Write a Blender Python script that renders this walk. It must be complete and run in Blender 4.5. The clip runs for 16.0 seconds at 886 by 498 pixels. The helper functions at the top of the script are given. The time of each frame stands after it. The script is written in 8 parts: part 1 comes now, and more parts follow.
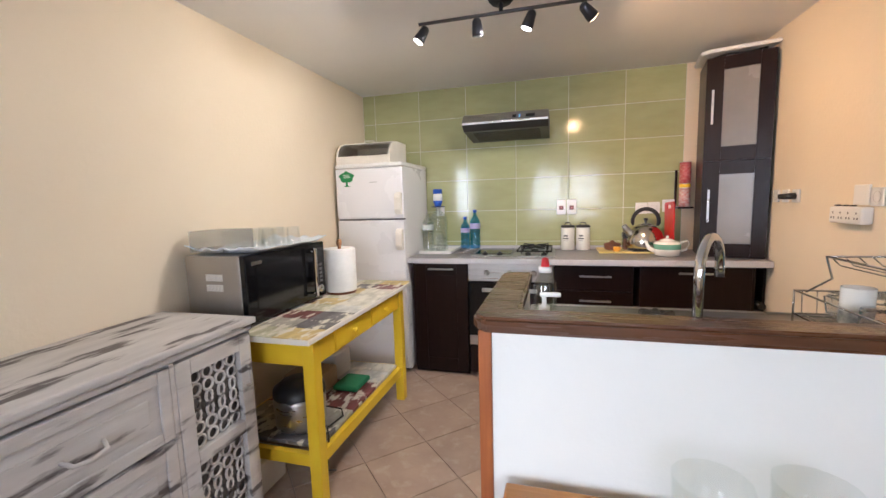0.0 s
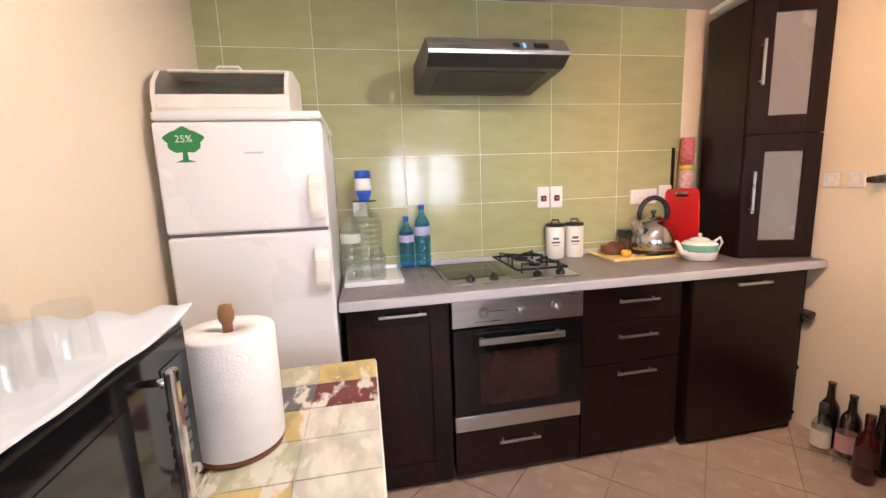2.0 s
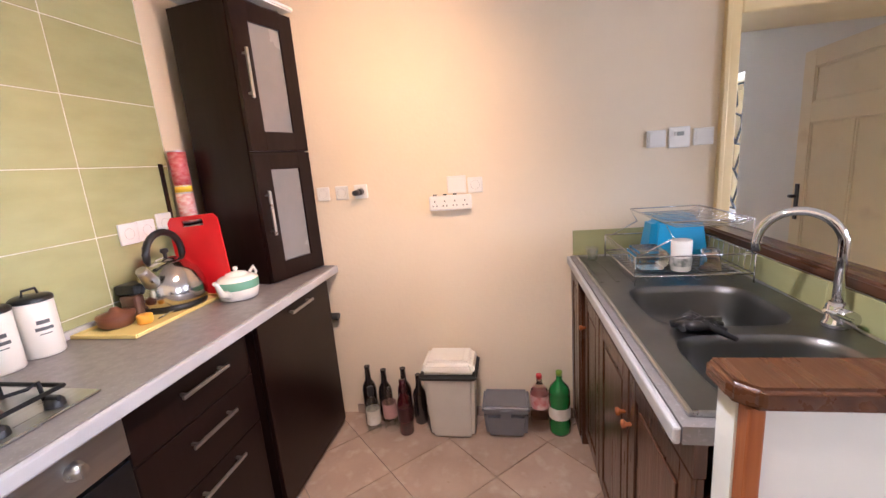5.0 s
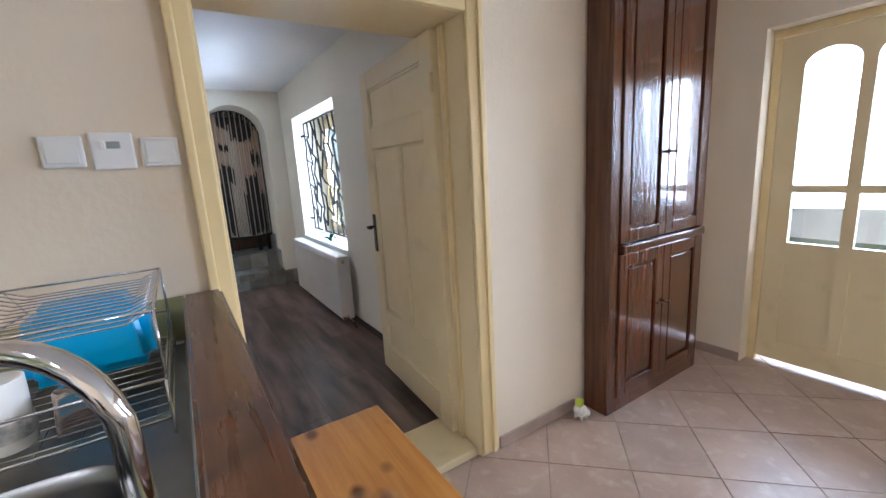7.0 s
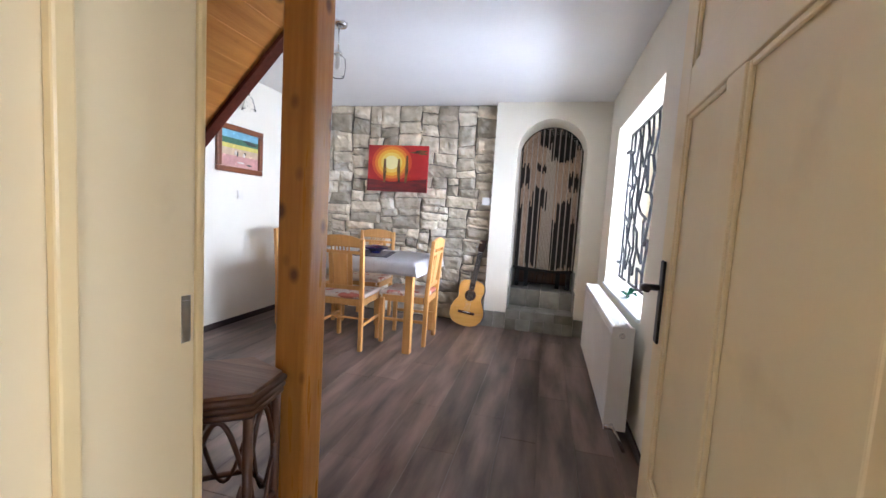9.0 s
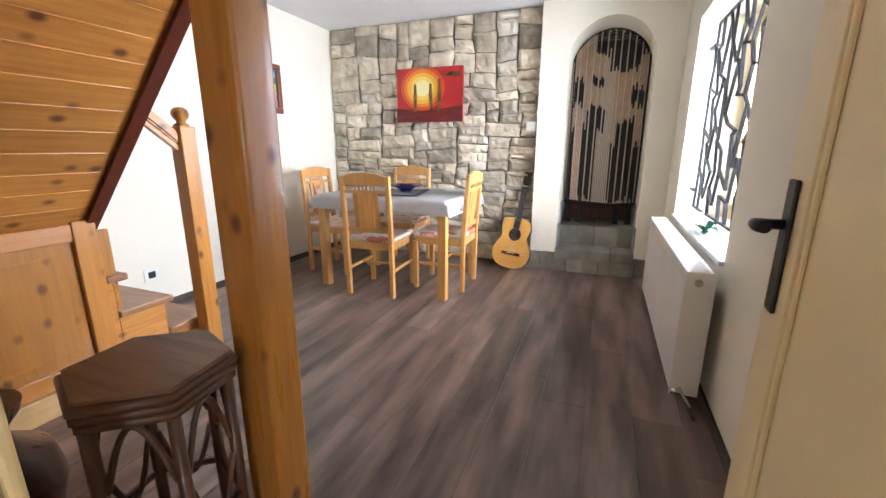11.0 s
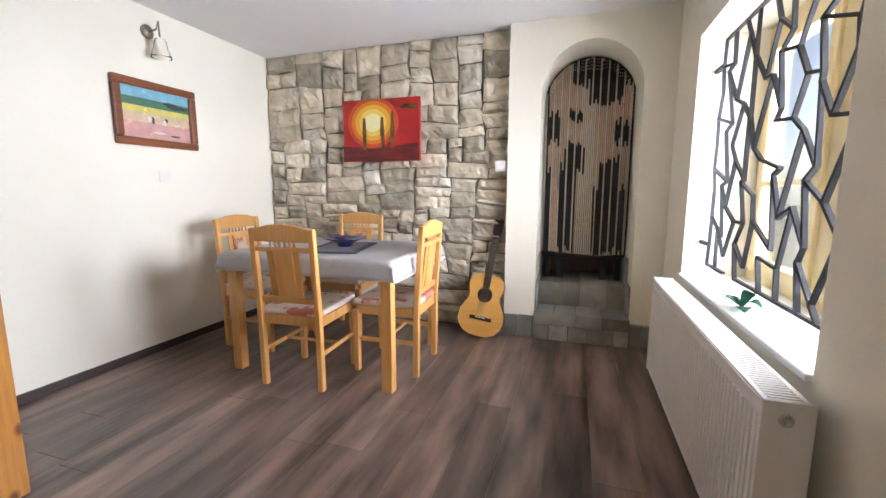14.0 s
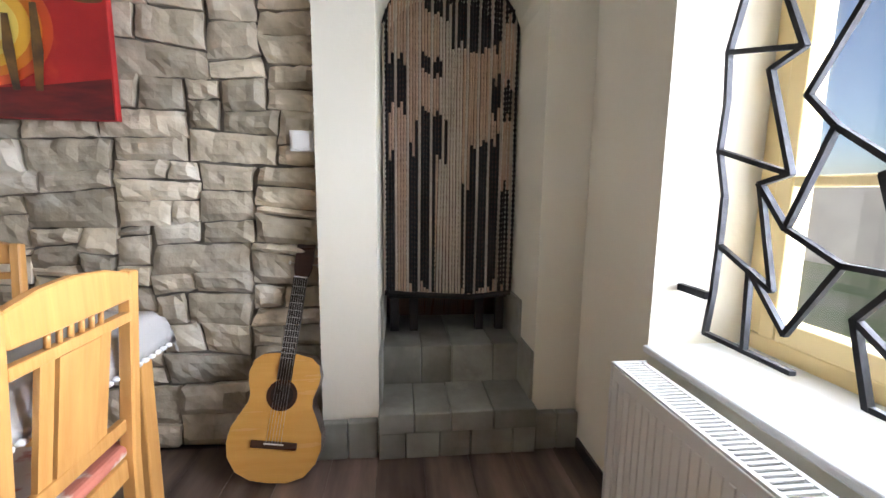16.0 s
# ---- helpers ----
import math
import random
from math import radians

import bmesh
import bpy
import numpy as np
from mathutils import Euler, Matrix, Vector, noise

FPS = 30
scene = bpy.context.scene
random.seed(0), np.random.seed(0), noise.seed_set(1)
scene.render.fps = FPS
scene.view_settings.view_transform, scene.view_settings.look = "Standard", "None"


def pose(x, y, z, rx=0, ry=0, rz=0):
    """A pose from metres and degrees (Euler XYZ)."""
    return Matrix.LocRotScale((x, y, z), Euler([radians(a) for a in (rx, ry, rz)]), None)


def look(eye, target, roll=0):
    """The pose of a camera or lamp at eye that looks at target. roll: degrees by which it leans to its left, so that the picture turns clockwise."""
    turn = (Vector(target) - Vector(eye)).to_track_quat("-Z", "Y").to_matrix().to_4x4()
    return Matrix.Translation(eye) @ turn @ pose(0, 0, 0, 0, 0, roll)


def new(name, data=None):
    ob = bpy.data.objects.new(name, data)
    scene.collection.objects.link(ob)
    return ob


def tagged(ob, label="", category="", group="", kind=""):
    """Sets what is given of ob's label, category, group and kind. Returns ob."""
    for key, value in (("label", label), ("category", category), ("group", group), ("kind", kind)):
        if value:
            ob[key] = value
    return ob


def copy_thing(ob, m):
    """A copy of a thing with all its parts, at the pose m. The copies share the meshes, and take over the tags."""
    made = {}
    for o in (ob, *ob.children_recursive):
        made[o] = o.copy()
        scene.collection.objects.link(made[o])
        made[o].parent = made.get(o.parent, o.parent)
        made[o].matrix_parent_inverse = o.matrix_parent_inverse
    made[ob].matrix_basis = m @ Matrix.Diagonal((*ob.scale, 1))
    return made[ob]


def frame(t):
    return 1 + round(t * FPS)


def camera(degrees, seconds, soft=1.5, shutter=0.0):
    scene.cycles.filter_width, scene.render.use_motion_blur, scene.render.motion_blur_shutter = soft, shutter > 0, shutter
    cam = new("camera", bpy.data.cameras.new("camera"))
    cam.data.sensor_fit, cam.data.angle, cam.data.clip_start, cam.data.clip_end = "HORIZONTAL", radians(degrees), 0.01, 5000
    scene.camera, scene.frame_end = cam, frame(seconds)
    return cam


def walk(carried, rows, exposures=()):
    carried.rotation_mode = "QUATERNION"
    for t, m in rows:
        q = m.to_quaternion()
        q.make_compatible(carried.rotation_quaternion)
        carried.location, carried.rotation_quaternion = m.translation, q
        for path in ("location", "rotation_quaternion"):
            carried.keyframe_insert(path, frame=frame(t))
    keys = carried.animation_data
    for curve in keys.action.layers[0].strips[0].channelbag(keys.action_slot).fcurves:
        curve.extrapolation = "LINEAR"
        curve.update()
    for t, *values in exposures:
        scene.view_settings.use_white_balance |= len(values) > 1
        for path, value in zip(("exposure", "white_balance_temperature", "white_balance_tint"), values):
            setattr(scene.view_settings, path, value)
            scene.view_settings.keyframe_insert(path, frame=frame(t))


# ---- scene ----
cam = camera(94.6, 16.0)

PATH = [
    (0, (1.916, -3.362, 1.29), (1.38, -1.45, 1.055), -1.7),
    (0.5, (1.679, -3.015, 1.281), (1.391, -1.048, 1.057), -2.5),
    (1, (1.403, -2.703, 1.292), (1.294, -0.721, 1.045), -2.8),
    (1.5, (1.148, -2.388, 1.305), (1.253, -0.411, 1.021), -2.6),
    (2, (0.984, -2.117, 1.314), (1.349, -0.177, 0.993), -2.2),
    (2.5, (0.948, -1.889, 1.301), (1.584, -0.022, 0.967), -2.4),
    (3, (0.847, -1.659, 1.356), (1.778, 0.079, 1.019), -3.2),
    (3.5, (0.838, -1.522, 1.368), (2.1, -0.011, 1.012), -3.8),
    (4, (0.912, -1.479, 1.357), (2.469, -0.279, 0.988), -4.5),
    (4.5, (1.022, -1.478, 1.361), (2.816, -0.684, 0.97), -4.6),
    (5, (1.129, -1.502, 1.368), (3.06, -1.177, 0.959), -4.5),
    (5.2, (1.176, -1.515, 1.376), (3.127, -1.377, 0.957), -4.5),
    (5.7, (1.23, -1.78, 1.365), (3.16, -1.93, 0.95), -4.4),
    (6.2, (1.34, -2.12, 1.345), (3.2, -2.60, 0.94), -4.1),
    (6.7, (1.58, -2.35, 1.325), (3.29, -3.15, 0.935), -3.7),
    (7.0, (1.81, -2.37, 1.312), (3.44, -3.41, 0.93), -3.4),
    (7.3, (2.036, -2.36, 1.304), (3.58, -3.56, 0.928), -3.1),
    (7.5, (2.145, -2.490, 1.281), (3.786, -3.588, 0.967), -2.3),
    (8, (2.37, -2.816, 1.211), (4.263, -3.428, 1.005), -0.1),
    (8.5, (2.6, -2.985, 1.180), (4.592, -3.016, 1.006), 2.5),
    (9, (2.908, -3.050, 1.153), (4.842, -2.572, 0.979), 3.5),
    (11.3, (3.309, -3.080, 1.107), (5.121, -2.388, 0.621), 0.0),
    (11.5, (3.315, -3.082, 1.149), (5.176, -2.434, 0.807), -1.8),
    (12, (3.32, -3.072, 1.218), (5.252, -2.555, 1.208), -2.1),
    (12.5, (3.335, -3.047, 1.222), (5.288, -2.623, 1.297), -1.7),
    (13, (3.436, -2.998, 1.164), (5.406, -2.661, 1.107), -0.9),
    (13.5, (3.731, -2.996, 1.120), (5.683, -2.605, 0.928), -0.3),
    (14, (4.044, -2.978, 1.116), (5.929, -2.373, 0.834), 0.1),
    (14.5, (4.361, -2.980, 1.138), (6.169, -2.178, 0.842), -0.1),
    (15, (4.706, -2.982, 1.172), (6.595, -2.389, 0.888), 0.5),
    (15.5, (5.091, -2.861, 1.149), (7.067, -2.737, 0.869), 0.8),
    (16, (5.545, -2.807, 1.116), (7.515, -3.011, 0.837), 0.7),
]
walk(cam, [(t, look(eye, target, roll)) for t, eye, target, roll in PATH], [(0, -0.52, 5600, 14), (1, -0.3, 5900, 20), (2, -0.22, 5950, 22), (3, -0.3, 5900, 22), (4.5, 0.0, 5450, 23), (5.2, 0.03, 5350, 23), (7.5, -0.2, 4950, 11), (8.2, 0.05, 5350, 14), (9, 0.08, 5450, 18), (11.4, 0.35, 5850, 15), (12.5, 0.15, 5850, 13), (13.5, 0.12, 5950, 16), (14.3, -0.02, 5900, 17), (15, -0.2, 5900, 18), (16, -0.4, 5850, 15)])

# ---- light ----
world = bpy.data.worlds.new("sky")
scene.world = world
world.use_nodes = True
wn = world.node_tree
sky = wn.nodes.new("ShaderNodeTexSky")
sky.sky_type = 'NISHITA'
sky.sun_disc = False
sky.sun_elevation = radians(42)
sky.sun_rotation = radians(326)
wn.links.new(sky.outputs[0], wn.nodes["Background"].inputs[0])
wn.nodes["Background"].inputs[1].default_value = 0.12

SUN_DIR = Vector((0.4, -0.6, -0.75))
sun_data = bpy.data.lights.new("sun", 'SUN')
sun_data.energy, sun_data.angle, sun_data.color = 2.6, radians(0.6), (1.0, 0.93, 0.82)
sun = new("sun", sun_data)
sun.matrix_world = look((0, -20, 20), Vector((0, -20, 20)) + SUN_DIR)


def area_lamp(name, eye, target, w, h, power, color):
    d = bpy.data.lights.new(name, 'AREA')
    d.shape, d.size, d.size_y, d.energy, d.color = 'RECTANGLE', w, h, power, color
    o = new(name, d)
    o.matrix_world = look(eye, target)
    return o


# daylight that enters by the window openings
area_lamp("dining_window_light", (6.0, -5.3, 1.45), (6.0, -2.0, 1.3), 2.7, 2.0, 740, (0.93, 0.97, 1.0))
area_lamp("glass_door_light", (2.2, -6.9, 1.6), (1.0, -2.3, 1.0), 1.9, 1.6, 230, (0.95, 0.98, 1.0))
# added fill lamp, behind a living side window that is only assumed
area_lamp("living_window_light", (-0.55, -6.0, 1.6), (0.9, -2, 0.9), 1.8, 1.4, 190, (0.95, 0.98, 1.0))


# ---- materials ----
def mat(name, c1, c2=None, rough=0.5, metal=0.0, scale=6.0, bump=0.0, bump_scale=40.0, stretch=(1, 1, 1), spots=None,
        rand=0.0, coat=0.0, space='Object', rough_var=0.1, detail=5.0, spec=0.5):
    """Two-scale mottled surface: c1 to c2 by a broad noise, fine grain and bump, optional stain colour."""
    m = bpy.data.materials.new(name)
    m.use_nodes = True
    nt = m.node_tree
    b = nt.nodes["Principled BSDF"]
    L = nt.links.new
    tc = nt.nodes.new("ShaderNodeTexCoord")
    mp = nt.nodes.new("ShaderNodeMapping")
    mp.inputs["Scale"].default_value = stretch
    if space == 'World':
        g = nt.nodes.new("ShaderNodeNewGeometry")
        L(g.outputs["Position"], mp.inputs["Vector"])
    else:
        L(tc.outputs["Object"], mp.inputs["Vector"])
    n1 = nt.nodes.new("ShaderNodeTexNoise")
    n1.inputs["Scale"].default_value, n1.inputs["Detail"].default_value = scale, detail
    L(mp.outputs[0], n1.inputs["Vector"])
    ramp = nt.nodes.new("ShaderNodeMapRange")
    ramp.inputs[1].default_value, ramp.inputs[2].default_value = 0.32, 0.68
    L(n1.outputs["Fac"], ramp.inputs[0])
    mix = nt.nodes.new("ShaderNodeMix")
    mix.data_type = 'RGBA'
    c2 = c2 or tuple(v * 0.88 for v in c1)
    mix.inputs[6].default_value, mix.inputs[7].default_value = (*c1, 1), (*c2, 1)
    L(ramp.outputs[0], mix.inputs[0])
    col = mix.outputs[2]
    n2 = nt.nodes.new("ShaderNodeTexNoise")
    n2.inputs["Scale"].default_value, n2.inputs["Detail"].default_value = bump_scale, 4
    L(mp.outputs[0], n2.inputs["Vector"])
    if spots:
        sc, lo, hi, cs = spots
        n3 = nt.nodes.new("ShaderNodeTexNoise")
        n3.inputs["Scale"].default_value, n3.inputs["Detail"].default_value = sc, 6
        L(mp.outputs[0], n3.inputs["Vector"])
        r3 = nt.nodes.new("ShaderNodeMapRange")
        r3.inputs[1].default_value, r3.inputs[2].default_value = lo, hi
        L(n3.outputs["Fac"], r3.inputs[0])
        m3 = nt.nodes.new("ShaderNodeMix")
        m3.data_type = 'RGBA'
        L(r3.outputs[0], m3.inputs[0])
        L(col, m3.inputs[6])
        m3.inputs[7].default_value = (*cs, 1)
        col = m3.outputs[2]
    if rand:
        oi = nt.nodes.new("ShaderNodeObjectInfo")
        hs = nt.nodes.new("ShaderNodeHueSaturation")
        mr = nt.nodes.new("ShaderNodeMapRange")
        mr.inputs[3].default_value, mr.inputs[4].default_value = 1 - rand, 1 + rand
        L(oi.outputs["Random"], mr.inputs[0])
        L(mr.outputs[0], hs.inputs["Value"])
        L(col, hs.inputs["Color"])
        col = hs.outputs[0]
    L(col, b.inputs["Base Color"])
    rr = nt.nodes.new("ShaderNodeMapRange")
    rr.inputs[3].default_value, rr.inputs[4].default_value = max(0.02, rough - rough_var), min(1, rough + rough_var)
    L(n1.outputs["Fac"], rr.inputs[0])
    L(rr.outputs[0], b.inputs["Roughness"])
    b.inputs["Metallic"].default_value = metal
    b.inputs["Coat Weight"].default_value = coat
    b.inputs["Specular IOR Level"].default_value = spec
    if bump:
        bp = nt.nodes.new("ShaderNodeBump")
        bp.inputs["Strength"].default_value = bump
        bp.inputs["Distance"].default_value = 0.01
        L(n2.outputs["Fac"], bp.inputs["Height"])
        L(bp.outputs[0], b.inputs["Normal"])
    return m


def glass(name, color=(1, 1, 1), rough=0.0, ior=1.45, weight=1.0):
    m = bpy.data.materials.new(name)
    m.use_nodes = True
    b = m.node_tree.nodes["Principled BSDF"]
    b.inputs["Base Color"].default_value = (*color, 1)
    b.inputs["Transmission Weight"].default_value = weight
    b.inputs["Roughness"].default_value = rough
    b.inputs["IOR"].default_value = ior
    return m


def thin_glass(name, color=(1, 1, 1), gloss=0.1, rough=0.03):
    """Thin clear walls: straight-through light with a little mirror gloss."""
    m = bpy.data.materials.new(name)
    m.use_nodes = True
    nt = m.node_tree
    nt.nodes.remove(nt.nodes["Principled BSDF"])
    tr_, gl_, mx = nt.nodes.new("ShaderNodeBsdfTransparent"), nt.nodes.new("ShaderNodeBsdfGlossy"), nt.nodes.new("ShaderNodeMixShader")
    tr_.inputs[0].default_value = (*color, 1)
    gl_.inputs["Roughness"].default_value = rough
    mx.inputs[0].default_value = gloss
    nt.links.new(tr_.outputs[0], mx.inputs[1])
    nt.links.new(gl_.outputs[0], mx.inputs[2])
    nt.links.new(mx.outputs[0], nt.nodes["Material Output"].inputs[0])
    return m


def wood(name, c1, c2, knot=None, along=0, rough=0.45, scale=4.0, rand=0.15, coat=0.0, space='Object', stretch=14.0):
    """Grain drawn out along one axis, with a few dark knots."""
    st = [stretch, stretch, stretch]
    st[along] = 1.0
    m = mat(name, c1, c2, rough=rough, scale=scale, bump=0.12, bump_scale=9, stretch=st, rand=rand, coat=coat, space=space)
    if knot:
        nt = m.node_tree
        b = nt.nodes["Principled BSDF"]
        src = b.inputs["Base Color"].links[0].from_socket
        tc = nt.nodes.new("ShaderNodeTexCoord")
        mp = nt.nodes.new("ShaderNodeMapping")
        s2 = [8.0, 8.0, 8.0]
        s2[along] = 5.5
        mp.inputs["Scale"].default_value = s2
        if space == 'World':
            g = nt.nodes.new("ShaderNodeNewGeometry")
            nt.links.new(g.outputs["Position"], mp.inputs["Vector"])
        else:
            nt.links.new(tc.outputs["Object"], mp.inputs["Vector"])
        v = nt.nodes.new("ShaderNodeTexVoronoi")
        v.inputs["Scale"].default_value = 1.35
        nt.links.new(mp.outputs[0], v.inputs["Vector"])
        r = nt.nodes.new("ShaderNodeMapRange")
        r.inputs[1].default_value, r.inputs[2].default_value = 0.24, 0.09
        nt.links.new(v.outputs["Distance"], r.inputs[0])
        mx = nt.nodes.new("ShaderNodeMix")
        mx.data_type = 'RGBA'
        nt.links.new(r.outputs[0], mx.inputs[0])
        nt.links.new(src, mx.inputs[6])
        mx.inputs[7].default_value = (*knot, 1)
        nt.links.new(mx.outputs[2], b.inputs["Base Color"])
    return m


def emit(name, color, strength):
    m = bpy.data.materials.new(name)
    m.use_nodes = True
    b = m.node_tree.nodes["Principled BSDF"]
    b.inputs["Base Color"].default_value = (*color, 1)
    b.inputs["Emission Color"].default_value = (*color, 1)
    b.inputs["Emission Strength"].default_value = strength
    return m


M_CREAM = mat("cream_plaster", (0.80, 0.695, 0.535), (0.77, 0.66, 0.50), 0.75, scale=1.6, bump=0.12, bump_scale=55, space='World')
M_WHITEWALL = mat("warm_white_plaster", (0.82, 0.78, 0.66), (0.77, 0.73, 0.61), 0.8, scale=1.5, bump=0.12, bump_scale=50, space='World')
M_CEIL = mat("ceiling_paint", (0.80, 0.79, 0.77), (0.74, 0.73, 0.72), 0.85, scale=1.2, bump=0.1, bump_scale=30, space='World')
M_TILE = mat("green_wall_tile", (0.42, 0.425, 0.215), (0.37, 0.375, 0.18), 0.12, scale=5, bump=0.03, bump_scale=30, stretch=(1, 1, 3), rand=0.06, coat=0.3, space='World', rough_var=0.04)
M_GROUT = mat("pale_grout", (0.74, 0.73, 0.60), rough=0.85, scale=20, bump=0.1)
M_FTILE = mat("beige_floor_tile", (0.46, 0.34, 0.26), (0.38, 0.27, 0.20), 0.32, scale=7, bump=0.04, bump_scale=20, spots=(14, 0.52, 0.75, (0.52, 0.42, 0.34)), rand=0.07, space='World')
M_FGROUT = mat("floor_grout", (0.30, 0.25, 0.21), rough=0.9, scale=30, bump=0.1)
M_PLANK = wood("dark_laminate", (0.046, 0.030, 0.023), (0.24, 0.168, 0.134), along=0, rough=0.34, scale=1.7, rand=0.28, space='World', stretch=6.0)
M_DARK = mat("espresso_laminate", (0.010, 0.0042, 0.0034), (0.014, 0.006, 0.005), 0.3, scale=3, bump=0.012, bump_scale=30, stretch=(14, 14, 1), spec=0.22, rough_var=0.025)
M_HOLESHADE = mat("painted_hole_shade", (0.012, 0.008, 0.006), rough=0.7)
M_COUNTER = mat("grey_worktop", (0.23, 0.21, 0.21), (0.19, 0.175, 0.175), 0.33, scale=30, bump=0.03, bump_scale=80, spots=(120, 0.55, 0.7, (0.28, 0.26, 0.26)))
M_CEDGE = mat("pale_edge_trim", (0.50, 0.49, 0.50), rough=0.4)
M_STEEL = mat("brushed_steel", (0.55, 0.55, 0.54), (0.48, 0.48, 0.47), 0.3, 1.0, scale=3, bump=0.03, bump_scale=25, stretch=(1, 20, 20))
M_SINK = mat("sink_steel", (0.24, 0.24, 0.24), (0.19, 0.19, 0.19), 0.34, 1.0, scale=5, bump=0.02)
M_CHROME = mat("chrome", (0.75, 0.75, 0.76), rough=0.1, metal=1.0, rough_var=0.04)
M_BLACK = mat("black_plastic", (0.012, 0.012, 0.013), rough=0.35)
M_BLACKGLASS = mat("black_glass", (0.006, 0.006, 0.007), rough=0.08, rough_var=0.02, spec=0.35)
M_IRON = mat("black_iron", (0.018, 0.019, 0.022), (0.03, 0.03, 0.034), 0.5, 0.6, scale=30, bump=0.15, bump_scale=90)
M_WHITE = mat("white_plastic", (0.80, 0.79, 0.76), (0.76, 0.75, 0.72), 0.35, scale=4)
M_FRIDGE = mat("white_enamel", (0.80, 0.79, 0.80), (0.77, 0.76, 0.77), 0.28, scale=2, bump=0.02, bump_scale=120)
M_OFFWHITE = mat("aged_white_paint", (0.80, 0.76, 0.68), (0.72, 0.68, 0.60), 0.55, scale=8, bump=0.06)
M_DOORPAINT = mat("cream_gloss_paint", (0.80, 0.68, 0.41), (0.76, 0.63, 0.37), 0.38, scale=3, bump=0.06, bump_scale=25, spots=(5, 0.62, 0.8, (0.66, 0.53, 0.30)))
M_CASING = mat("yellowed_trim_paint", (0.80, 0.64, 0.33), (0.74, 0.58, 0.28), 0.4, scale=4, bump=0.06, bump_scale=25)
M_PINE = wood("varnished_pine", (0.52, 0.235, 0.042), (0.40, 0.160, 0.024), knot=(0.11, 0.032, 0.008), along=2, rough=0.3, scale=3.0, coat=0.3)
M_PINEY = wood("varnished_pine_boards", (0.55, 0.245, 0.050), (0.42, 0.165, 0.028), knot=(0.12, 0.035, 0.009), along=1, rough=0.32, scale=3.0, coat=0.25)
M_PINEX = wood("varnished_pine_panels", (0.55, 0.245, 0.050), (0.42, 0.165, 0.028), knot=(0.12, 0.035, 0.009), along=0, rough=0.32, scale=3.0, coat=0.25)
M_REDEDGE = wood("mahogany_stain", (0.12, 0.025, 0.012), (0.08, 0.016, 0.008), along=1, rough=0.35)
M_BEECH = wood("honey_beech", (0.62, 0.33, 0.10), (0.53, 0.26, 0.07), along=2, rough=0.38, scale=3.0, rand=0.08, coat=0.15)
M_LEDGE = wood("walnut_ledge", (0.115, 0.045, 0.018), (0.075, 0.028, 0.011), along=0, rough=0.28, scale=3.0, coat=0.3)
M_REDWOOD = wood("red_brown_post", (0.35, 0.11, 0.03), (0.25, 0.07, 0.02), along=2, rough=0.4)
M_OAKDARK = wood("dark_oak", (0.085, 0.03, 0.014), (0.05, 0.018, 0.008), along=2, rough=0.3, scale=3, coat=0.3)
M_BARWHITE = mat("white_emulsion", (0.82, 0.82, 0.77), (0.78, 0.78, 0.73), 0.7, scale=1.5, bump=0.1, bump_scale=45, space='World')
M_STONE = mat("limestone", (0.60, 0.52, 0.39), (0.38, 0.325, 0.235), 0.88, scale=9, bump=0.7, bump_scale=32, spots=(5, 0.52, 0.72, (0.68, 0.63, 0.53)), rand=0.36, space='World')
M_MORTAR = mat("lime_mortar", (0.24, 0.215, 0.175), (0.16, 0.145, 0.115), 0.95, scale=12, bump=0.6, bump_scale=50, space='World')
M_SLATE = mat("grey_slate", (0.30, 0.295, 0.25), (0.20, 0.195, 0.165), 0.5, scale=7, bump=0.25, bump_scale=35, spots=(9, 0.58, 0.75, (0.34, 0.32, 0.26)), rand=0.25, space='World')
M_SKIRT = mat("dark_skirting", (0.05, 0.035, 0.03), rough=0.5)
M_TILESKIRT = mat("beige_tile_skirting", (0.40, 0.30, 0.24), (0.34, 0.25, 0.19), 0.4, scale=8, space='World')
M_PANE = glass("window_pane", (1, 1, 1), 0.0, 1.45)


# ---- mesh helpers ----
def box(bm, x0, x1, y0, y1, z0, z1, bevel=0.0, seg=2):
    x0, x1 = min(x0, x1), max(x0, x1)
    y0, y1 = min(y0, y1), max(y0, y1)
    z0, z1 = min(z0, z1), max(z0, z1)
    r = bmesh.ops.create_cube(bm, size=1, matrix=Matrix.Translation(((x0 + x1) / 2, (y0 + y1) / 2, (z0 + z1) / 2)) @ Matrix.Diagonal((x1 - x0, y1 - y0, z1 - z0, 1)))
    if bevel:
        vs = set(r["verts"])
        es = [e for e in bm.edges if e.verts[0] in vs and e.verts[1] in vs]
        bmesh.ops.bevel(bm, geom=es, offset=min(bevel, 0.45 * min(x1 - x0, y1 - y0, z1 - z0)), segments=seg, affect='EDGES', profile=0.5)
    return bm


def B(*a, **k):
    return box(bmesh.new(), *a, **k)


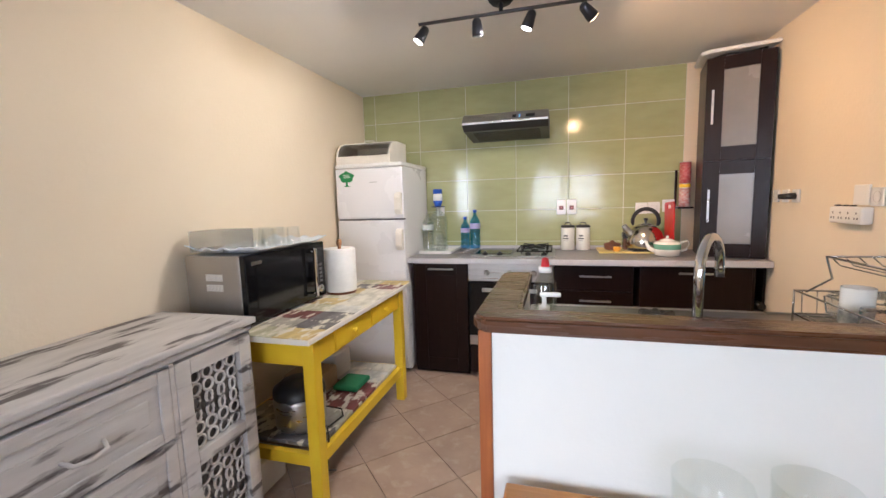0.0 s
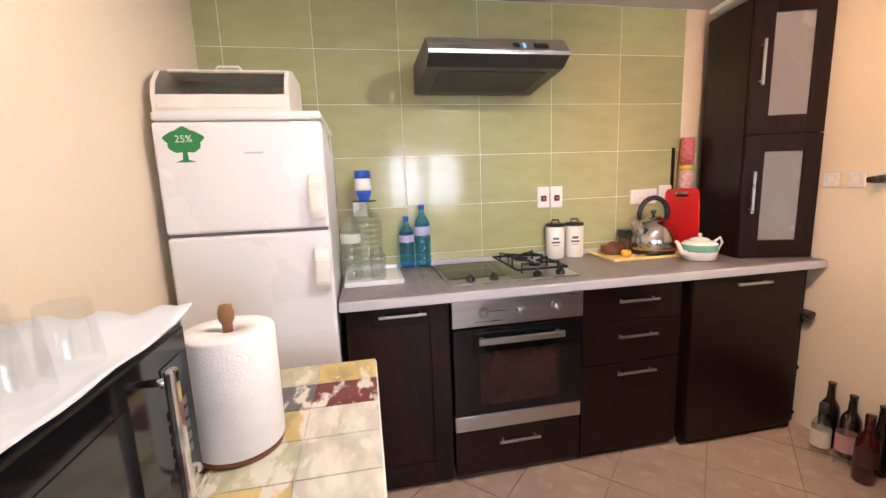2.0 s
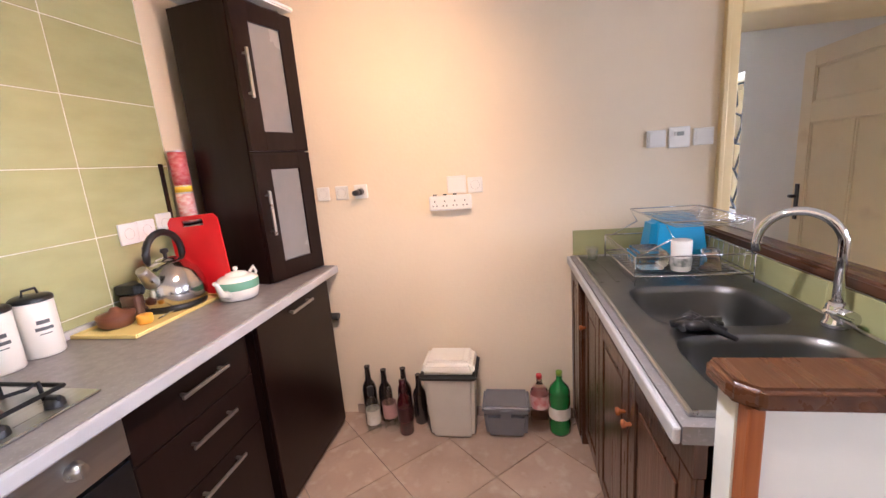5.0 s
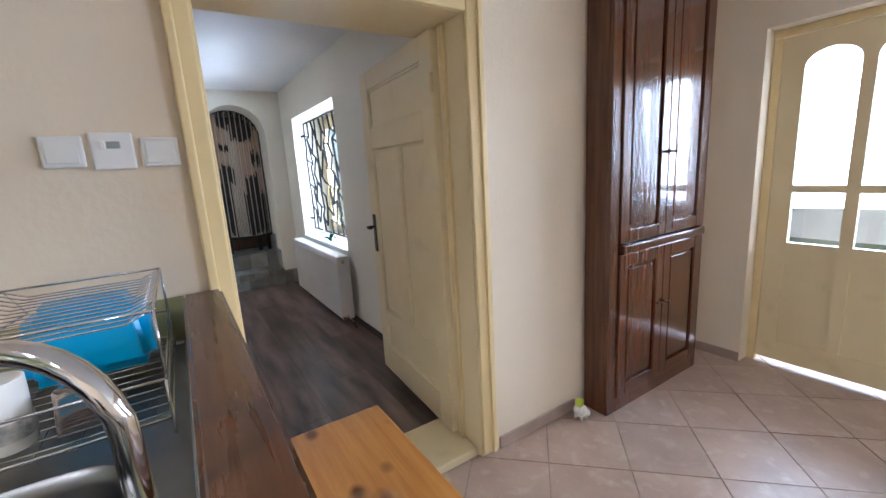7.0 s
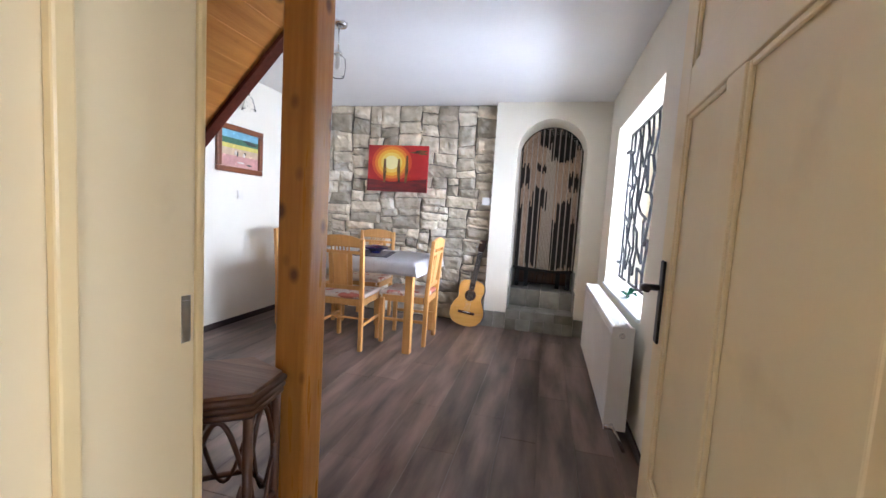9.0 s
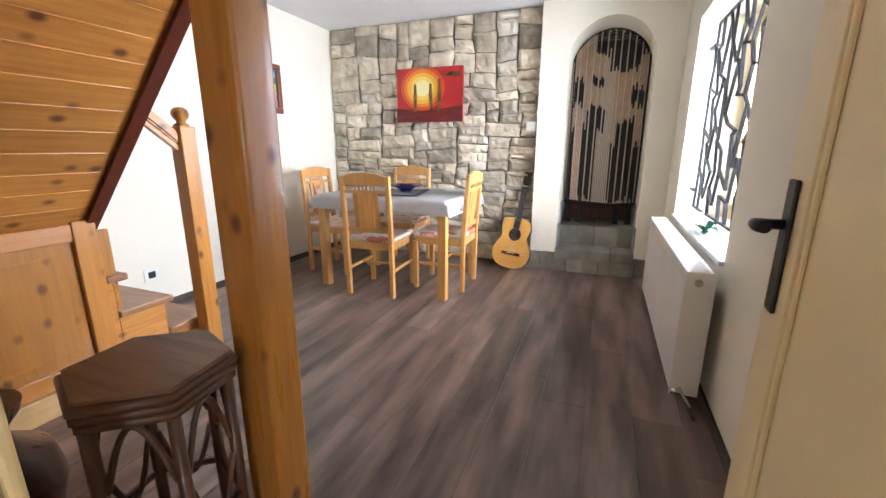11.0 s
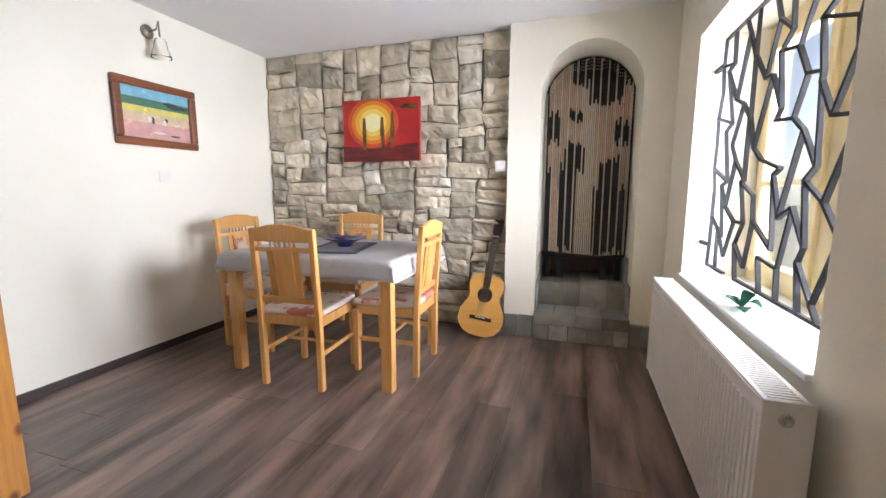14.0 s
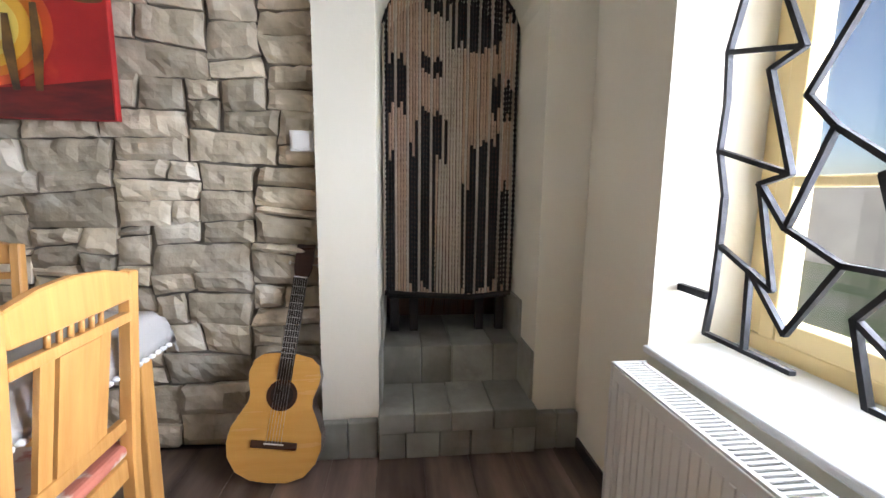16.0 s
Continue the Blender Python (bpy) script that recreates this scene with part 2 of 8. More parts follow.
def tube(bm, pts, r, seg=8, closed=False):
    """A round bar along pts; r is a number or one radius per point."""
    pts = [Vector(p) for p in pts]
    n = len(pts)
    rs = r if isinstance(r, (list, tuple)) else [r] * n
    rings = []
    ref = Vector((0.31, 0.17, 0.94)).normalized()
    for i, p in enumerate(pts):
        a = pts[i - 1] if i or closed else p
        c = pts[(i + 1) % n] if i < n - 1 or closed else p
        d = (c - a).normalized()
        u = d.cross(ref)
        u = u.normalized() if u.length > 0.05 else d.cross(Vector((1, 0, 0))).normalized()
        v = d.cross(u)
        rings.append([bm.verts.new(p + rs[i] * (math.cos(t) * u + math.sin(t) * v)) for t in [2 * math.pi * k / seg for k in range(seg)]])
    m = n if closed else n - 1
    for i in range(m):
        A, C = rings[i], rings[(i + 1) % n]
        for k in range(seg):
            f = bm.faces.new((A[k], A[(k + 1) % seg], C[(k + 1) % seg], C[k]))
            f.smooth = True
    if not closed:
        bm.faces.new(list(reversed(rings[0])))
        bm.faces.new(rings[-1])
    return bm


def lathe(bm, prof, at=(0, 0, 0), seg=24, cap=True):
    """A turned body: prof is a list of (radius, height)."""
    rings = []
    for r, z in prof:
        rings.append([bm.verts.new((at[0] + r * math.cos(t), at[1] + r * math.sin(t), at[2] + z)) for t in [2 * math.pi * k / seg for k in range(seg)]])
    for A, C in zip(rings, rings[1:]):
        for k in range(seg):
            f = bm.faces.new((A[k], A[(k + 1) % seg], C[(k + 1) % seg], C[k]))
            f.smooth = True
    if cap:
        bm.faces.new(list(reversed(rings[0])))
        bm.faces.new(rings[-1])
    return bm


def prism(bm, poly, axis, a, b):
    """A polygon drawn out along an axis: 'x' takes (y, z), 'y' takes (x, z), 'z' takes (x, y)."""
    def P(u, v, w):
        return {'x': (w, u, v), 'y': (u, w, v), 'z': (u, v, w)}[axis]
    lo = [bm.verts.new(P(u, v, a)) for u, v in poly]
    hi = [bm.verts.new(P(u, v, b)) for u, v in poly]
    n = len(poly)
    bm.faces.new(lo)
    bm.faces.new(list(reversed(hi)))
    for i in range(n):
        bm.faces.new((lo[i], hi[i], hi[(i + 1) % n], lo[(i + 1) % n]))
    bmesh.ops.recalc_face_normals(bm, faces=bm.faces)
    return bm


def mesh_of(name, bm, material):
    me = bpy.data.meshes.new(name)
    bmesh.ops.recalc_face_normals(bm, faces=bm.faces)
    bm.to_mesh(me)
    bm.free()
    if material:
        me.materials.append(material)
    return me


BASE = {}


def part(name, bm, material, parent, label=""):
    """Links a bmesh, given in the world's metres, as one mesh object under a thing or a part."""
    off = BASE.get(parent.name, Vector())
    bmesh.ops.translate(bm, verts=bm.verts, vec=-off)
    ob = new(name, mesh_of(name, bm, material))
    ob.parent = parent
    BASE[ob.name] = off
    return tagged(ob, label)


def thing(name, label, category, at=(0, 0, 0), group="", kind=""):
    ob = new(name)
    ob.empty_display_size = 0.05
    ob.location = at
    BASE[ob.name] = Vector(at)
    return tagged(ob, label, category, group, kind)


def solid(name, bm, material, label, category="", kind="", group=""):
    """A top-level thing or piece of the setting that is one mesh."""
    ob = new(name, mesh_of(name, bm, material))
    BASE[ob.name] = Vector()
    return tagged(ob, label, category, group, kind)


def setting(name, bm, material, label, category):
    return solid(name, bm, material, label, category, "structure")


def arc(cx, cz, r, a0, a1, n):
    return [(cx + r * math.cos(radians(a0 + (a1 - a0) * i / n)), cz + r * math.sin(radians(a0 + (a1 - a0) * i / n))) for i in range(n + 1)]


def clip(poly, x0, x1, y0, y1):
    """A polygon cut to a rectangle."""
    for k, lim, sgn in ((0, x0, 1), (0, x1, -1), (1, y0, 1), (1, y1, -1)):
        out = []
        for i, p in enumerate(poly):
            q = poly[i - 1]
            a, b = sgn * (p[k] - lim), sgn * (q[k] - lim)
            if (a >= 0) != (b >= 0):
                t = b / (b - a)
                out.append((q[0] + t * (p[0] - q[0]), q[1] + t * (p[1] - q[1])))
            if a >= 0:
                out.append(p)
        poly = out
        if not poly:
            break
    return poly


# ---- setting ----
KX0, KX1, KY1, KH = 0.29, 3.14, 0.0, 2.2      # kitchen: left wall, door wall, tiled wall, ceiling
SX0, SY0 = -1.6, -5.27                          # living side that the kitchen opens to
DX0, DX1, DXN = 3.48, 7.32, 7.21               # dining room: door wall, stone wall, niche wall
DY1, DY0, DF, DH = -0.28, -3.66, -0.035, 2.3   # dining room: picture wall, window wall, floor, ceiling
DR0, DR1, DRH = -3.462, -2.52, 1.88             # doorway
EAST = Vector((0, 0.07, 0.02))                  # offset of the dining side's own grid from the kitchen's

floor_slab = setting("floor", B(SX0 - 0.2, 3.31, SY0 - 0.3, 0.2, -0.3, -0.008), M_FGROUT, "beige stone-look tiles laid diagonally with grey grout", "floor")
setting("floor_dining", B(3.31, 8.3, -4.1, 0.2, -0.3, DF - 0.006), M_SKIRT, "dark brown wood-look laminate floor", "floor")
setting("ceiling", B(SX0 - 0.2, 3.31, SY0 - 0.3, 0.2, KH, KH + 0.2), M_CEIL, "plain grey-white painted ceiling", "ceiling")
setting("ceiling_dining", B(3.31, 8.3, -4.1, 0.2, DH, DH + 0.2), M_CEIL, "plain white painted ceiling", "ceiling")

bm = bmesh.new()
box(bm, KX0 - 0.25, KX0, -3.45, 0.0, 0, KH)
setting("wall_west", bm, M_CREAM, "cream painted plaster wall behind the fridge", "wall")
wall_tiled = setting("wall_north", B(KX0 - 0.25, KX1 + 0.34, 0.0004, 0.25, 0, KH), M_GROUT, "green glazed tiled kitchen wall with pale joints", "wall")
setting("wall_living_west", B(SX0 - 0.2, SX0, SY0, -3.45, 0, KH), M_CREAM, "cream painted plaster wall", "wall")
setting("wall_living_north", B(SX0 - 0.2, KX0 - 0.25, -3.45, -3.25, 0, KH), M_CREAM, "cream painted plaster wall", "wall")
# wall with the arched glass door and an assumed, unseen living window
bm = bmesh.new()
GX0, GX1, GH = 1.33, 2.84, 1.95
WX0, WX1, WZ0, WZ1 = -1.3, 0.2, 0.85, 2.0
box(bm, GX1, KX1, SY0 - 0.3, SY0, 0, KH)
box(bm, GX0, GX1, SY0 - 0.3, SY0, GH, KH)
box(bm, WX1, GX0, SY0 - 0.3, SY0, 0, KH)
box(bm, WX0, WX1, SY0 - 0.3, SY0, WZ1, KH)
box(bm, WX0, WX1, SY0 - 0.3, SY0, 0, WZ0)
box(bm, SX0 - 0.2, WX0, SY0 - 0.3, SY0, 0, KH)
setting("wall_south", bm, M_CREAM, "cream plaster wall around a glazed double door", "wall")
# thick wall between the kitchen and the dining room
bm = bmesh.new()
box(bm, KX1, DX0, DR1 + EAST.y, 0.0, 0, KH + 0.12)
box(bm, KX1, DX0, DR0 + EAST.y, DR1 + EAST.y, DRH + EAST.z, KH + 0.12)
box(bm, KX1, DX0, SY0 - 0.3, DR0 + EAST.y, 0, KH + 0.12)
setting("wall_east", bm, M_CREAM, "cream plaster wall with a doorway, lit warmly by the spotlights", "wall")
setting("wall_dining_north", B(DX0, 8.2, DY1, 0.008, -0.3, DH + 0.3), M_WHITEWALL, "warm white plaster wall with a framed painting", "wall")
# window wall of the dining room, splayed deep opening
WA, WB, WS, WT = 5.30, 6.72, 0.60, 1.93
bm = bmesh.new()
box(bm, DX0, WA, DY0 - 0.42, DY0, -0.3, DH)
box(bm, WB, 8.2, DY0 - 0.42, DY0, -0.3, DH)
box(bm, WA, WB, DY0 - 0.42, DY0, WT, DH)
box(bm, WA, WB, DY0 - 0.42, DY0, -0.3, WS)
setting("wall_dining_south", bm, M_WHITEWALL, "cream plaster wall with a deep window recess", "wall")
# stone wall backing and the niche wall
wall_stone = setting("wall_stone", B(DX1 + 0.02, DX1 + 0.3, -2.56, DY1, -0.3, DH), M_MORTAR, "exposed rubble limestone wall with recessed mortar", "wall")
NY0, NY1, NSP = -3.46, -2.78, 1.80            # niche opening and springing of its arch
bm = bmesh.new()
NX1 = 7.95
box(bm, DXN, NX1, NY1, -2.545, DF, DH)
box(bm, DXN, NX1, DY0, NY0, DF, DH)
ar = arc((NY0 + NY1) / 2, NSP, (NY1 - NY0) / 2, 180, 0, 20)
for (ya, za), (yb, zb) in zip(ar, ar[1:]):
    prism(bm, [(ya, za), (yb, zb), (yb, DH), (ya, DH)], 'x', DXN, NX1)
setting("wall_niche", bm, M_WHITEWALL, "white plaster wall with an arched niche doorway", "wall")
setting("wall_niche_back", B(NX1, NX1 + 0.1, DY0, -2.5, DF, DH), M_WHITEWALL, "plain plaster wall closing the niche", "wall")

# door casing and jamb lining of the doorway
bm = bmesh.new()
dc = thing("door_casing", "yellowed cream painted wooden door surround with a worn edge", "door frame", (KX1, DR1, 0), kind="structure")
for nm, y0, y1 in (("jamb_lining", DR1 - 0.025, DR1 - 0.001), ("jamb_lining", DR0 + 0.001, DR0 + 0.025)):
    part(nm, B(KX1 + 0.002, DX0 - 0.002, y0, y1, DF, DRH - 0.001, 0.003), M_DOORPAINT, dc)
part("head_lining", B(KX1 + 0.002, DX0 - 0.002, DR0 + 0.026, DR1 - 0.026, DRH - 0.026, DRH - 0.001, 0.003), M_DOORPAINT, dc)
for y0, y1 in ((DR1 - 0.026, DR1 + 0.038), (DR0 - 0.045, DR0 + 0.026)):
    bm = B(KX1 - 0.02, KX1 - 0.001, y0, y1, 0.0, DRH + 0.07, 0.006)
    box(bm, KX1 - 0.032, KX1 - 0.019, *((y0 + 0.04, y1) if y0 > -3 else (y0, y1 - 0.045)), 0.0, DRH + 0.07, 0.005)
    part("casing", bm, M_CASING, dc)
bm = B(KX1 - 0.02, KX1 - 0.001, DR0 + 0.0265, DR1 - 0.0265, DRH - 0.027, DRH + 0.07, 0.006)
box(bm, KX1 - 0.032, KX1 - 0.019, DR0 + 0.0265, DR1 - 0.0265, DRH + 0.035, DRH + 0.07, 0.005)
part("head_casing", bm, M_CASING, dc)
for y0, y1 in ((DR1 - 0.026, DR1 + 0.075), (DR0 - 0.075, DR0 + 0.026)):
    part("casing", B(DX0 + 0.001, DX0 + 0.02, y0, y1, DF, DRH + 0.07, 0.006), M_CASING, dc)
for y, sg in ((DR1 - 0.026, -1), (DR0 + 0.026, 1)):
    part("door_stop", B(3.262, 3.288, y, y + sg * 0.018, DF, DRH - 0.027, 0.004), M_CASING, dc)
part("threshold", B(KX1 + 0.03, DX0 - 0.001, DR0 + 0.027, DR1 - 0.027, -0.05, 0.012, 0.006), M_DOORPAINT, dc, "worn cream wooden threshold")
part("strike_plate", B(DX0 - 0.030, DX0 - 0.012, DR1 - 0.0275, DR1 - 0.0262, 0.89, 0.97, 0.0005), M_STEEL, dc, "worn steel strike plate")


# ---- kitchen units along the tiled wall ----
CT = 0.882


def bar_handle(parent, x0, x1, y, z, vertical=False):
    """A slim steel bar on two posts, in front of the plane y."""
    bm = bmesh.new()
    if vertical:
        box(bm, x0 - 0.006, x0 + 0.006, y - 0.030, y - 0.022, z[0], z[1], 0.002)
        for zz in (z[0] + 0.02, z[1] - 0.02):
            box(bm, x0 - 0.004, x0 + 0.004, y - 0.0225, y - 0.0005, zz - 0.004, zz + 0.004)
    else:
        box(bm, x0, x1, y - 0.030, y - 0.022, z - 0.006, z + 0.006, 0.002)
        for xx in (x0 + 0.02, x1 - 0.02):
            box(bm, xx - 0.004, xx + 0.004, y - 0.0225, y - 0.0005, z - 0.004, z + 0.004)
    part("handle", bm, M_STEEL, parent, "brushed steel bar handle")


FY = -0.53   # plane of the unit fronts


def base_unit(name, label, x0, x1, fy, z0=0.0):
    u = thing(name, label, "cabinet", (x0, fy, 0), group="kitchen base units")
    bm = bmesh.new()
    box(bm, x0 + 0.002, x1 - 0.002, fy + 0.022, -0.01, 0.06, CT - 0.041)
    box(bm, x0 + 0.002, x1 - 0.002, fy + 0.03, fy + 0.05, 0.0, 0.06)
    part("body", bm, M_DARK, u)
    return u


u = base_unit("base_cabinet", "dark espresso kitchen cabinet with a framed door", 0.88, 1.30, FY)
d = part("door", B(0.884, 1.296, FY + 0.008, FY + 0.021, 0.03, CT - 0.045, 0.003), M_DARK, u)
for x0, x1, z0, z1 in ((0.884, 0.984, 0.03, CT - 0.045), (1.216, 1.296, 0.03, CT - 0.045), (0.9845, 1.2155, CT - 0.135, CT - 0.045), (0.9845, 1.2155, 0.03, 0.12)):
    part("frame_rail", B(x0, x1, FY, FY + 0.0075, z0, z1, 0.002), M_DARK, d)
bar_handle(d, 1.01, 1.20, FY, CT - 0.085)

oven = thing("built_in_oven", "built-in electric oven, steel fascia and dark glass door", "oven", (1.305, FY, 0))
bm = B(1.308, 1.89, FY + 0.03, -0.02, 0.24, CT - 0.042)
part("body", bm, M_BLACK, oven)
part("control_panel", B(1.306, 1.892, FY - 0.012, FY + 0.029, 0.715, CT - 0.043, 0.003), M_STEEL, oven, "brushed steel control fascia")
for x in (1.44, 1.60, 1.765):
    bm = bmesh.new()
    lathe(bm, [(0.022, 0), (0.021, 0.006), (0.017, 0.010), (0.016, 0.022), (0.0, 0.022)], seg=20, cap=False)
    box(bm, -0.004, 0.004, -0.016, 0.016, 0.021, 0.028, 0.001)
    bmesh.ops.transform(bm, matrix=pose(x, FY - 0.0125, 0.775, 90, 0, 0), verts=bm.verts)
    part("knob", bm, M_STEEL, oven)
dr = part("oven_door", B(1.308, 1.89, FY - 0.010, FY + 0.029, 0.315, 0.705, 0.004), M_BLACKGLASS, oven, "black glass oven door")
part("window", B(1.42, 1.78, FY - 0.0125, FY - 0.0105, 0.36, 0.60, 0.0), mat("oven_window", (0.035, 0.012, 0.012), (0.015, 0.008, 0.008), 0.08, scale=9), dr)
bm = B(1.41, 1.79, FY - 0.052, FY - 0.038, 0.645, 0.672, 0.003)
for x in (1.43, 1.77):
    box(bm, x - 0.008, x + 0.008, FY - 0.039, FY - 0.0102, 0.65, 0.667)
part("handle", bm, M_STEEL, dr)
part("vent_strip", B(1.308, 1.89, FY - 0.008, FY + 0.029, 0.243, 0.312, 0.003), M_STEEL, oven, "steel strip below the oven door")
du = base_unit("oven_drawer", "dark espresso drawer below the oven", 1.305, 1.893, FY)
bpy.data.objects.remove(du.children[0])
part("body", B(1.31, 1.888, FY + 0.022, -0.02, 0.03, 0.238), M_DARK, du)
d = part("drawer_front", B(1.308, 1.89, FY, FY + 0.021, 0.03, 0.238, 0.003), M_DARK, du)
bar_handle(d, 1.50, 1.69, FY, 0.18)

u = base_unit("drawer_unit", "dark espresso kitchen unit with three drawers", 1.895, 2.40, FY)
for z0, z1, hz in ((0.665, CT - 0.045, 0.765), (0.47, 0.661, 0.60), (0.03, 0.466, 0.425)):
    d = part("drawer_front", B(1.899, 2.396, FY, FY + 0.021, z0, z1, 0.003), M_DARK, u)
    bar_handle(d, 2.06, 2.26, FY, hz)
FY2 = -0.56
u = base_unit("appliance_cabinet", "dark espresso cabinet with a plain full-height front", 2.425, 3.045, FY2)
d = part("door", B(2.428, 3.042, FY2, FY2 + 0.021, 0.03, CT - 0.045, 0.003), M_DARK, u)
bar_handle(d, 2.64, 2.83, FY2, 0.80)
u = thing("end_shelf", "narrow dark open shelf unit at the counter's end", "shelf", (3.05, -0.5, 0))
part("back", B(3.05, 3.135, -0.10, -0.08, 0.0, CT - 0.041), M_DARK, u)
part("side_panel", B(3.05, 3.066, -0.54, -0.101, 0.0, CT - 0.041), M_DARK, u)
part("side_panel", B(3.120, 3.135, -0.50, -0.101, 0.0, CT - 0.041), M_DARK, u)
for z in (0.05, 0.30, 0.55):
    part("shelf_board", B(3.067, 3.119, -0.52, -0.102, z, z + 0.016), M_DARK, u)

# worktop with rounded pale front edge
wt = thing("worktop", "grey speckled laminate kitchen worktop", "worktop", (0.86, 0, CT))
bm = bmesh.new()
box(bm, 0.865, 3.135, -0.572, -0.012, CT - 0.038, CT, 0.004)
part("slab", bm, M_COUNTER, wt)
part("edge_trim", B(0.865, 3.135, -0.590, -0.5725, CT - 0.040, CT - 0.001, 0.006), M_CEDGE, wt, "pale rounded edge strip")
part("upstand", B(0.875, 2.62, -0.0195, -0.002, CT + 0.001, CT + 0.028, 0.004), M_CEDGE, wt)

# tall corner cabinet on the worktop: splayed door
tw = thing("corner_cabinet", "tall dark cabinet with two frosted glass doors on the worktop", "cabinet", (2.9, -0.2, CT))
TP = [(2.85, -0.10), (2.80, -0.40), (3.12, -0.50), (3.12, -0.10)]
bm = bmesh.new()
prism(bm, TP, 'z', CT + 0.002, 2.10)
part("body", bm, M_DARK, tw)
p0, p1 = Vector((2.803, -0.404, 0)), Vector((3.122, -0.503, 0))
ux = (p1 - p0).normalized()
un = Vector((ux.y, -ux.x, 0))
M_FROST = mat("frosted_glass", (0.20, 0.195, 0.19), (0.25, 0.24, 0.23), 0.25, scale=3)


def splayed(bm, a0, a1, o0, o1, z0, z1):
    q = [p0 + ux * a0 + un * o0, p0 + ux * a1 + un * o0, p0 + ux * a1 + un * o1, p0 + ux * a0 + un * o1]
    return prism(bm, [(v.x, v.y) for v in q], 'z', z0, z1)


W = (p1 - p0).length
for z0, z1 in ((CT + 0.006, 1.475), (1.482, 2.095)):
    bm = bmesh.new()
    for a0, a1, c0, c1 in ((0.0, 0.085, z0, z1), (W - 0.075, W, z0, z1), (0.0855, W - 0.0755, z0, z0 + 0.085), (0.0855, W - 0.0755, z1 - 0.075, z1)):
        splayed(bm, a0, a1, 0.0, 0.02, c0, c1)
    d = part("door", bm, M_DARK, tw)
    part("glass_pane", splayed(bmesh.new(), 0.0856, W - 0.0756, 0.004, 0.010, z0 + 0.0855, z1 - 0.0755), M_FROST, d, "frosted glass pane")
    hz = (z0 + 0.22, z0 + 0.42)
    bm = splayed(bmesh.new(), 0.028, 0.040, 0.042, 0.050, *hz)
    for zz in (hz[0] + 0.02, hz[1] - 0.02):
        splayed(bm, 0.030, 0.038, 0.0205, 0.0425, zz - 0.004, zz + 0.004)
    part("handle", bm, M_STEEL, d, "brushed steel bar handle")

# fridge
FX0, FX1, FYF, FH, FG = 0.325, 0.858, -0.60, 1.576, 1.166
fr = thing("fridge_freezer", "white two-door fridge freezer, slightly yellowed handles", "fridge", (0.59, -0.3, 0))
part("body", B(FX0 + 0.005, FX1 - 0.005, FYF + 0.055, -0.03, 0.02, FH - 0.032, 0.006), M_FRIDGE, fr)
part("top_panel", B(FX0, FX1, FYF + 0.002, -0.03, FH - 0.03, FH, 0.010), M_WHITE, fr)
for nm, z0, z1, h0, h1 in (("freezer_door", FG + 0.006, FH - 0.034, 1.20, 1.36), ("fridge_door", 0.05, FG - 0.006, 0.94, 1.10)):
    d = part(nm, B(FX0, FX1, FYF, FYF + 0.05, z0, z1, 0.010), M_FRIDGE, fr)
    bm = bmesh.new()
    prism(bm, [(FYF - 0.0005, h0), (FYF - 0.026, h0 + 0.006), (FYF - 0.040, h0 + 0.035), (FYF - 0.040, h1 - 0.035), (FYF - 0.026, h1 - 0.006), (FYF - 0.0005, h1)], 'x', FX1 - 0.058, FX1 - 0.008)
    bmesh.ops.bevel(bm, geom=list(bm.edges), offset=0.005, segments=2, affect='EDGES')
    part("handle", bm, M_OFFWHITE, d, "moulded white plastic handle")
part("door_gap", B(FX0 + 0.008, FX1 - 0.008, FYF + 0.012, FYF + 0.052, FG - 0.0055, FG + 0.0055), mat("grey_gasket", (0.12, 0.12, 0.13), rough=0.6), fr)
for x in (0.37, 0.81):
    part("foot", lathe(bmesh.new(), [(0.018, 0), (0.018, 0.03)], (x, -0.5, 0), 12), M_BLACK, fr)

# cooker hood
hd = thing("cooker_hood", "slim steel and black extractor hood on the tiles", "cooker hood", (1.6, -0.002, 1.67))
HX0, HX1 = 1.268, 1.86
bm = bmesh.new()
prism(bm, [(-0.002, 1.885), (-0.002, 1.75), (-0.05, 1.742), (-0.40, 1.775), (-0.46, 1.812), (-0.46, 1.825), (-0.40, 1.885)], 'x', HX0, HX1)
part("body", bm, mat("hood_dark", (0.03, 0.028, 0.028), rough=0.35), hd)
bm = bmesh.new()
prism(bm, [(-0.463, 1.812), (-0.466, 1.826), (-0.404, 1.888), (-0.400, 1.8865), (-0.460, 1.8255)], 'x', HX0 + 0.001, HX1 - 0.001)
part("fascia", bm, M_STEEL, hd, "brushed steel front strip")
for x0, x1, m_ in ((1.62, 1.645, M_BLACK), (1.71, 1.77, M_BLACK), (1.665, 1.672, emit("blue_led", (0.2, 0.5, 1.0), 1.5))):
    bm = bmesh.new()
    prism(bm, [(-0.452, 1.8415), (-0.455, 1.845), (-0.437, 1.8625), (-0.434, 1.8595)], 'x', x0, x1)
    part("switch", bm, m_, hd)
bm = bmesh.new()
prism(bm, [(-0.10, 1.747), (-0.10, 1.741), (-0.36, 1.766), (-0.36, 1.772)], 'x', HX0 + 0.06, HX1 - 0.06)
part("grease_filter", bm, mat("hood_filter", (0.05, 0.048, 0.045), rough=0.6, bump=0.3, bump_scale=200), hd, "dull grey filter mesh")


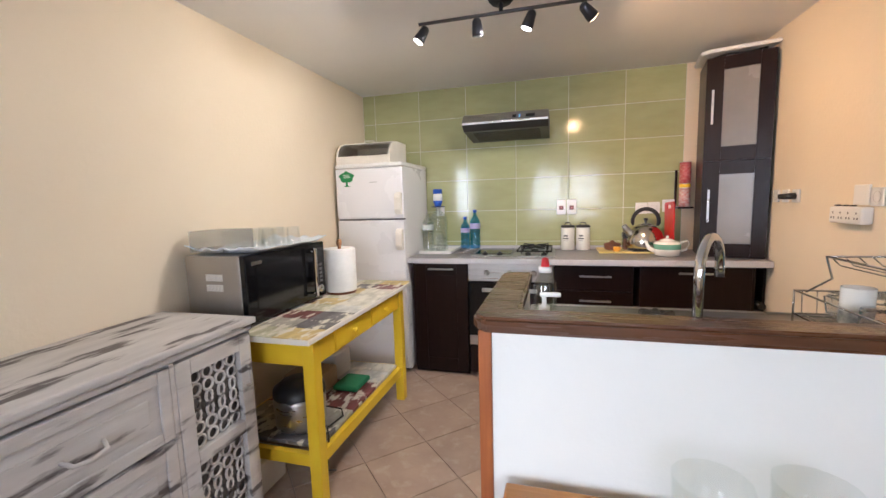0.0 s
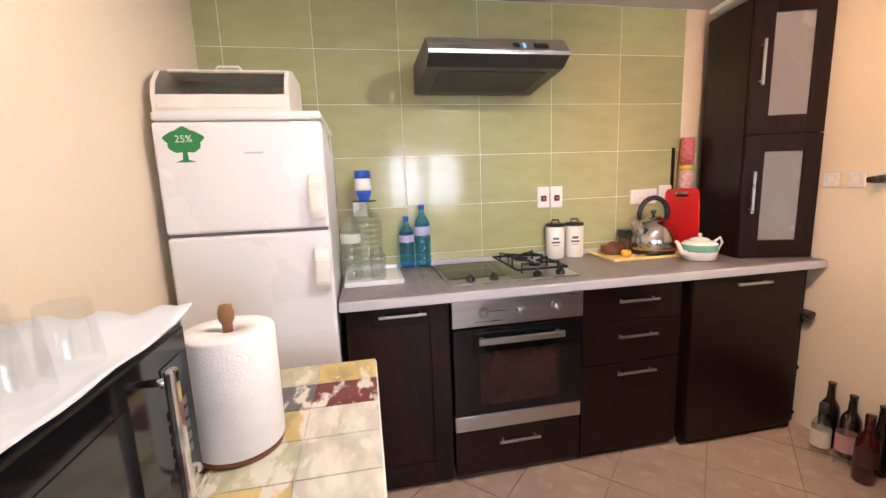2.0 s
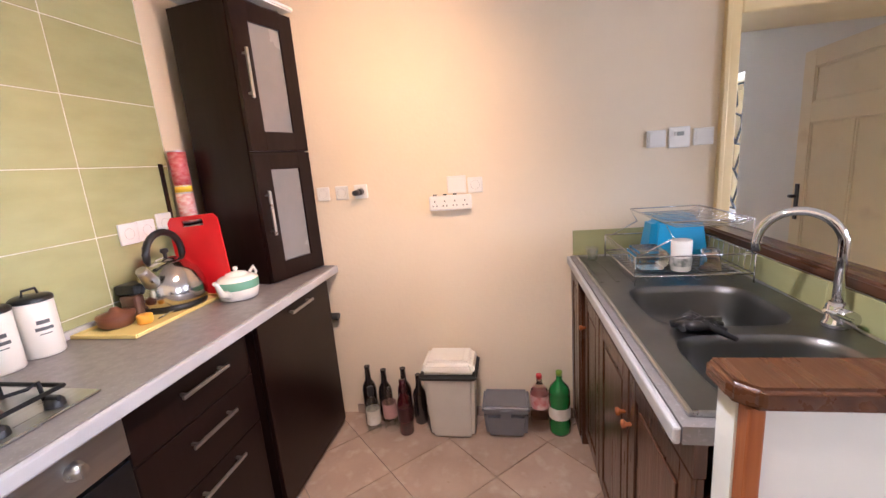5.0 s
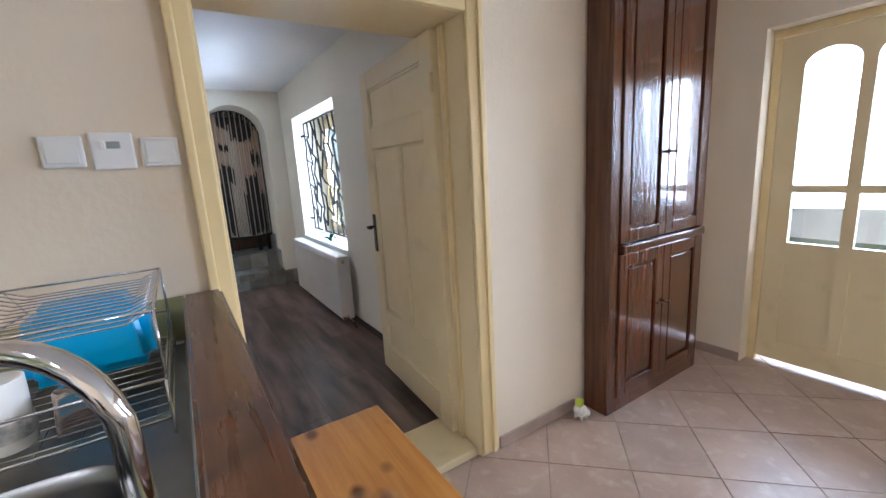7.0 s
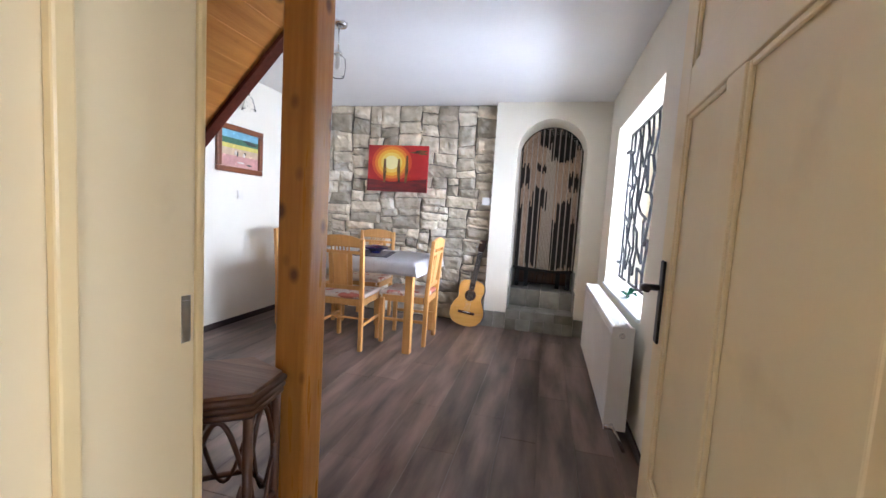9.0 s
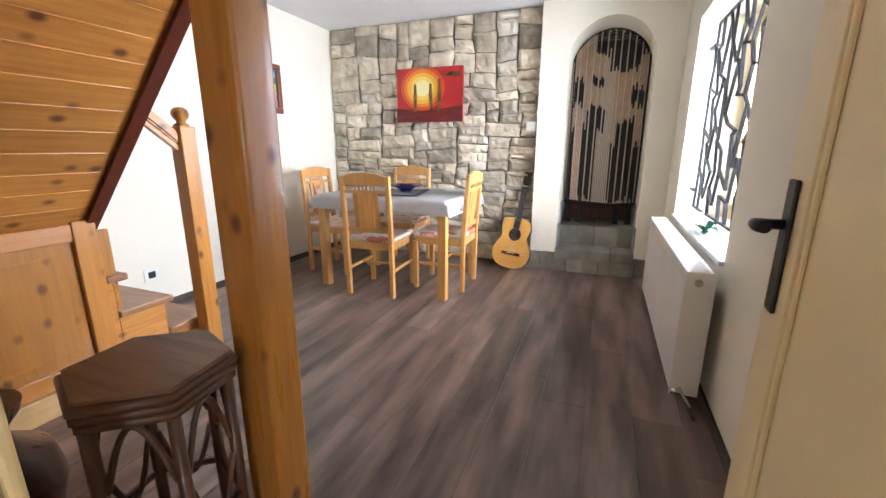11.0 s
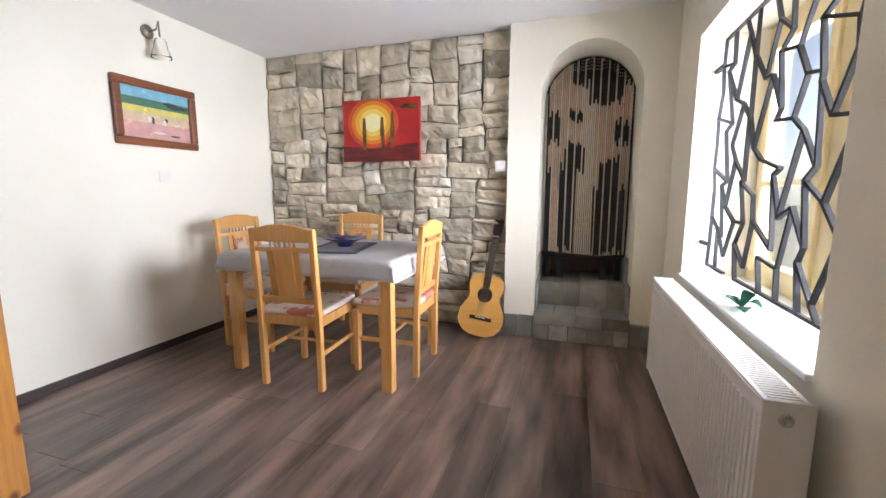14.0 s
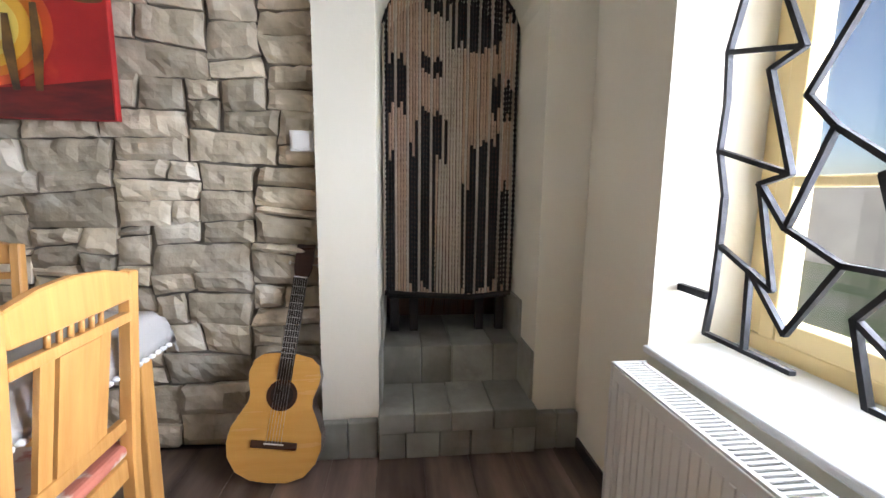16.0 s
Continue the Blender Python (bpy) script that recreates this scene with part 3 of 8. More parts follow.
# ---- peninsula with the sink ----
PX0, LZ = 1.72, 1.015
PYF, PYO, PYI = -1.80, -2.44, -2.345     # front of the sink counter, outer and inner edge of the bar top
pw = setting("wall_peninsula", B(PX0 + 0.045, KX1 - 0.033, PYO + 0.03, PYI - 0.012, 0, LZ - 0.04), M_BARWHITE, "low white painted bar wall", "wall")
setting("wall_peninsula_end", B(PX0 + 0.045, PX0 + 0.10, PYI - 0.0115, PYF - 0.04, 0, LZ - 0.04), M_BARWHITE, "low white painted end wall of the bar", "wall")
lg = thing("bar_ledge", "dark walnut bar top with rounded corners", "worktop", (PX0, -2.4, LZ))
bm = bmesh.new()
prism(bm, [(PX0 + 0.03, PYO), (KX1 - 0.034, PYO), (KX1 - 0.034, PYI), (PX0 + 0.108, PYI), (PX0 + 0.108, PYF - 0.02), (PX0 + 0.03, PYF - 0.02), (PX0, PYF - 0.05), (PX0, PYO + 0.03)], 'z', LZ - 0.038, LZ)
bmesh.ops.bevel(bm, geom=list(bm.edges), offset=0.008, segments=3, affect='EDGES')
part("slab", bm, M_LEDGE, lg)
part("corner_post", B(PX0 + 0.012, PX0 + 0.0445, PYO + 0.022, PYO + 0.07, 0, LZ - 0.039, 0.004), M_REDWOOD, lg, "red-brown wooden corner strip")
part("corner_post", B(PX0 + 0.012, PX0 + 0.0445, PYF - 0.066, PYF - 0.042, 0, LZ - 0.039, 0.004), M_REDWOOD, lg, "red-brown wooden corner strip")

sc = thing("sink_worktop", "grey laminate sink counter with a pale edge", "worktop", (2.4, -2.1, CT))
SKX0, SKX1 = 1.83, 2.63
bm = bmesh.new()
x0, x1, y0, y1 = PX0 + 0.101, KX1 - 0.002, PYI - 0.011, PYF + 0.012
box(bm, x0, SKX0 + 0.03, y0, y1, CT - 0.036, CT, 0.0)
box(bm, SKX1 - 0.03, x1, y0, y1, CT - 0.036, CT, 0.0)
box(bm, SKX0 + 0.03, SKX1 - 0.03, y0, -2.285, CT - 0.036, CT, 0.0)
box(bm, SKX0 + 0.03, SKX1 - 0.03, -1.86, y1, CT - 0.036, CT, 0.0)
part("slab", bm, M_COUNTER, sc)
part("edge_trim", B(x0, x1, y1 + 0.0005, y1 + 0.016, CT - 0.038, CT - 0.001, 0.006), M_CEDGE, sc)
sp = thing("splashback", "row of green glazed tiles behind the sink", "tiles", (2.5, -2.35, CT), kind="structure")
x = KX1 - 0.003
while x > PX0 + 0.16:
    xa = max(PX0 + 0.112, x - 0.397)
    part("tile", B(xa, x, PYI - 0.0115, PYI - 0.003, CT + 0.002, LZ - 0.041, 0.002), M_TILE, sp)
    x -= 0.40
part("tile", B(KX1 - 0.010, KX1 - 0.0015, PYI - 0.002, PYF, CT + 0.002, LZ - 0.01, 0.002), M_TILE, sp)

# double bowl steel sink
sk = thing("kitchen_sink", "stainless steel double bowl sink with drainer", "sink", (2.3, -2.1, CT))


def bowl(cx, cy, rx, ry, depth):
    bm = bmesh.new()
    n = 40
    rings = []
    for k, (s, z) in enumerate(((1.0, 0.004), (0.97, 0.0), (0.94, -0.02), (0.90, -0.09), (0.84, -depth + 0.02), (0.72, -depth), (0.12, -depth - 0.004))):
        ring = []
        for i in range(n):
            t = 2 * math.pi * i / n
            c, s_ = math.cos(t), math.sin(t)
            e = 0.5
            ring.append(bm.verts.new((cx + rx * s * math.copysign(abs(c) ** e, c), cy + ry * s * math.copysign(abs(s_) ** e, s_), CT + 0.004 + z)))
        rings.append(ring)
    for A, C in zip(rings, rings[1:]):
        for i in range(n):
            bm.faces.new((A[i], A[(i + 1) % n], C[(i + 1) % n], C[i])).smooth = True
    bm.faces.new(rings[-1])
    return bm


BY0, BY1 = -2.270, -1.87
part("bowl", bowl(2.03, (BY0 + BY1) / 2, 0.158, (BY1 - BY0) / 2 - 0.015, 0.15), M_SINK, sk)
part("bowl", bowl(2.42, (BY0 + BY1) / 2, 0.178, (BY1 - BY0) / 2 - 0.015, 0.15), M_SINK, sk)
bm = bmesh.new()


def rim_piece(bm, cx, x0, x1, y0, y1, rx, ry, cy):
    """A flat sheet between a rectangle and a rounded bowl mouth."""
    n = 40
    inner, outer = [], []
    for i in range(n):
        t = 2 * math.pi * i / n
        c, s = math.cos(t), math.sin(t)
        inner.append(bm.verts.new((cx + rx * math.copysign(abs(c) ** 0.5, c), cy + ry * math.copysign(abs(s) ** 0.5, s), CT + 0.0075)))
        k = 1 / max(abs(c), abs(s))
        outer.append(bm.verts.new(((x1 + x0) / 2 + (x1 - x0) / 2 * c * k, (y0 + y1) / 2 + (y1 - y0) / 2 * s * k, CT + 0.0075)))
    for i in range(n):
        bm.faces.new((inner[i], inner[(i + 1) % n], outer[(i + 1) % n], outer[i]))


rim_piece(bm, 2.03, 1.85, 2.225, -2.332, -1.815, 0.158, (BY1 - BY0) / 2 - 0.015, (BY0 + BY1) / 2)
rim_piece(bm, 2.42, 2.225, 2.62, -2.332, -1.815, 0.178, (BY1 - BY0) / 2 - 0.015, (BY0 + BY1) / 2)
box(bm, 2.62, 3.08, -2.332, -1.815, CT + 0.0015, CT + 0.0075, 0.0)
for y in [-2.28 + 0.055 * i for i in range(9)]:
    box(bm, 2.66, 3.04, y, y + 0.012, CT + 0.0076, CT + 0.0105, 0.0)
part("rim", bm, M_SINK, sk)
bm = bmesh.new()
for x0, x1, y0, y1 in ((1.848, 3.085, -2.340, -2.331), (1.848, 3.085, -1.817, -1.808), (1.848, 1.857, -2.330, -1.818), (3.076, 3.085, -2.330, -1.818)):
    box(bm, x0, x1, y0, y1, CT + 0.001, CT + 0.012, 0.003)
part("raised_edge", bm, M_STEEL, sk)

# swan-neck mixer tap
tp = thing("mixer_tap", "chrome swan-neck mixer tap behind the sink", "tap", (2.235, -2.30, CT))
TXB, TYB = 2.235, -2.302
bm = bmesh.new()
lathe(bm, [(0.028, 0.0), (0.028, 0.012), (0.022, 0.02), (0.022, 0.055), (0.016, 0.065)], (TXB, TYB, CT + 0.008), 20)
part("base", bm, M_CHROME, tp)
R_ = 0.085
pts = [(TXB, TYB, CT + 0.07), (TXB, TYB, CT + 0.20)]
sdx, sdy = math.cos(radians(58)), math.sin(radians(58))     # the spout is swung towards the wall
pts += [(TXB + sdx * (R_ - R_ * math.cos(radians(a))), TYB + sdy * (R_ - R_ * math.cos(radians(a))), CT + 0.215 + R_ * math.sin(radians(a))) for a in range(0, 181, 12)]
pts += [(TXB + sdx * 2 * R_, TYB + sdy * 2 * R_, CT + 0.19)]
part("spout", tube(bmesh.new(), pts, 0.0115, 14), M_CHROME, tp)
bm = tube(bmesh.new(), [(TXB + 0.02, TYB, CT + 0.045), (TXB - 0.055, TYB + 0.005, CT + 0.045)], [0.016, 0.021], 14)
tube(bm, [(TXB - 0.056, TYB + 0.005, CT + 0.045), (TXB - 0.062, TYB + 0.07, CT + 0.075)], 0.005, 8)
part("lever", bm, M_CHROME, tp)


def panel_door(parent, x0, x1, y, z0, z1, m_, out=1):
    """A framed door with a raised field, whose face is at y and looks towards out."""
    s = out
    d = part("door", B(x0, x1, y - s * 0.022, y - s * 0.008, z0, z1, 0.002), m_, parent)
    f = 0.055
    for a0, a1, c0, c1 in ((x0, x0 + f, z0, z1), (x1 - f, x1, z0, z1), (x0 + f + 0.0005, x1 - f - 0.0005, z0, z0 + f), (x0 + f + 0.0005, x1 - f - 0.0005, z1 - f, z1)):
        part("frame_rail", B(a0, a1, y - s * 0.0079, y, c0, c1, 0.003), m_, d)
    part("raised_field", B(x0 + f + 0.02, x1 - f - 0.02, y - s * 0.0079, y - s * 0.002, z0 + f + 0.02, z1 - f - 0.02, 0.005), m_, d)
    return d


for i, (x0, x1) in enumerate(((PX0 + 0.105, 2.23), (2.23, 2.61), (2.61, 2.90))):
    u = thing("sink_cabinet", "dark brown panelled cabinet below the sink counter", "cabinet", (x0, PYF - 0.02, 0), group="sink cabinets")
    part("body", B(x0 + 0.002, x1 - 0.002, PYF - 0.54, PYF - 0.035, 0.0, CT - 0.16 if i < 2 else CT - 0.04), M_OAKDARK, u)
    part("rail", B(x0 + 0.002, x1 - 0.002, PYF - 0.034, PYF - 0.012, CT - 0.11, CT - 0.04), M_OAKDARK, u)
    d = panel_door(u, x0 + 0.006, x1 - 0.006, PYF - 0.012, 0.08, CT - 0.115, M_OAKDARK)
    kx = x0 + 0.03 if i % 2 else x1 - 0.03
    bm = lathe(bmesh.new(), [(0.006, 0), (0.006, 0.012), (0.013, 0.018), (0.012, 0.026), (0.0, 0.029)], seg=14, cap=False)
    bmesh.ops.transform(bm, matrix=pose(kx, PYF - 0.0115, 0.62, -90, 0, 0), verts=bm.verts)
    part("knob", bm, M_REDWOOD, d)
u = thing("sink_cabinet", "narrow dark brown panelled cabinet by the wall", "cabinet", (2.92, PYF - 0.02, 0), group="sink cabinets")
part("body", B(2.925, KX1 - 0.004, PYF - 0.54, PYF - 0.002, 0.0, CT - 0.04), M_OAKDARK, u)
panel_door(u, 2.93, KX1 - 0.006, PYF + 0.009, 0.04, CT - 0.05, M_OAKDARK)


# ---- yellow table and distressed dresser by the left wall ----
M_YELLOW = mat("yellow_paint", (0.80, 0.55, 0.02), (0.72, 0.47, 0.015), 0.4, scale=5, bump=0.06, bump_scale=25)
TZ, TX0, TX1, TY0, TY1 = 0.77, 0.33, 0.99, -2.03, -0.865
yt = thing("work_table", "yellow painted table with a patchwork painted plank top", "table", (0.65, -1.45, 0))
part("tabletop", B(TX0, TX1, TY0, TY1, TZ - 0.028, TZ - 0.004, 0.004), M_OFFWHITE, yt)
patch = [(0.70, 0.66, 0.55), (0.17, 0.035, 0.035), (0.66, 0.50, 0.20), (0.15, 0.14, 0.145), (0.66, 0.65, 0.60), (0.42, 0.40, 0.33), (0.56, 0.54, 0.36), (0.19, 0.05, 0.045)]
PM = [mat("patch_paint", c, tuple(0.6 * v for v in c), 0.5, scale=9, bump=0.1, stretch=(2.2, 1, 1), spots=(11, 0.53, 0.60, (0.66, 0.62, 0.52)), space='World') for c in patch]
ys = [TY0 + (TY1 - TY0) * k / 9 for k in range(10)]
random.seed(5)
order = [0, 3, 2, 4, 1, 0, 6, 4, 7, 2, 5, 4, 1, 3, 0, 7, 4, 2, 3, 6, 0, 1, 4, 5, 2, 7, 3, 0, 6, 4, 1, 0, 5, 2, 4, 3]
xs = [TX0 + 0.003, 0.49, 0.655, 0.82, TX1 - 0.003]
for r in range(9):
    for c in range(4):
        part("patch", B(xs[c] + 0.0006, xs[c + 1] - 0.0006, ys[r] + 0.001, ys[r + 1] - 0.001, TZ - 0.0039, TZ, 0.001, 1), PM[order[(r * 4 + c * 3 + r // 2) % 36]], yt)
LX0, LX1, LY0, LY1 = TX0 + 0.03, TX1 - 0.085, TY0 + 0.07, TY1 - 0.13
for x in (LX0, LX1):
    for y in (LY0, LY1):
        part("leg", B(x, x + 0.055, y, y + 0.055, 0, TZ - 0.029, 0.004), M_YELLOW, yt)
for x in (LX0 + 0.01, LX1 + 0.02):
    part("apron", B(x, x + 0.025, LY0 + 0.056, LY1 - 0.001, TZ - 0.15, TZ - 0.029, 0.003), M_YELLOW, yt)
for y in (LY0 + 0.012, LY1 + 0.02):
    part("apron", B(LX0 + 0.056, LX1 - 0.001, y, y + 0.025, TZ - 0.15, TZ - 0.029, 0.003), M_YELLOW, yt)
for y0, y1 in ((-1.78, -1.46), (-1.40, -1.08)):
    d = part("drawer", B(LX1 + 0.0455, LX1 + 0.056, y0, y1, TZ - 0.138, TZ - 0.045, 0.004), M_YELLOW, yt)
    bm = lathe(bmesh.new(), [(0.006, 0), (0.006, 0.01), (0.013, 0.016), (0.010, 0.024), (0.0, 0.026)], seg=12, cap=False)
    bmesh.ops.transform(bm, matrix=pose(LX1 + 0.0565, (y0 + y1) / 2, TZ - 0.09, 0, 90, 0), verts=bm.verts)
    part("knob", bm, M_YELLOW, d)
for x in (LX0 + 0.012, LX1 + 0.014):
    part("stretcher", B(x, x + 0.03, LY0 + 0.056, LY1 - 0.001, 0.17, 0.225, 0.003), M_YELLOW, yt)
for y in (LY0 + 0.012, LY1 + 0.014):
    part("stretcher", B(LX0 + 0.056, LX1 - 0.001, y, y + 0.03, 0.17, 0.225, 0.003), M_YELLOW, yt)
k = 0
y = LY0 + 0.06
while y < LY1 - 0.05:
    part("shelf_board", B(LX0 + 0.045, LX1 + 0.012, y, min(y + 0.155, LY1 - 0.004), 0.2255, 0.243, 0.002, 1), PM[(3, 5, 7, 1, 4, 0)[k % 6]], yt)
    y += 0.158
    k += 1

M_WASH = mat("whitewashed_wood", (0.60, 0.58, 0.56), (0.50, 0.48, 0.47), 0.55, scale=3, bump=0.2, bump_scale=9, stretch=(8, 1.5, 8), spots=(2.4, 0.55, 0.63, (0.10, 0.085, 0.085)), space='World')
DZ, DXF, DYA, DYB = 0.86, 0.755, -2.05, -3.42
dr_ = thing("dresser", "distressed whitewashed dresser with fretwork doors and drawers", "dresser", (0.5, -2.7, 0))
part("top", B(0.305, DXF + 0.02, DYB - 0.02, DYA, DZ - 0.025, DZ, 0.006), M_WASH, dr_)
part("moulding", B(0.305, DXF + 0.008, DYB - 0.01, DYA - 0.012, DZ - 0.05, DZ - 0.0255, 0.008), M_WASH, dr_)
# carcass coloured dark grey to stand for the shade behind the fretwork
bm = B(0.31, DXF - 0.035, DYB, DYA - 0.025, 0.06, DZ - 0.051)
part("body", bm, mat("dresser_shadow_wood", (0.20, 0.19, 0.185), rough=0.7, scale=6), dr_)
F = DXF - 0.034
cols = [(-2.40, -2.075), (-2.93, -2.42), (-3.41, -2.95)]
for y0, y1 in ((-2.074, DYA - 0.02), (-2.419, -2.401), (-2.949, -2.931), (DYB, -3.411)):
    part("stile", B(F, DXF, y0, y1, 0.06, DZ - 0.051, 0.003), M_WASH, dr_)
part("base_rail", B(F, DXF, DYB, DYA - 0.02, 0.0, 0.059, 0.003), M_WASH, dr_)


def fret_panel(bm, y0, y1, z0, z1, x):
    """Pierced lattice of rings and uprights."""
    ny = max(3, round((y1 - y0) / 0.048))
    nz = max(3, round((z1 - z0) / 0.048))
    dy, dz = (y1 - y0) / ny, (z1 - z0) / nz
    for i in range(ny):
        for j in range(nz):
            cy, cz = y0 + (i + 0.5) * dy, z0 + (j + 0.5) * dz
            r = 0.46 * min(dy, dz) if (j % 4) < 2 else 0.3 * min(dy, dz)
            tube(bm, [(x, cy + r * math.cos(t), cz + r * math.sin(t) * (1.0 if (j % 4) < 2 else 1.65)) for t in [2 * math.pi * k / 10 for k in range(10)]], 0.0055, 4, closed=True)


dz0, dz1 = 0.08, DZ - 0.06
for (y0, y1), mid in ((cols[0], 0.42), (cols[2], 0.42)):
    d = part("door", B(F + 0.004, DXF + 0.002, y0 + 0.001, y0 + 0.055, dz0, dz1, 0.003), M_WASH, dr_)
    for a0, a1, c0, c1 in ((y1 - 0.055, y1 - 0.001, dz0, dz1), (y0 + 0.0555, y1 - 0.0555, dz0, dz0 + 0.055), (y0 + 0.0555, y1 - 0.0555, dz1 - 0.055, dz1), (y0 + 0.0555, y1 - 0.0555, mid, mid + 0.05)):
        part("door_rail", B(F + 0.004, DXF + 0.002, a0, a1, c0, c1, 0.003), M_WASH, d)
    for c0, c1 in ((dz0 + 0.055, mid), (mid + 0.05, dz1 - 0.055)):
        bm = bmesh.new()
        fret_panel(bm, y0 + 0.056, y1 - 0.056, c0, c1, F + 0.014)
        part("fretwork", bm, M_WASH, d, "pierced whitewashed lattice panel")
    bm = tube(bmesh.new(), [(DXF + 0.003, y1 - 0.03, 0.60), (DXF + 0.02, y1 - 0.03, 0.61), (DXF + 0.02, y1 - 0.03, 0.67), (DXF + 0.003, y1 - 0.03, 0.68)], 0.006, 8)
    part("latch", bm, M_WASH, d)
y0, y1 = cols[1]
for z0, z1 in ((0.57, dz1), (0.33, 0.56), (0.08, 0.32)):
    bm = B(F + 0.004, DXF - 0.006, y0 + 0.001, y1 - 0.001, z0, z1, 0.003)
    f = 0.04
    for a0, a1, c0, c1 in ((y0 + 0.001, y0 + f, z0, z1), (y1 - f, y1 - 0.001, z0, z1), (y0 + f + 0.0005, y1 - f - 0.0005, z0, z0 + f), (y0 + f + 0.0005, y1 - f - 0.0005, z1 - f, z1)):
        box(bm, DXF - 0.0059, DXF + 0.003, a0, a1, c0, c1, 0.004)
    box(bm, DXF - 0.0059, DXF, y0 + 0.075, y1 - 0.075, z0 + 0.07, z1 - 0.07, 0.006)
    d = part("drawer", bm, M_WASH, dr_)
    zc = (z0 + z1) / 2
    bm = tube(bmesh.new(), [(DXF + 0.002, (y0 + y1) / 2 - 0.05, zc), (DXF + 0.03, (y0 + y1) / 2 - 0.04, zc - 0.012), (DXF + 0.034, (y0 + y1) / 2, zc - 0.02), (DXF + 0.03, (y0 + y1) / 2 + 0.04, zc - 0.012), (DXF + 0.002, (y0 + y1) / 2 + 0.05, zc)], 0.006, 8)
    part("pull", bm, M_WASH, d)


# ---- dining room ----
def seat_cover():
    return mat("patterned_cushion", (0.66, 0.56, 0.46), (0.60, 0.48, 0.38), 0.85, scale=3, bump=0.15, bump_scale=120, spots=(8, 0.54, 0.60, (0.46, 0.15, 0.10)))


M_COVER = seat_cover()
chair = thing("dining_chair", "honey beech dining chair with a patterned padded seat", "chair", group="chairs round the dining table")
# built facing +x, seat centre over the origin
for y in (-0.185, 0.185):
    bm = bmesh.new()
    prof = [(-0.215, 0.0), (-0.18, 0.0), (-0.185, 0.44), (-0.225, 0.93), (-0.255, 0.925), (-0.222, 0.44)]
    prism(bm, prof, 'y', y - 0.017, y + 0.017)
    bmesh.ops.bevel(bm, geom=list(bm.edges), offset=0.004, segments=1, affect='EDGES')
    part("leg", bm, M_BEECH, chair)
    bm = bmesh.new()
    lo, hi = 0.017, 0.021
    r = bmesh.ops.create_cone(bm, cap_ends=True, segments=4, radius1=lo * 1.41, radius2=hi * 1.41, depth=0.40, matrix=Matrix.Translation((0.195, y, 0.20)) @ Matrix.Rotation(radians(45), 4, 'Z'))
    bmesh.ops.bevel(bm, geom=list(bm.edges), offset=0.004, segments=1, affect='EDGES')
    part("leg", bm, M_BEECH, chair)
    part("seat_rail", B(-0.18, 0.175, y - 0.012, y + 0.012, 0.375, 0.43, 0.003), M_BEECH, chair)
    part("stretcher", B(-0.19, 0.18, y - 0.009, y + 0.009, 0.20, 0.225, 0.003), M_BEECH, chair)
for x in (-0.195, 0.195):
    part("seat_rail", B(x - 0.012, x + 0.012, -0.165, 0.165, 0.375, 0.43, 0.003), M_BEECH, chair)
part("stretcher", B(0.0, 0.018, -0.175, 0.175, 0.205, 0.222, 0.003), M_BEECH, chair)
part("seat", B(-0.205, 0.215, -0.20, 0.20, 0.4305, 0.468, 0.016, 3), M_COVER, chair, "padded seat with a red and cream pattern")
# curved top rail and rails of the back
bm = bmesh.new()
prism(bm, [(-0.168, 0.855), (0.168, 0.855), (0.168, 0.925), (0.09, 0.945), (0.0, 0.952), (-0.09, 0.945), (-0.168, 0.925)], 'x', -0.252, -0.228)
bmesh.ops.bevel(bm, geom=list(bm.edges), offset=0.004, segments=1, affect='EDGES')
part("top_rail", bm, M_BEECH, chair)
part("back_rail", B(-0.246, -0.224, -0.168, 0.168, 0.80, 0.825, 0.003), M_BEECH, chair)
part("back_rail", B(-0.212, -0.192, -0.168, 0.168, 0.505, 0.54, 0.003), M_BEECH, chair)
for i in range(6):
    part("spindle", tube(bmesh.new(), [(-0.237, -0.075 + i * 0.03, 0.8255), (-0.240, -0.075 + i * 0.03, 0.8545)], 0.006, 6), M_BEECH, chair)
for y0, y1, m_, nm, lb in ((-0.10, -0.065, M_BEECH, "slat", ""), (0.065, 0.10, M_BEECH, "slat", ""), (-0.058, 0.058, M_BEECH, "back_panel", "")):
    bm = bmesh.new()
    w = 0.006 if nm == "slat" else 0.010
    prism(bm, [(-0.202 - w, 0.5405), (-0.202 + w, 0.5405), (-0.235 + w, 0.7995), (-0.235 - w, 0.7995)], 'y', y0, y1)
    part(nm, bm, m_, chair, lb)
bm = prism(bmesh.new(), [(-0.1955, 0.56), (-0.1845, 0.565), (-0.2145, 0.775), (-0.2255, 0.78)], 'y', -0.052, 0.052)
part("back_pad", bm, M_COVER, chair, "narrow patterned back pad")
chair.matrix_basis = pose(6.11, -1.53, DF, 0, 0, 3)
copy_thing(chair, pose(6.43, -1.965, DF, 0, 0, 92))
copy_thing(chair, pose(6.50, -0.86, DF, 0, 0, -92))
copy_thing(chair, pose(6.90, -1.33, DF, 0, 0, 182))

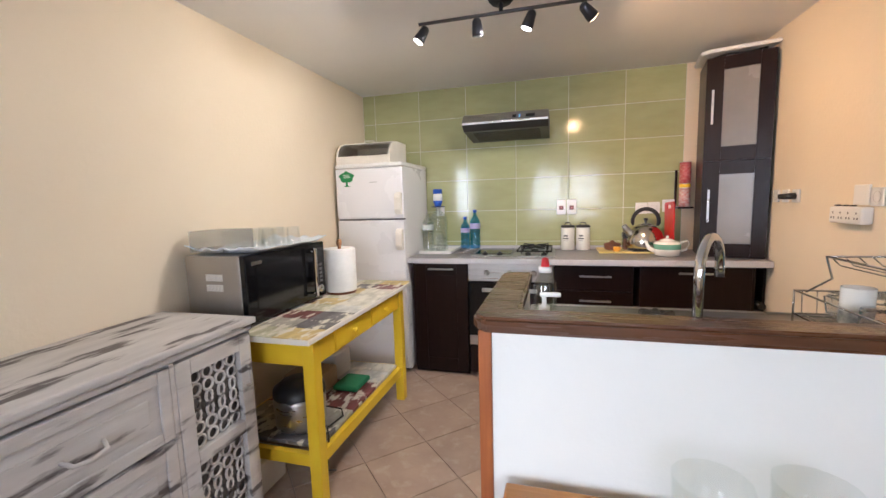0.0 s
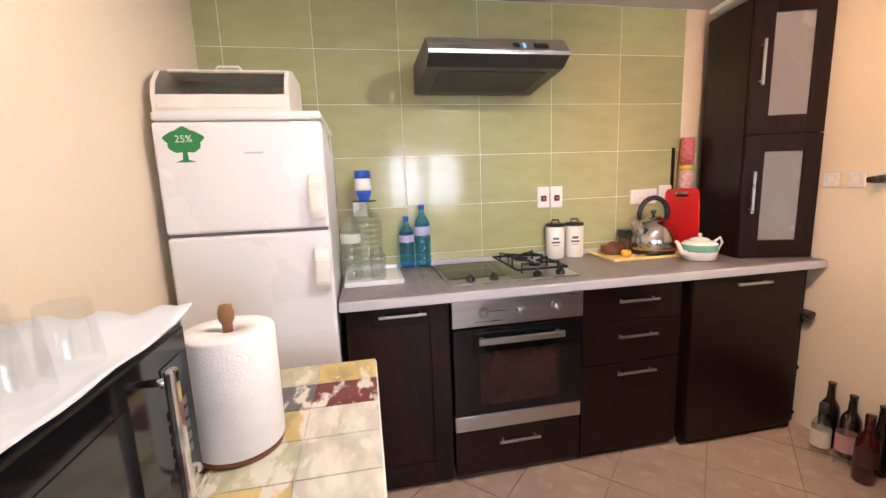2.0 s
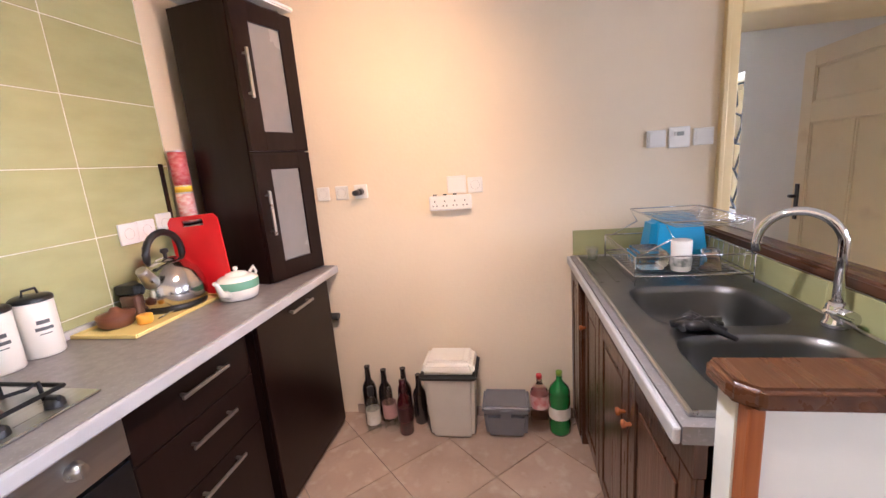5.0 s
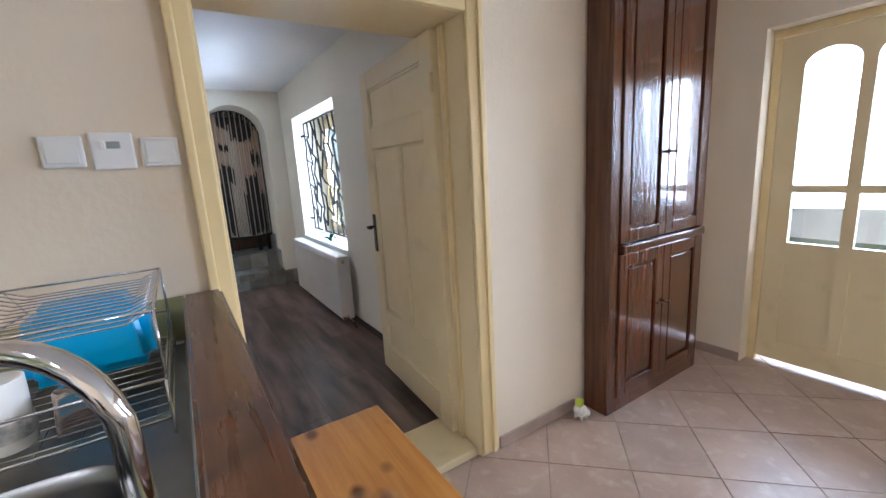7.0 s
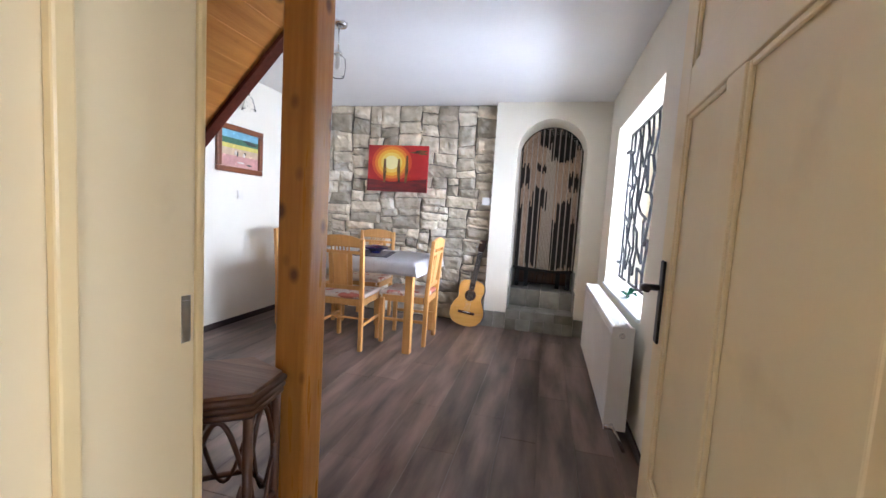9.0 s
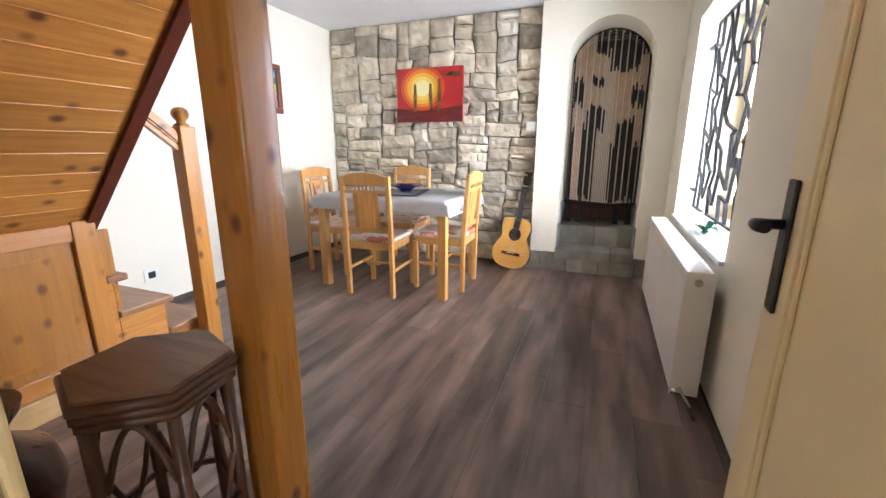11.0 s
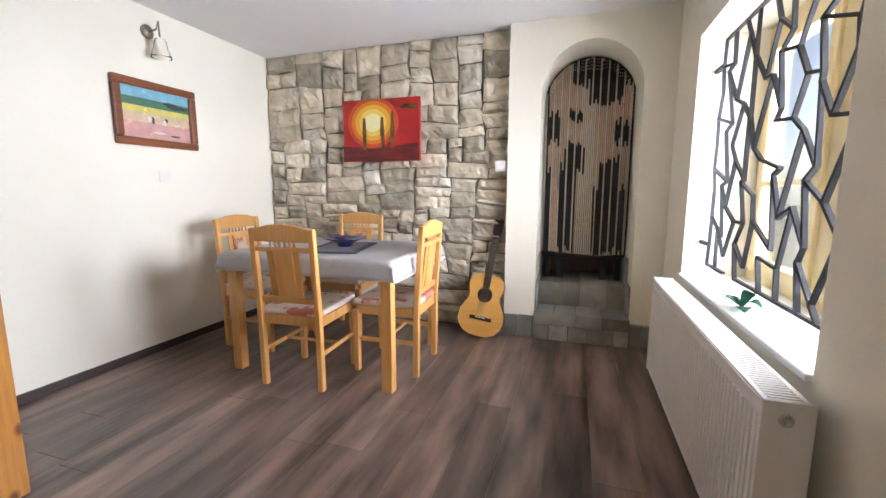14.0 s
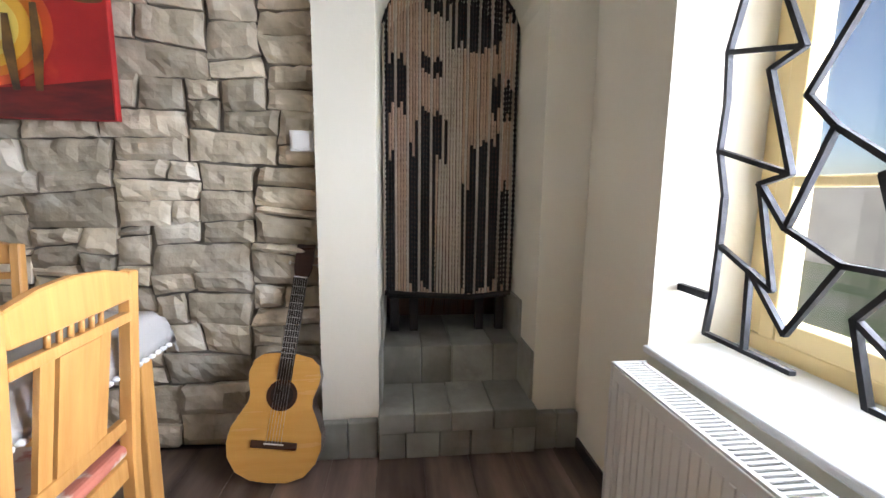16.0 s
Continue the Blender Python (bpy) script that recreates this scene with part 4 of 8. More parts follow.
TBX0, TBX1, TBY0, TBY1, TBZ = 5.99, 6.84, -2.13, -1.0, 0.72
tb = thing("dining_table", "beech dining table with square legs", "table", (6.4, -1.56, DF))
part("tabletop", B(TBX0, TBX1, TBY0, TBY1, TBZ - 0.025, TBZ, 0.004), M_BEECH, tb)
for x in (TBX0 + 0.02, TBX1 - 0.08):
    for y in (TBY0 + 0.01, TBY1 - 0.075):
        part("leg", B(x, x + 0.06, y, y + 0.065, DF, TBZ - 0.026, 0.005), M_BEECH, tb)
for y in (TBY0 + 0.03, TBY1 - 0.05):
    part("apron", B(TBX0 + 0.081, TBX1 - 0.081, y, y + 0.02, TBZ - 0.11, TBZ - 0.026), M_BEECH, tb)
for x in (TBX0 + 0.04, TBX1 - 0.06):
    part("apron", B(x, x + 0.02, TBY0 + 0.076, TBY1 - 0.076, TBZ - 0.11, TBZ - 0.026), M_BEECH, tb)

# tablecloth: a sheet that lies flat and hangs in shallow folds
M_CLOTH = mat("white_linen", (0.78, 0.76, 0.74), (0.72, 0.70, 0.69), 0.85, scale=4, bump=0.12, bump_scale=160, spots=(30, 0.58, 0.7, (0.68, 0.66, 0.64)))
bm = bmesh.new()
nx, ny, over = 46, 56, 0.115
grid = []
for i in range(nx + 1):
    row = []
    for j in range(ny + 1):
        u = TBX0 - over + (TBX1 - TBX0 + 2 * over) * i / nx
        v = TBY0 - over + (TBY1 - TBY0 + 2 * over) * j / ny
        ox = max(TBX0 - u, 0) + max(u - TBX1, 0)
        oy = max(TBY0 - v, 0) + max(v - TBY1, 0)
        d = math.hypot(ox, oy) if ox and oy else max(ox, oy)
        cx, cy = min(max(u, TBX0 - 0.006), TBX1 + 0.006), min(max(v, TBY0 - 0.006), TBY1 + 0.006)
        z = TBZ + 0.004
        if d > 0:
            z -= 0.93 * d
            wave = 0.012 * math.sin(u * 31 + v * 27) * min(1, d / 0.08)
            sx = -1 if u < TBX0 else (1 if u > TBX1 else 0)
            sy = -1 if v < TBY0 else (1 if v > TBY1 else 0)
            cx += sx * (0.004 + 0.12 * d * (1 if ox and oy else 0.6) + abs(wave) * 0.8)
            cy += sy * (0.004 + 0.12 * d * (1 if ox and oy else 0.6) + abs(wave) * 0.8)
        z += 0.0012 * noise.noise((u * 9, v * 9, 3))
        row.append(bm.verts.new((cx, cy, z)))
    grid.append(row)
for i in range(nx):
    for j in range(ny):
        bm.faces.new((grid[i][j], grid[i + 1][j], grid[i + 1][j + 1], grid[i][j + 1])).smooth = True
bmesh.ops.solidify(bm, geom=list(bm.faces), thickness=0.0015)
cl = solid("tablecloth", bm, M_CLOTH, "white linen tablecloth with a scalloped hem on the table", "tablecloth")
BASE[cl.name] = Vector()
for k in range(30):
    a = k / 29
    for y in (TBY0 - 0.026, TBY1 + 0.026):
        bm = lathe(bmesh.new(), [(0.0, -0.012), (0.011, -0.008), (0.012, 0.0), (0.0, 0.004)], (TBX0 + (TBX1 - TBX0) * a, y, TBZ - 0.103), 6, cap=False)
        part("scallop", bm, M_CLOTH, cl)
mt = thing("placemat", "dark woven placemat on the tablecloth", "placemat", (6.35, -1.62, TBZ + 0.006))
bm = B(-0.25, 0.25, -0.17, 0.17, 0.0, 0.006, 0.002)
bmesh.ops.transform(bm, matrix=pose(6.35, -1.62, TBZ + 0.009, 0, 0, 12), verts=bm.verts)
part("mat", bm, mat("dark_weave", (0.035, 0.035, 0.045), (0.06, 0.06, 0.075), 0.7, scale=60, bump=0.3, bump_scale=200), mt)
bm = B(-0.21, 0.21, -0.13, 0.13, 0.0065, 0.0075)
bmesh.ops.transform(bm, matrix=pose(6.35, -1.62, TBZ + 0.009, 0, 0, 12), verts=bm.verts)
part("inset", bm, mat("mat_inset", (0.12, 0.115, 0.115), (0.17, 0.16, 0.16), 0.6, scale=25), mt)
M_BLUE = mat("cobalt_glaze", (0.012, 0.014, 0.12), (0.006, 0.007, 0.05), 0.1, scale=5, coat=0.5)
bm = lathe(bmesh.new(), [(0.045, 0.0), (0.05, 0.012), (0.055, 0.02), (0.09, 0.038), (0.135, 0.052), (0.142, 0.058), (0.13, 0.056), (0.085, 0.044), (0.05, 0.03), (0.0, 0.027)], (6.37, -1.63, TBZ + 0.0175), 40, cap=False)
solid("ceramic_bowl", bm, M_BLUE, "cobalt blue glazed ceramic bowl on the placemat", "bowl")
# framed painting on the white wall
pf = thing("framed_painting", "small landscape painting in a brown wooden frame", "painting", (6.21, DY1, 1.4))
PXa, PXb, PZa, PZb = 5.92, 6.505, 1.39, 1.815
M_FRAME = wood("brown_frame", (0.20, 0.065, 0.022), (0.13, 0.04, 0.014), along=0, rough=0.35)
for a0, a1, c0, c1 in ((PXa, PXb, PZa, PZa + 0.05), (PXa, PXb, PZb - 0.05, PZb), (PXa, PXa + 0.05, PZa + 0.0505, PZb - 0.0505), (PXb - 0.05, PXb, PZa + 0.0505, PZb - 0.0505)):
    part("frame", B(a0, a1, DY1 - 0.035, DY1 - 0.002, c0, c1, 0.008), M_FRAME, pf)
bm = bmesh.new()
bands = [(0.0, 0.32, (0.55, 0.30, 0.27)), (0.32, 0.52, (0.60, 0.45, 0.30)), (0.52, 0.64, (0.62, 0.55, 0.12)), (0.64, 0.80, (0.06, 0.16, 0.10)), (0.80, 1.0, (0.20, 0.42, 0.52))]
x0, x1, z0, z1 = PXa + 0.051, PXb - 0.051, PZa + 0.051, PZb - 0.051
for a, b_, c in bands:
    part("paint_band", B(x0, x1, DY1 - 0.012, DY1 - 0.003, z0 + (z1 - z0) * a, z0 + (z1 - z0) * b_), mat("oil_paint", c, tuple(0.75 * v for v in c), 0.45, scale=14, bump=0.3, bump_scale=60, spots=(18, 0.6, 0.7, tuple(min(0.8, 1.3 * v) for v in c))), pf)
M_DKPAINT = mat("dark_oil_paint", (0.05, 0.06, 0.05), rough=0.5)
M_LTPAINT = mat("pale_oil_paint", (0.7, 0.66, 0.6), rough=0.5)
for i, (px, pz, w, h, m_) in enumerate(((0.38, 0.40, 0.030, 0.045, M_LTPAINT), (0.43, 0.38, 0.02, 0.05, M_DKPAINT), (0.60, 0.36, 0.028, 0.04, M_LTPAINT), (0.63, 0.42, 0.02, 0.03, M_DKPAINT), (0.52, 0.14, 0.10, 0.016, M_LTPAINT), (0.75, 0.10, 0.08, 0.014, M_DKPAINT), (0.82, 0.73, 0.16, 0.03, M_DKPAINT), (0.70, 0.78, 0.12, 0.02, M_DKPAINT))):
    bm = lathe(bmesh.new(), [(0.0, 0.0), (1.0, 0.0), (0.9, 1.0), (0.0, 1.0)], seg=12, cap=False)
    bmesh.ops.transform(bm, matrix=Matrix.Translation((x0 + (x1 - x0) * px, DY1 - 0.0125, z0 + (z1 - z0) * pz)) @ Matrix.Rotation(radians(90), 4, 'X') @ Matrix.Diagonal((w / 2, h / 2, 0.002, 1)), verts=bm.verts)
    part("brush_mark", bm, m_, pf)

# red canvas on the stone wall: plain shapes before a pale sun
cv = thing("canvas_picture", "red canvas with a glowing yellow sun and dark shapes", "painting", (7.25, -1.47, 1.34))
CY0, CY1, CZ0, CZ1 = -1.82, -1.117, 1.342, 1.850
m_red = mat("red_canvas", (0.42, 0.012, 0.010), (0.28, 0.006, 0.008), 0.55, scale=4, bump=0.15, bump_scale=200, spots=(5, 0.58, 0.75, (0.58, 0.05, 0.015)), space='World')
part("canvas", B(7.245, 7.275, CY0, CY1, CZ0, CZ1, 0.003), m_red, cv)


def disc_x(name, y, z, ry, rz, x, m_, parent, seg=36, cut=None):
    bm = bmesh.new()
    pts = [(y + ry * math.cos(2 * math.pi * i / seg), z + rz * math.sin(2 * math.pi * i / seg)) for i in range(seg)]
    if cut is not None:
        pts = clip(pts, CY0 + 0.001, CY1 - 0.001, cut, CZ1 - 0.001)
    prism(bm, pts, 'x', x, x + 0.0012)
    return part(name, bm, m_, parent)


for i, (r, c) in enumerate(((0.235, (0.55, 0.07, 0.012)), (0.20, (0.68, 0.20, 0.015)), (0.165, (0.78, 0.42, 0.03)), (0.125, (0.82, 0.62, 0.12)), (0.085, (0.86, 0.80, 0.42)))):
    disc_x("glow_ring", -1.40, 1.66, r, r * 0.88, 7.2435 - 0.0013 * i, mat("sun_paint", c, tuple(0.9 * v for v in c), 0.5, scale=9, bump=0.1), cv, cut=1.452)
hills = [(CY1 - 0.001, 1.475), (-1.25, 1.462), (-1.40, 1.445), (-1.55, 1.455), (-1.70, 1.475), (CY0 + 0.001, 1.49), (CY0 + 0.001, CZ0 + 0.001), (CY1 - 0.001, CZ0 + 0.001)]
part("hill", prism(bmesh.new(), hills, 'x', 7.2350, 7.2362), mat("dusk_paint", (0.16, 0.008, 0.008), (0.05, 0.006, 0.008), 0.55, scale=6, space='World', stretch=(1, 1, 5)), cv)
m_ink = mat("dark_shape_paint", (0.03, 0.015, 0.008), (0.20, 0.10, 0.02), 0.5, scale=12)
for y, top, lean in ((-1.325, 1.70, 0.0), (-1.50, 1.70, 0.01), (-1.575, 1.74, -0.01)):
    part("shape", prism(bmesh.new(), [(y - 0.012, 1.44), (y + 0.012, 1.44), (y + 0.02 + lean, 1.58), (y + 0.012 + lean, top), (y - 0.010 + lean, top), (y - 0.018 + lean, 1.58)], 'x', 7.2335, 7.2345), m_ink, cv)
for y, z, w in ((-1.74, 1.79, 0.07), (-1.70, 1.775, 0.09), (-1.76, 1.76, 0.05)):
    disc_x("leaf_mark", y, z, w, 0.010, 7.2425, m_ink, cv)

# guitar leaning on the stone wall
gt = thing("guitar", "classical guitar with a honey spruce top leaning on the wall", "guitar", (7.05, -2.33, DF))
M_SPRUCE = wood("spruce_top", (0.66, 0.36, 0.09), (0.60, 0.31, 0.07), along=1, rough=0.25, scale=3, coat=0.5)
M_ROSE = wood("rosewood", (0.055, 0.02, 0.012), (0.035, 0.013, 0.008), along=1, rough=0.3, coat=0.3)
half = [(0.0, 0.0), (0.07, 0.004), (0.13, 0.03), (0.168, 0.08), (0.181, 0.135), (0.175, 0.19), (0.148, 0.245), (0.124, 0.29), (0.122, 0.32), (0.136, 0.37), (0.140, 0.405), (0.128, 0.45), (0.095, 0.478), (0.04, 0.487), (0.0, 0.488)]
outline = [(x, y) for x, y in half] + [(-x, y) for x, y in reversed(half[1:-1])]
GM = pose(7.035, -2.365, DF + 0.012, 73, 0, -90) @ pose(0, 0, 0, 0, 0, -7)


def gpart(name, bm, m_, label=""):
    bmesh.ops.transform(bm, matrix=GM, verts=bm.verts)
    return part(name, bm, m_, gt, label)


def ring2(r, n=28, cx=0.0, cy=0.325):
    return [(cx + r * math.cos(2 * math.pi * i / n), cy + r * math.sin(2 * math.pi * i / n)) for i in range(n)]


bm = prism(bmesh.new(), outline, 'z', -0.095, -0.003)
gpart("body", bm, M_ROSE, "dark rosewood back and sides")
gpart("soundboard", prism(bmesh.new(), outline, 'z', -0.0025, 0.0), M_SPRUCE, "honey coloured spruce top")
bm = prism(bmesh.new(), ring2(0.060), 'z', 0.0005, 0.0012)
gpart("rosette", bm, M_ROSE)
# no opening is cut: a near-black disc paints the shade inside the hole
gpart("sound_hole", prism(bmesh.new(), ring2(0.044), 'z', 0.0016, 0.0022), M_HOLESHADE)
gpart("bridge", B(-0.088, 0.088, 0.125, 0.153, 0.0005, 0.009, 0.003), M_ROSE)
gpart("saddle", B(-0.038, 0.038, 0.142, 0.146, 0.0095, 0.013), M_WHITE)
gpart("fretboard", B(-0.028, 0.028, 0.385, 0.795, 0.0025, 0.010, 0.001), mat("ebony", (0.012, 0.010, 0.010), rough=0.35))
gpart("neck", B(-0.026, 0.026, 0.489, 0.80, -0.018, 0.002, 0.006), M_ROSE)
for k in range(1, 13):
    yy = 0.795 - 0.65 * (1 - 2 ** (-k / 12.0))
    gpart("fret", B(-0.027, 0.027, yy - 0.001, yy + 0.001, 0.0102, 0.0112), M_STEEL)
gpart("nut", B(-0.026, 0.026, 0.796, 0.801, 0.0, 0.013), M_WHITE)
bm = prism(bmesh.new(), [(-0.027, 0.802), (0.027, 0.802), (0.037, 0.84), (0.037, 0.965), (0.02, 0.985), (0.0, 0.978), (-0.02, 0.985), (-0.037, 0.965), (-0.037, 0.84)], 'z', -0.022, -0.004)
gpart("headstock", bm, M_ROSE)
for s in (-1, 1):
    for yy in (0.855, 0.895, 0.935):
        bm = tube(bmesh.new(), [(s * 0.037, yy, -0.013), (s * 0.055, yy, -0.013)], 0.003, 6)
        box(bm, s * 0.053, s * 0.062, yy - 0.008, yy + 0.008, -0.018, -0.008, 0.002)
        gpart("tuning_peg", bm, M_STEEL)
for i in range(6):
    x = -0.021 + i * 0.0084
    gpart("string", tube(bmesh.new(), [(x * 1.35, 0.144, 0.0132), (x, 0.798, 0.0135)], 0.0007, 4), M_STEEL)

# radiator
rd = thing("radiator", "white steel panel radiator below the window", "radiator", (6.0, DY0, 0))
RX0, RX1, RYF, RYB, RZ0, RZ1 = 5.16, 6.65, -3.505, -3.605, 0.04, 0.60
bm = B(RX0 + 0.006, RX1 - 0.006, RYF - 0.006, RYF, RZ0, RZ1 - 0.012, 0.003)
part("front_panel", bm, M_WHITE, rd)
nb = 48
for i in range(nb):
    x = RX0 + 0.02 + (RX1 - RX0 - 0.04) * (i + 0.5) / nb
    part("rib", B(x - 0.009, x + 0.009, RYF - 0.0005, RYF + 0.004, RZ0 + 0.03, RZ1 - 0.05, 0.002, 1), M_WHITE, rd)
part("back_panel", B(RX0 + 0.006, RX1 - 0.006, RYB, RYB + 0.008, RZ0, RZ1 - 0.012, 0.003), M_WHITE, rd)
for x in (RX0, RX1 - 0.005):
    part("side_cover", B(x, x + 0.005, RYB - 0.006, RYF + 0.005, RZ0, RZ1, 0.002), M_WHITE, rd)
bm = bmesh.new()
for y in (RYF - 0.004, RYF - 0.09):
    box(bm, RX0 + 0.006, RX1 - 0.006, y - 0.006, y + 0.006, RZ1 - 0.006, RZ1, 0.001)
for i in range(95):
    x = RX0 + 0.012 + (RX1 - RX0 - 0.024) * i / 94
    box(bm, x - 0.003, x + 0.003, RYF - 0.0835, RYF - 0.0105, RZ1 - 0.005, RZ1 - 0.001)
part("top_grille", bm, M_WHITE, rd, "slotted white top grille")
bm = lathe(bmesh.new(), [(0.016, 0), (0.016, 0.006), (0.011, 0.008), (0.011, 0.003), (0.0, 0.003)], seg=16, cap=False)
bmesh.ops.transform(bm, matrix=pose(RX0 - 0.0005, -3.55, RZ1 - 0.045, 0, -90, 0), verts=bm.verts)
part("plug", bm, M_STEEL, rd)
bm = tube(bmesh.new(), [(RX0 - 0.001, -3.54, RZ0 + 0.03), (RX0 - 0.03, -3.54, RZ0 + 0.03), (RX0 - 0.05, -3.56, RZ0), (RX0 - 0.06, -3.60, DF)], 0.009, 10)
tube(bm, [(RX0 - 0.03, -3.54, RZ0 + 0.03), (RX0 - 0.03, -3.50, RZ0 + 0.03)], 0.014, 10)
part("valve", bm, M_CHROME, rd)
part("bracket", B(5.7, 5.74, RYB - 0.06, RYB - 0.001, 0.2, 0.5), M_WHITE, rd)
part("bracket", B(6.3, 6.34, RYB - 0.06, RYB - 0.001, 0.2, 0.5), M_WHITE, rd)


# ---- window, grille, stairs, door leaf ----
wnd = thing("window_1", "cream painted wooden window in a deep recess", "window", (6.0, -4.0, WS), kind="structure")
WY = -4.02
for a0, a1, c0, c1 in ((WA + 0.001, WB - 0.001, WS + 0.001, WS + 0.07), (WA + 0.001, WB - 0.001, WT - 0.08, WT - 0.001), (WA + 0.001, WA + 0.07, WS + 0.071, WT - 0.081), (WB - 0.07, WB - 0.001, WS + 0.071, WT - 0.081), ((WA + WB) / 2 - 0.05, (WA + WB) / 2 + 0.05, WS + 0.071, WT - 0.081)):
    part("window_frame", B(a0, a1, WY - 0.03, WY + 0.04, c0, c1, 0.006), M_CASING, wnd)
for k, (a0, a1) in enumerate(((WA + 0.0705, (WA + WB) / 2 - 0.0505), ((WA + WB) / 2 + 0.0505, WB - 0.0705))):
    sash = thing("sash", "cream window sash", "", (a0, WY, WS))
    sash.parent = wnd
    sash.location = (0, 0, 0)
    BASE[sash.name] = BASE[wnd.name]
    for b0, b1, c0, c1 in ((a0, a0 + 0.055, WS + 0.0715, WT - 0.0815), (a1 - 0.055, a1, WS + 0.0715, WT - 0.0815), (a0 + 0.0555, a1 - 0.0555, WS + 0.0715, WS + 0.135), (a0 + 0.0555, a1 - 0.0555, WT - 0.14, WT - 0.0815), (a0 + 0.0555, a1 - 0.0555, 1.12, 1.15)):
        part("sash_bar", B(b0, b1, WY - 0.015, WY + 0.055, c0, c1, 0.006), M_CASING, sash)
    for c0, c1 in ((WS + 0.1355, 1.1195), (1.1505, WT - 0.1405)):
        p = part("pane", B(a0 + 0.056, a1 - 0.056, WY + 0.012, WY + 0.016, c0, c1), M_PANE, sash)
        p.visible_shadow = False
part("window_sill", B(WA + 0.001, WB - 0.001, WY + 0.041, DY0 + 0.02, WS - 0.001, WS + 0.022, 0.006), mat("white_sill", (0.80, 0.81, 0.82), rough=0.35), wnd)

# iron grille: an irregular net of flat bars
gr = thing("window_grille", "black wrought iron window grille of crooked bars", "grille", (6.0, -3.75, 0.7))
GXa, GXb, GZa, GZb, GY = 5.36, 6.60, 0.70, 1.86, -3.76
random.seed(11)
cols_, rows_ = 9, 9
node = {}
for i in range(cols_ + 1):
    for j in range(rows_ + 1):
        x = GXa + (GXb - GXa) * i / cols_
        z = GZa + (GZb - GZa) * j / rows_
        edge = i in (0, cols_) or j in (0, rows_)
        off = 0.25 * ((GZb - GZa) / rows_) * (1 if (i + j) % 2 else -1)
        if not edge:
            x += random.uniform(-0.04, 0.04) + 0.03 * (1 if j % 2 else -1)
            z += off * 1.3 + random.uniform(-0.045, 0.045)
        else:
            x += 0 if i in (0, cols_) and j in (0, rows_) else (random.uniform(-0.012, 0.012) if j in (0, rows_) else random.uniform(-0.02, 0.02))
        node[i, j] = (x, z)
edges_ = []
for i in range(cols_ + 1):
    for j in range(rows_ + 1):
        if j < rows_:
            edges_.append(((i, j), (i, j + 1)))
        if i < cols_ and ((i + j) % 2 == 0 or j in (0, rows_)) and random.random() > 0.08:
            edges_.append(((i, j), (i + 1, j)))
drop = set()
for i in range(1, cols_):
    for j in range(rows_):
        if random.random() < 0.12 and (i + j) % 3:
            drop.add(((i, j), (i, j + 1)))


def flat_bar(bm, p, q, w, d, y):
    a, b_ = Vector((p[0], 0, p[1])), Vector((q[0], 0, q[1]))
    t = (b_ - a).normalized()
    n = Vector((-t.z, 0, t.x)) * (w / 2)
    a, b_ = a - t * 0.003, b_ + t * 0.003
    prism(bm, [((a + n).x, (a + n).z), ((b_ + n).x, (b_ + n).z), ((b_ - n).x, (b_ - n).z), ((a - n).x, (a - n).z)], 'y', y, y + d)


for k, (p, q) in enumerate(edges_):
    if (p, q) in drop:
        continue
    bm = bmesh.new()
    flat_bar(bm, node[p], node[q], 0.012, 0.014 + 0.0007 * (k % 5), GY)
    part("bar", bm, M_IRON, gr)
for x, z in ((GXb, 1.735), (GXb, 0.81)):
    bm = B(x - 0.002, WB - 0.002, GY + 0.001, GY + 0.022, z - 0.011, z + 0.011, 0.002)
    part("bracket", bm, M_IRON, gr)
    part("bracket", B(WA + 0.002, GXa + 0.002, GY + 0.001, GY + 0.022, z - 0.011, z + 0.011, 0.002), M_IRON, gr)

# open panelled door between the rooms
LX0_, LW, LZ0, LZ1, LY = 3.325, 0.885, 0.016, 1.85, -3.402
dl = thing("door_1", "open cream painted panelled wooden door with black handle", "door", (LX0_, LY, 0), kind="structure")
TH = 0.038


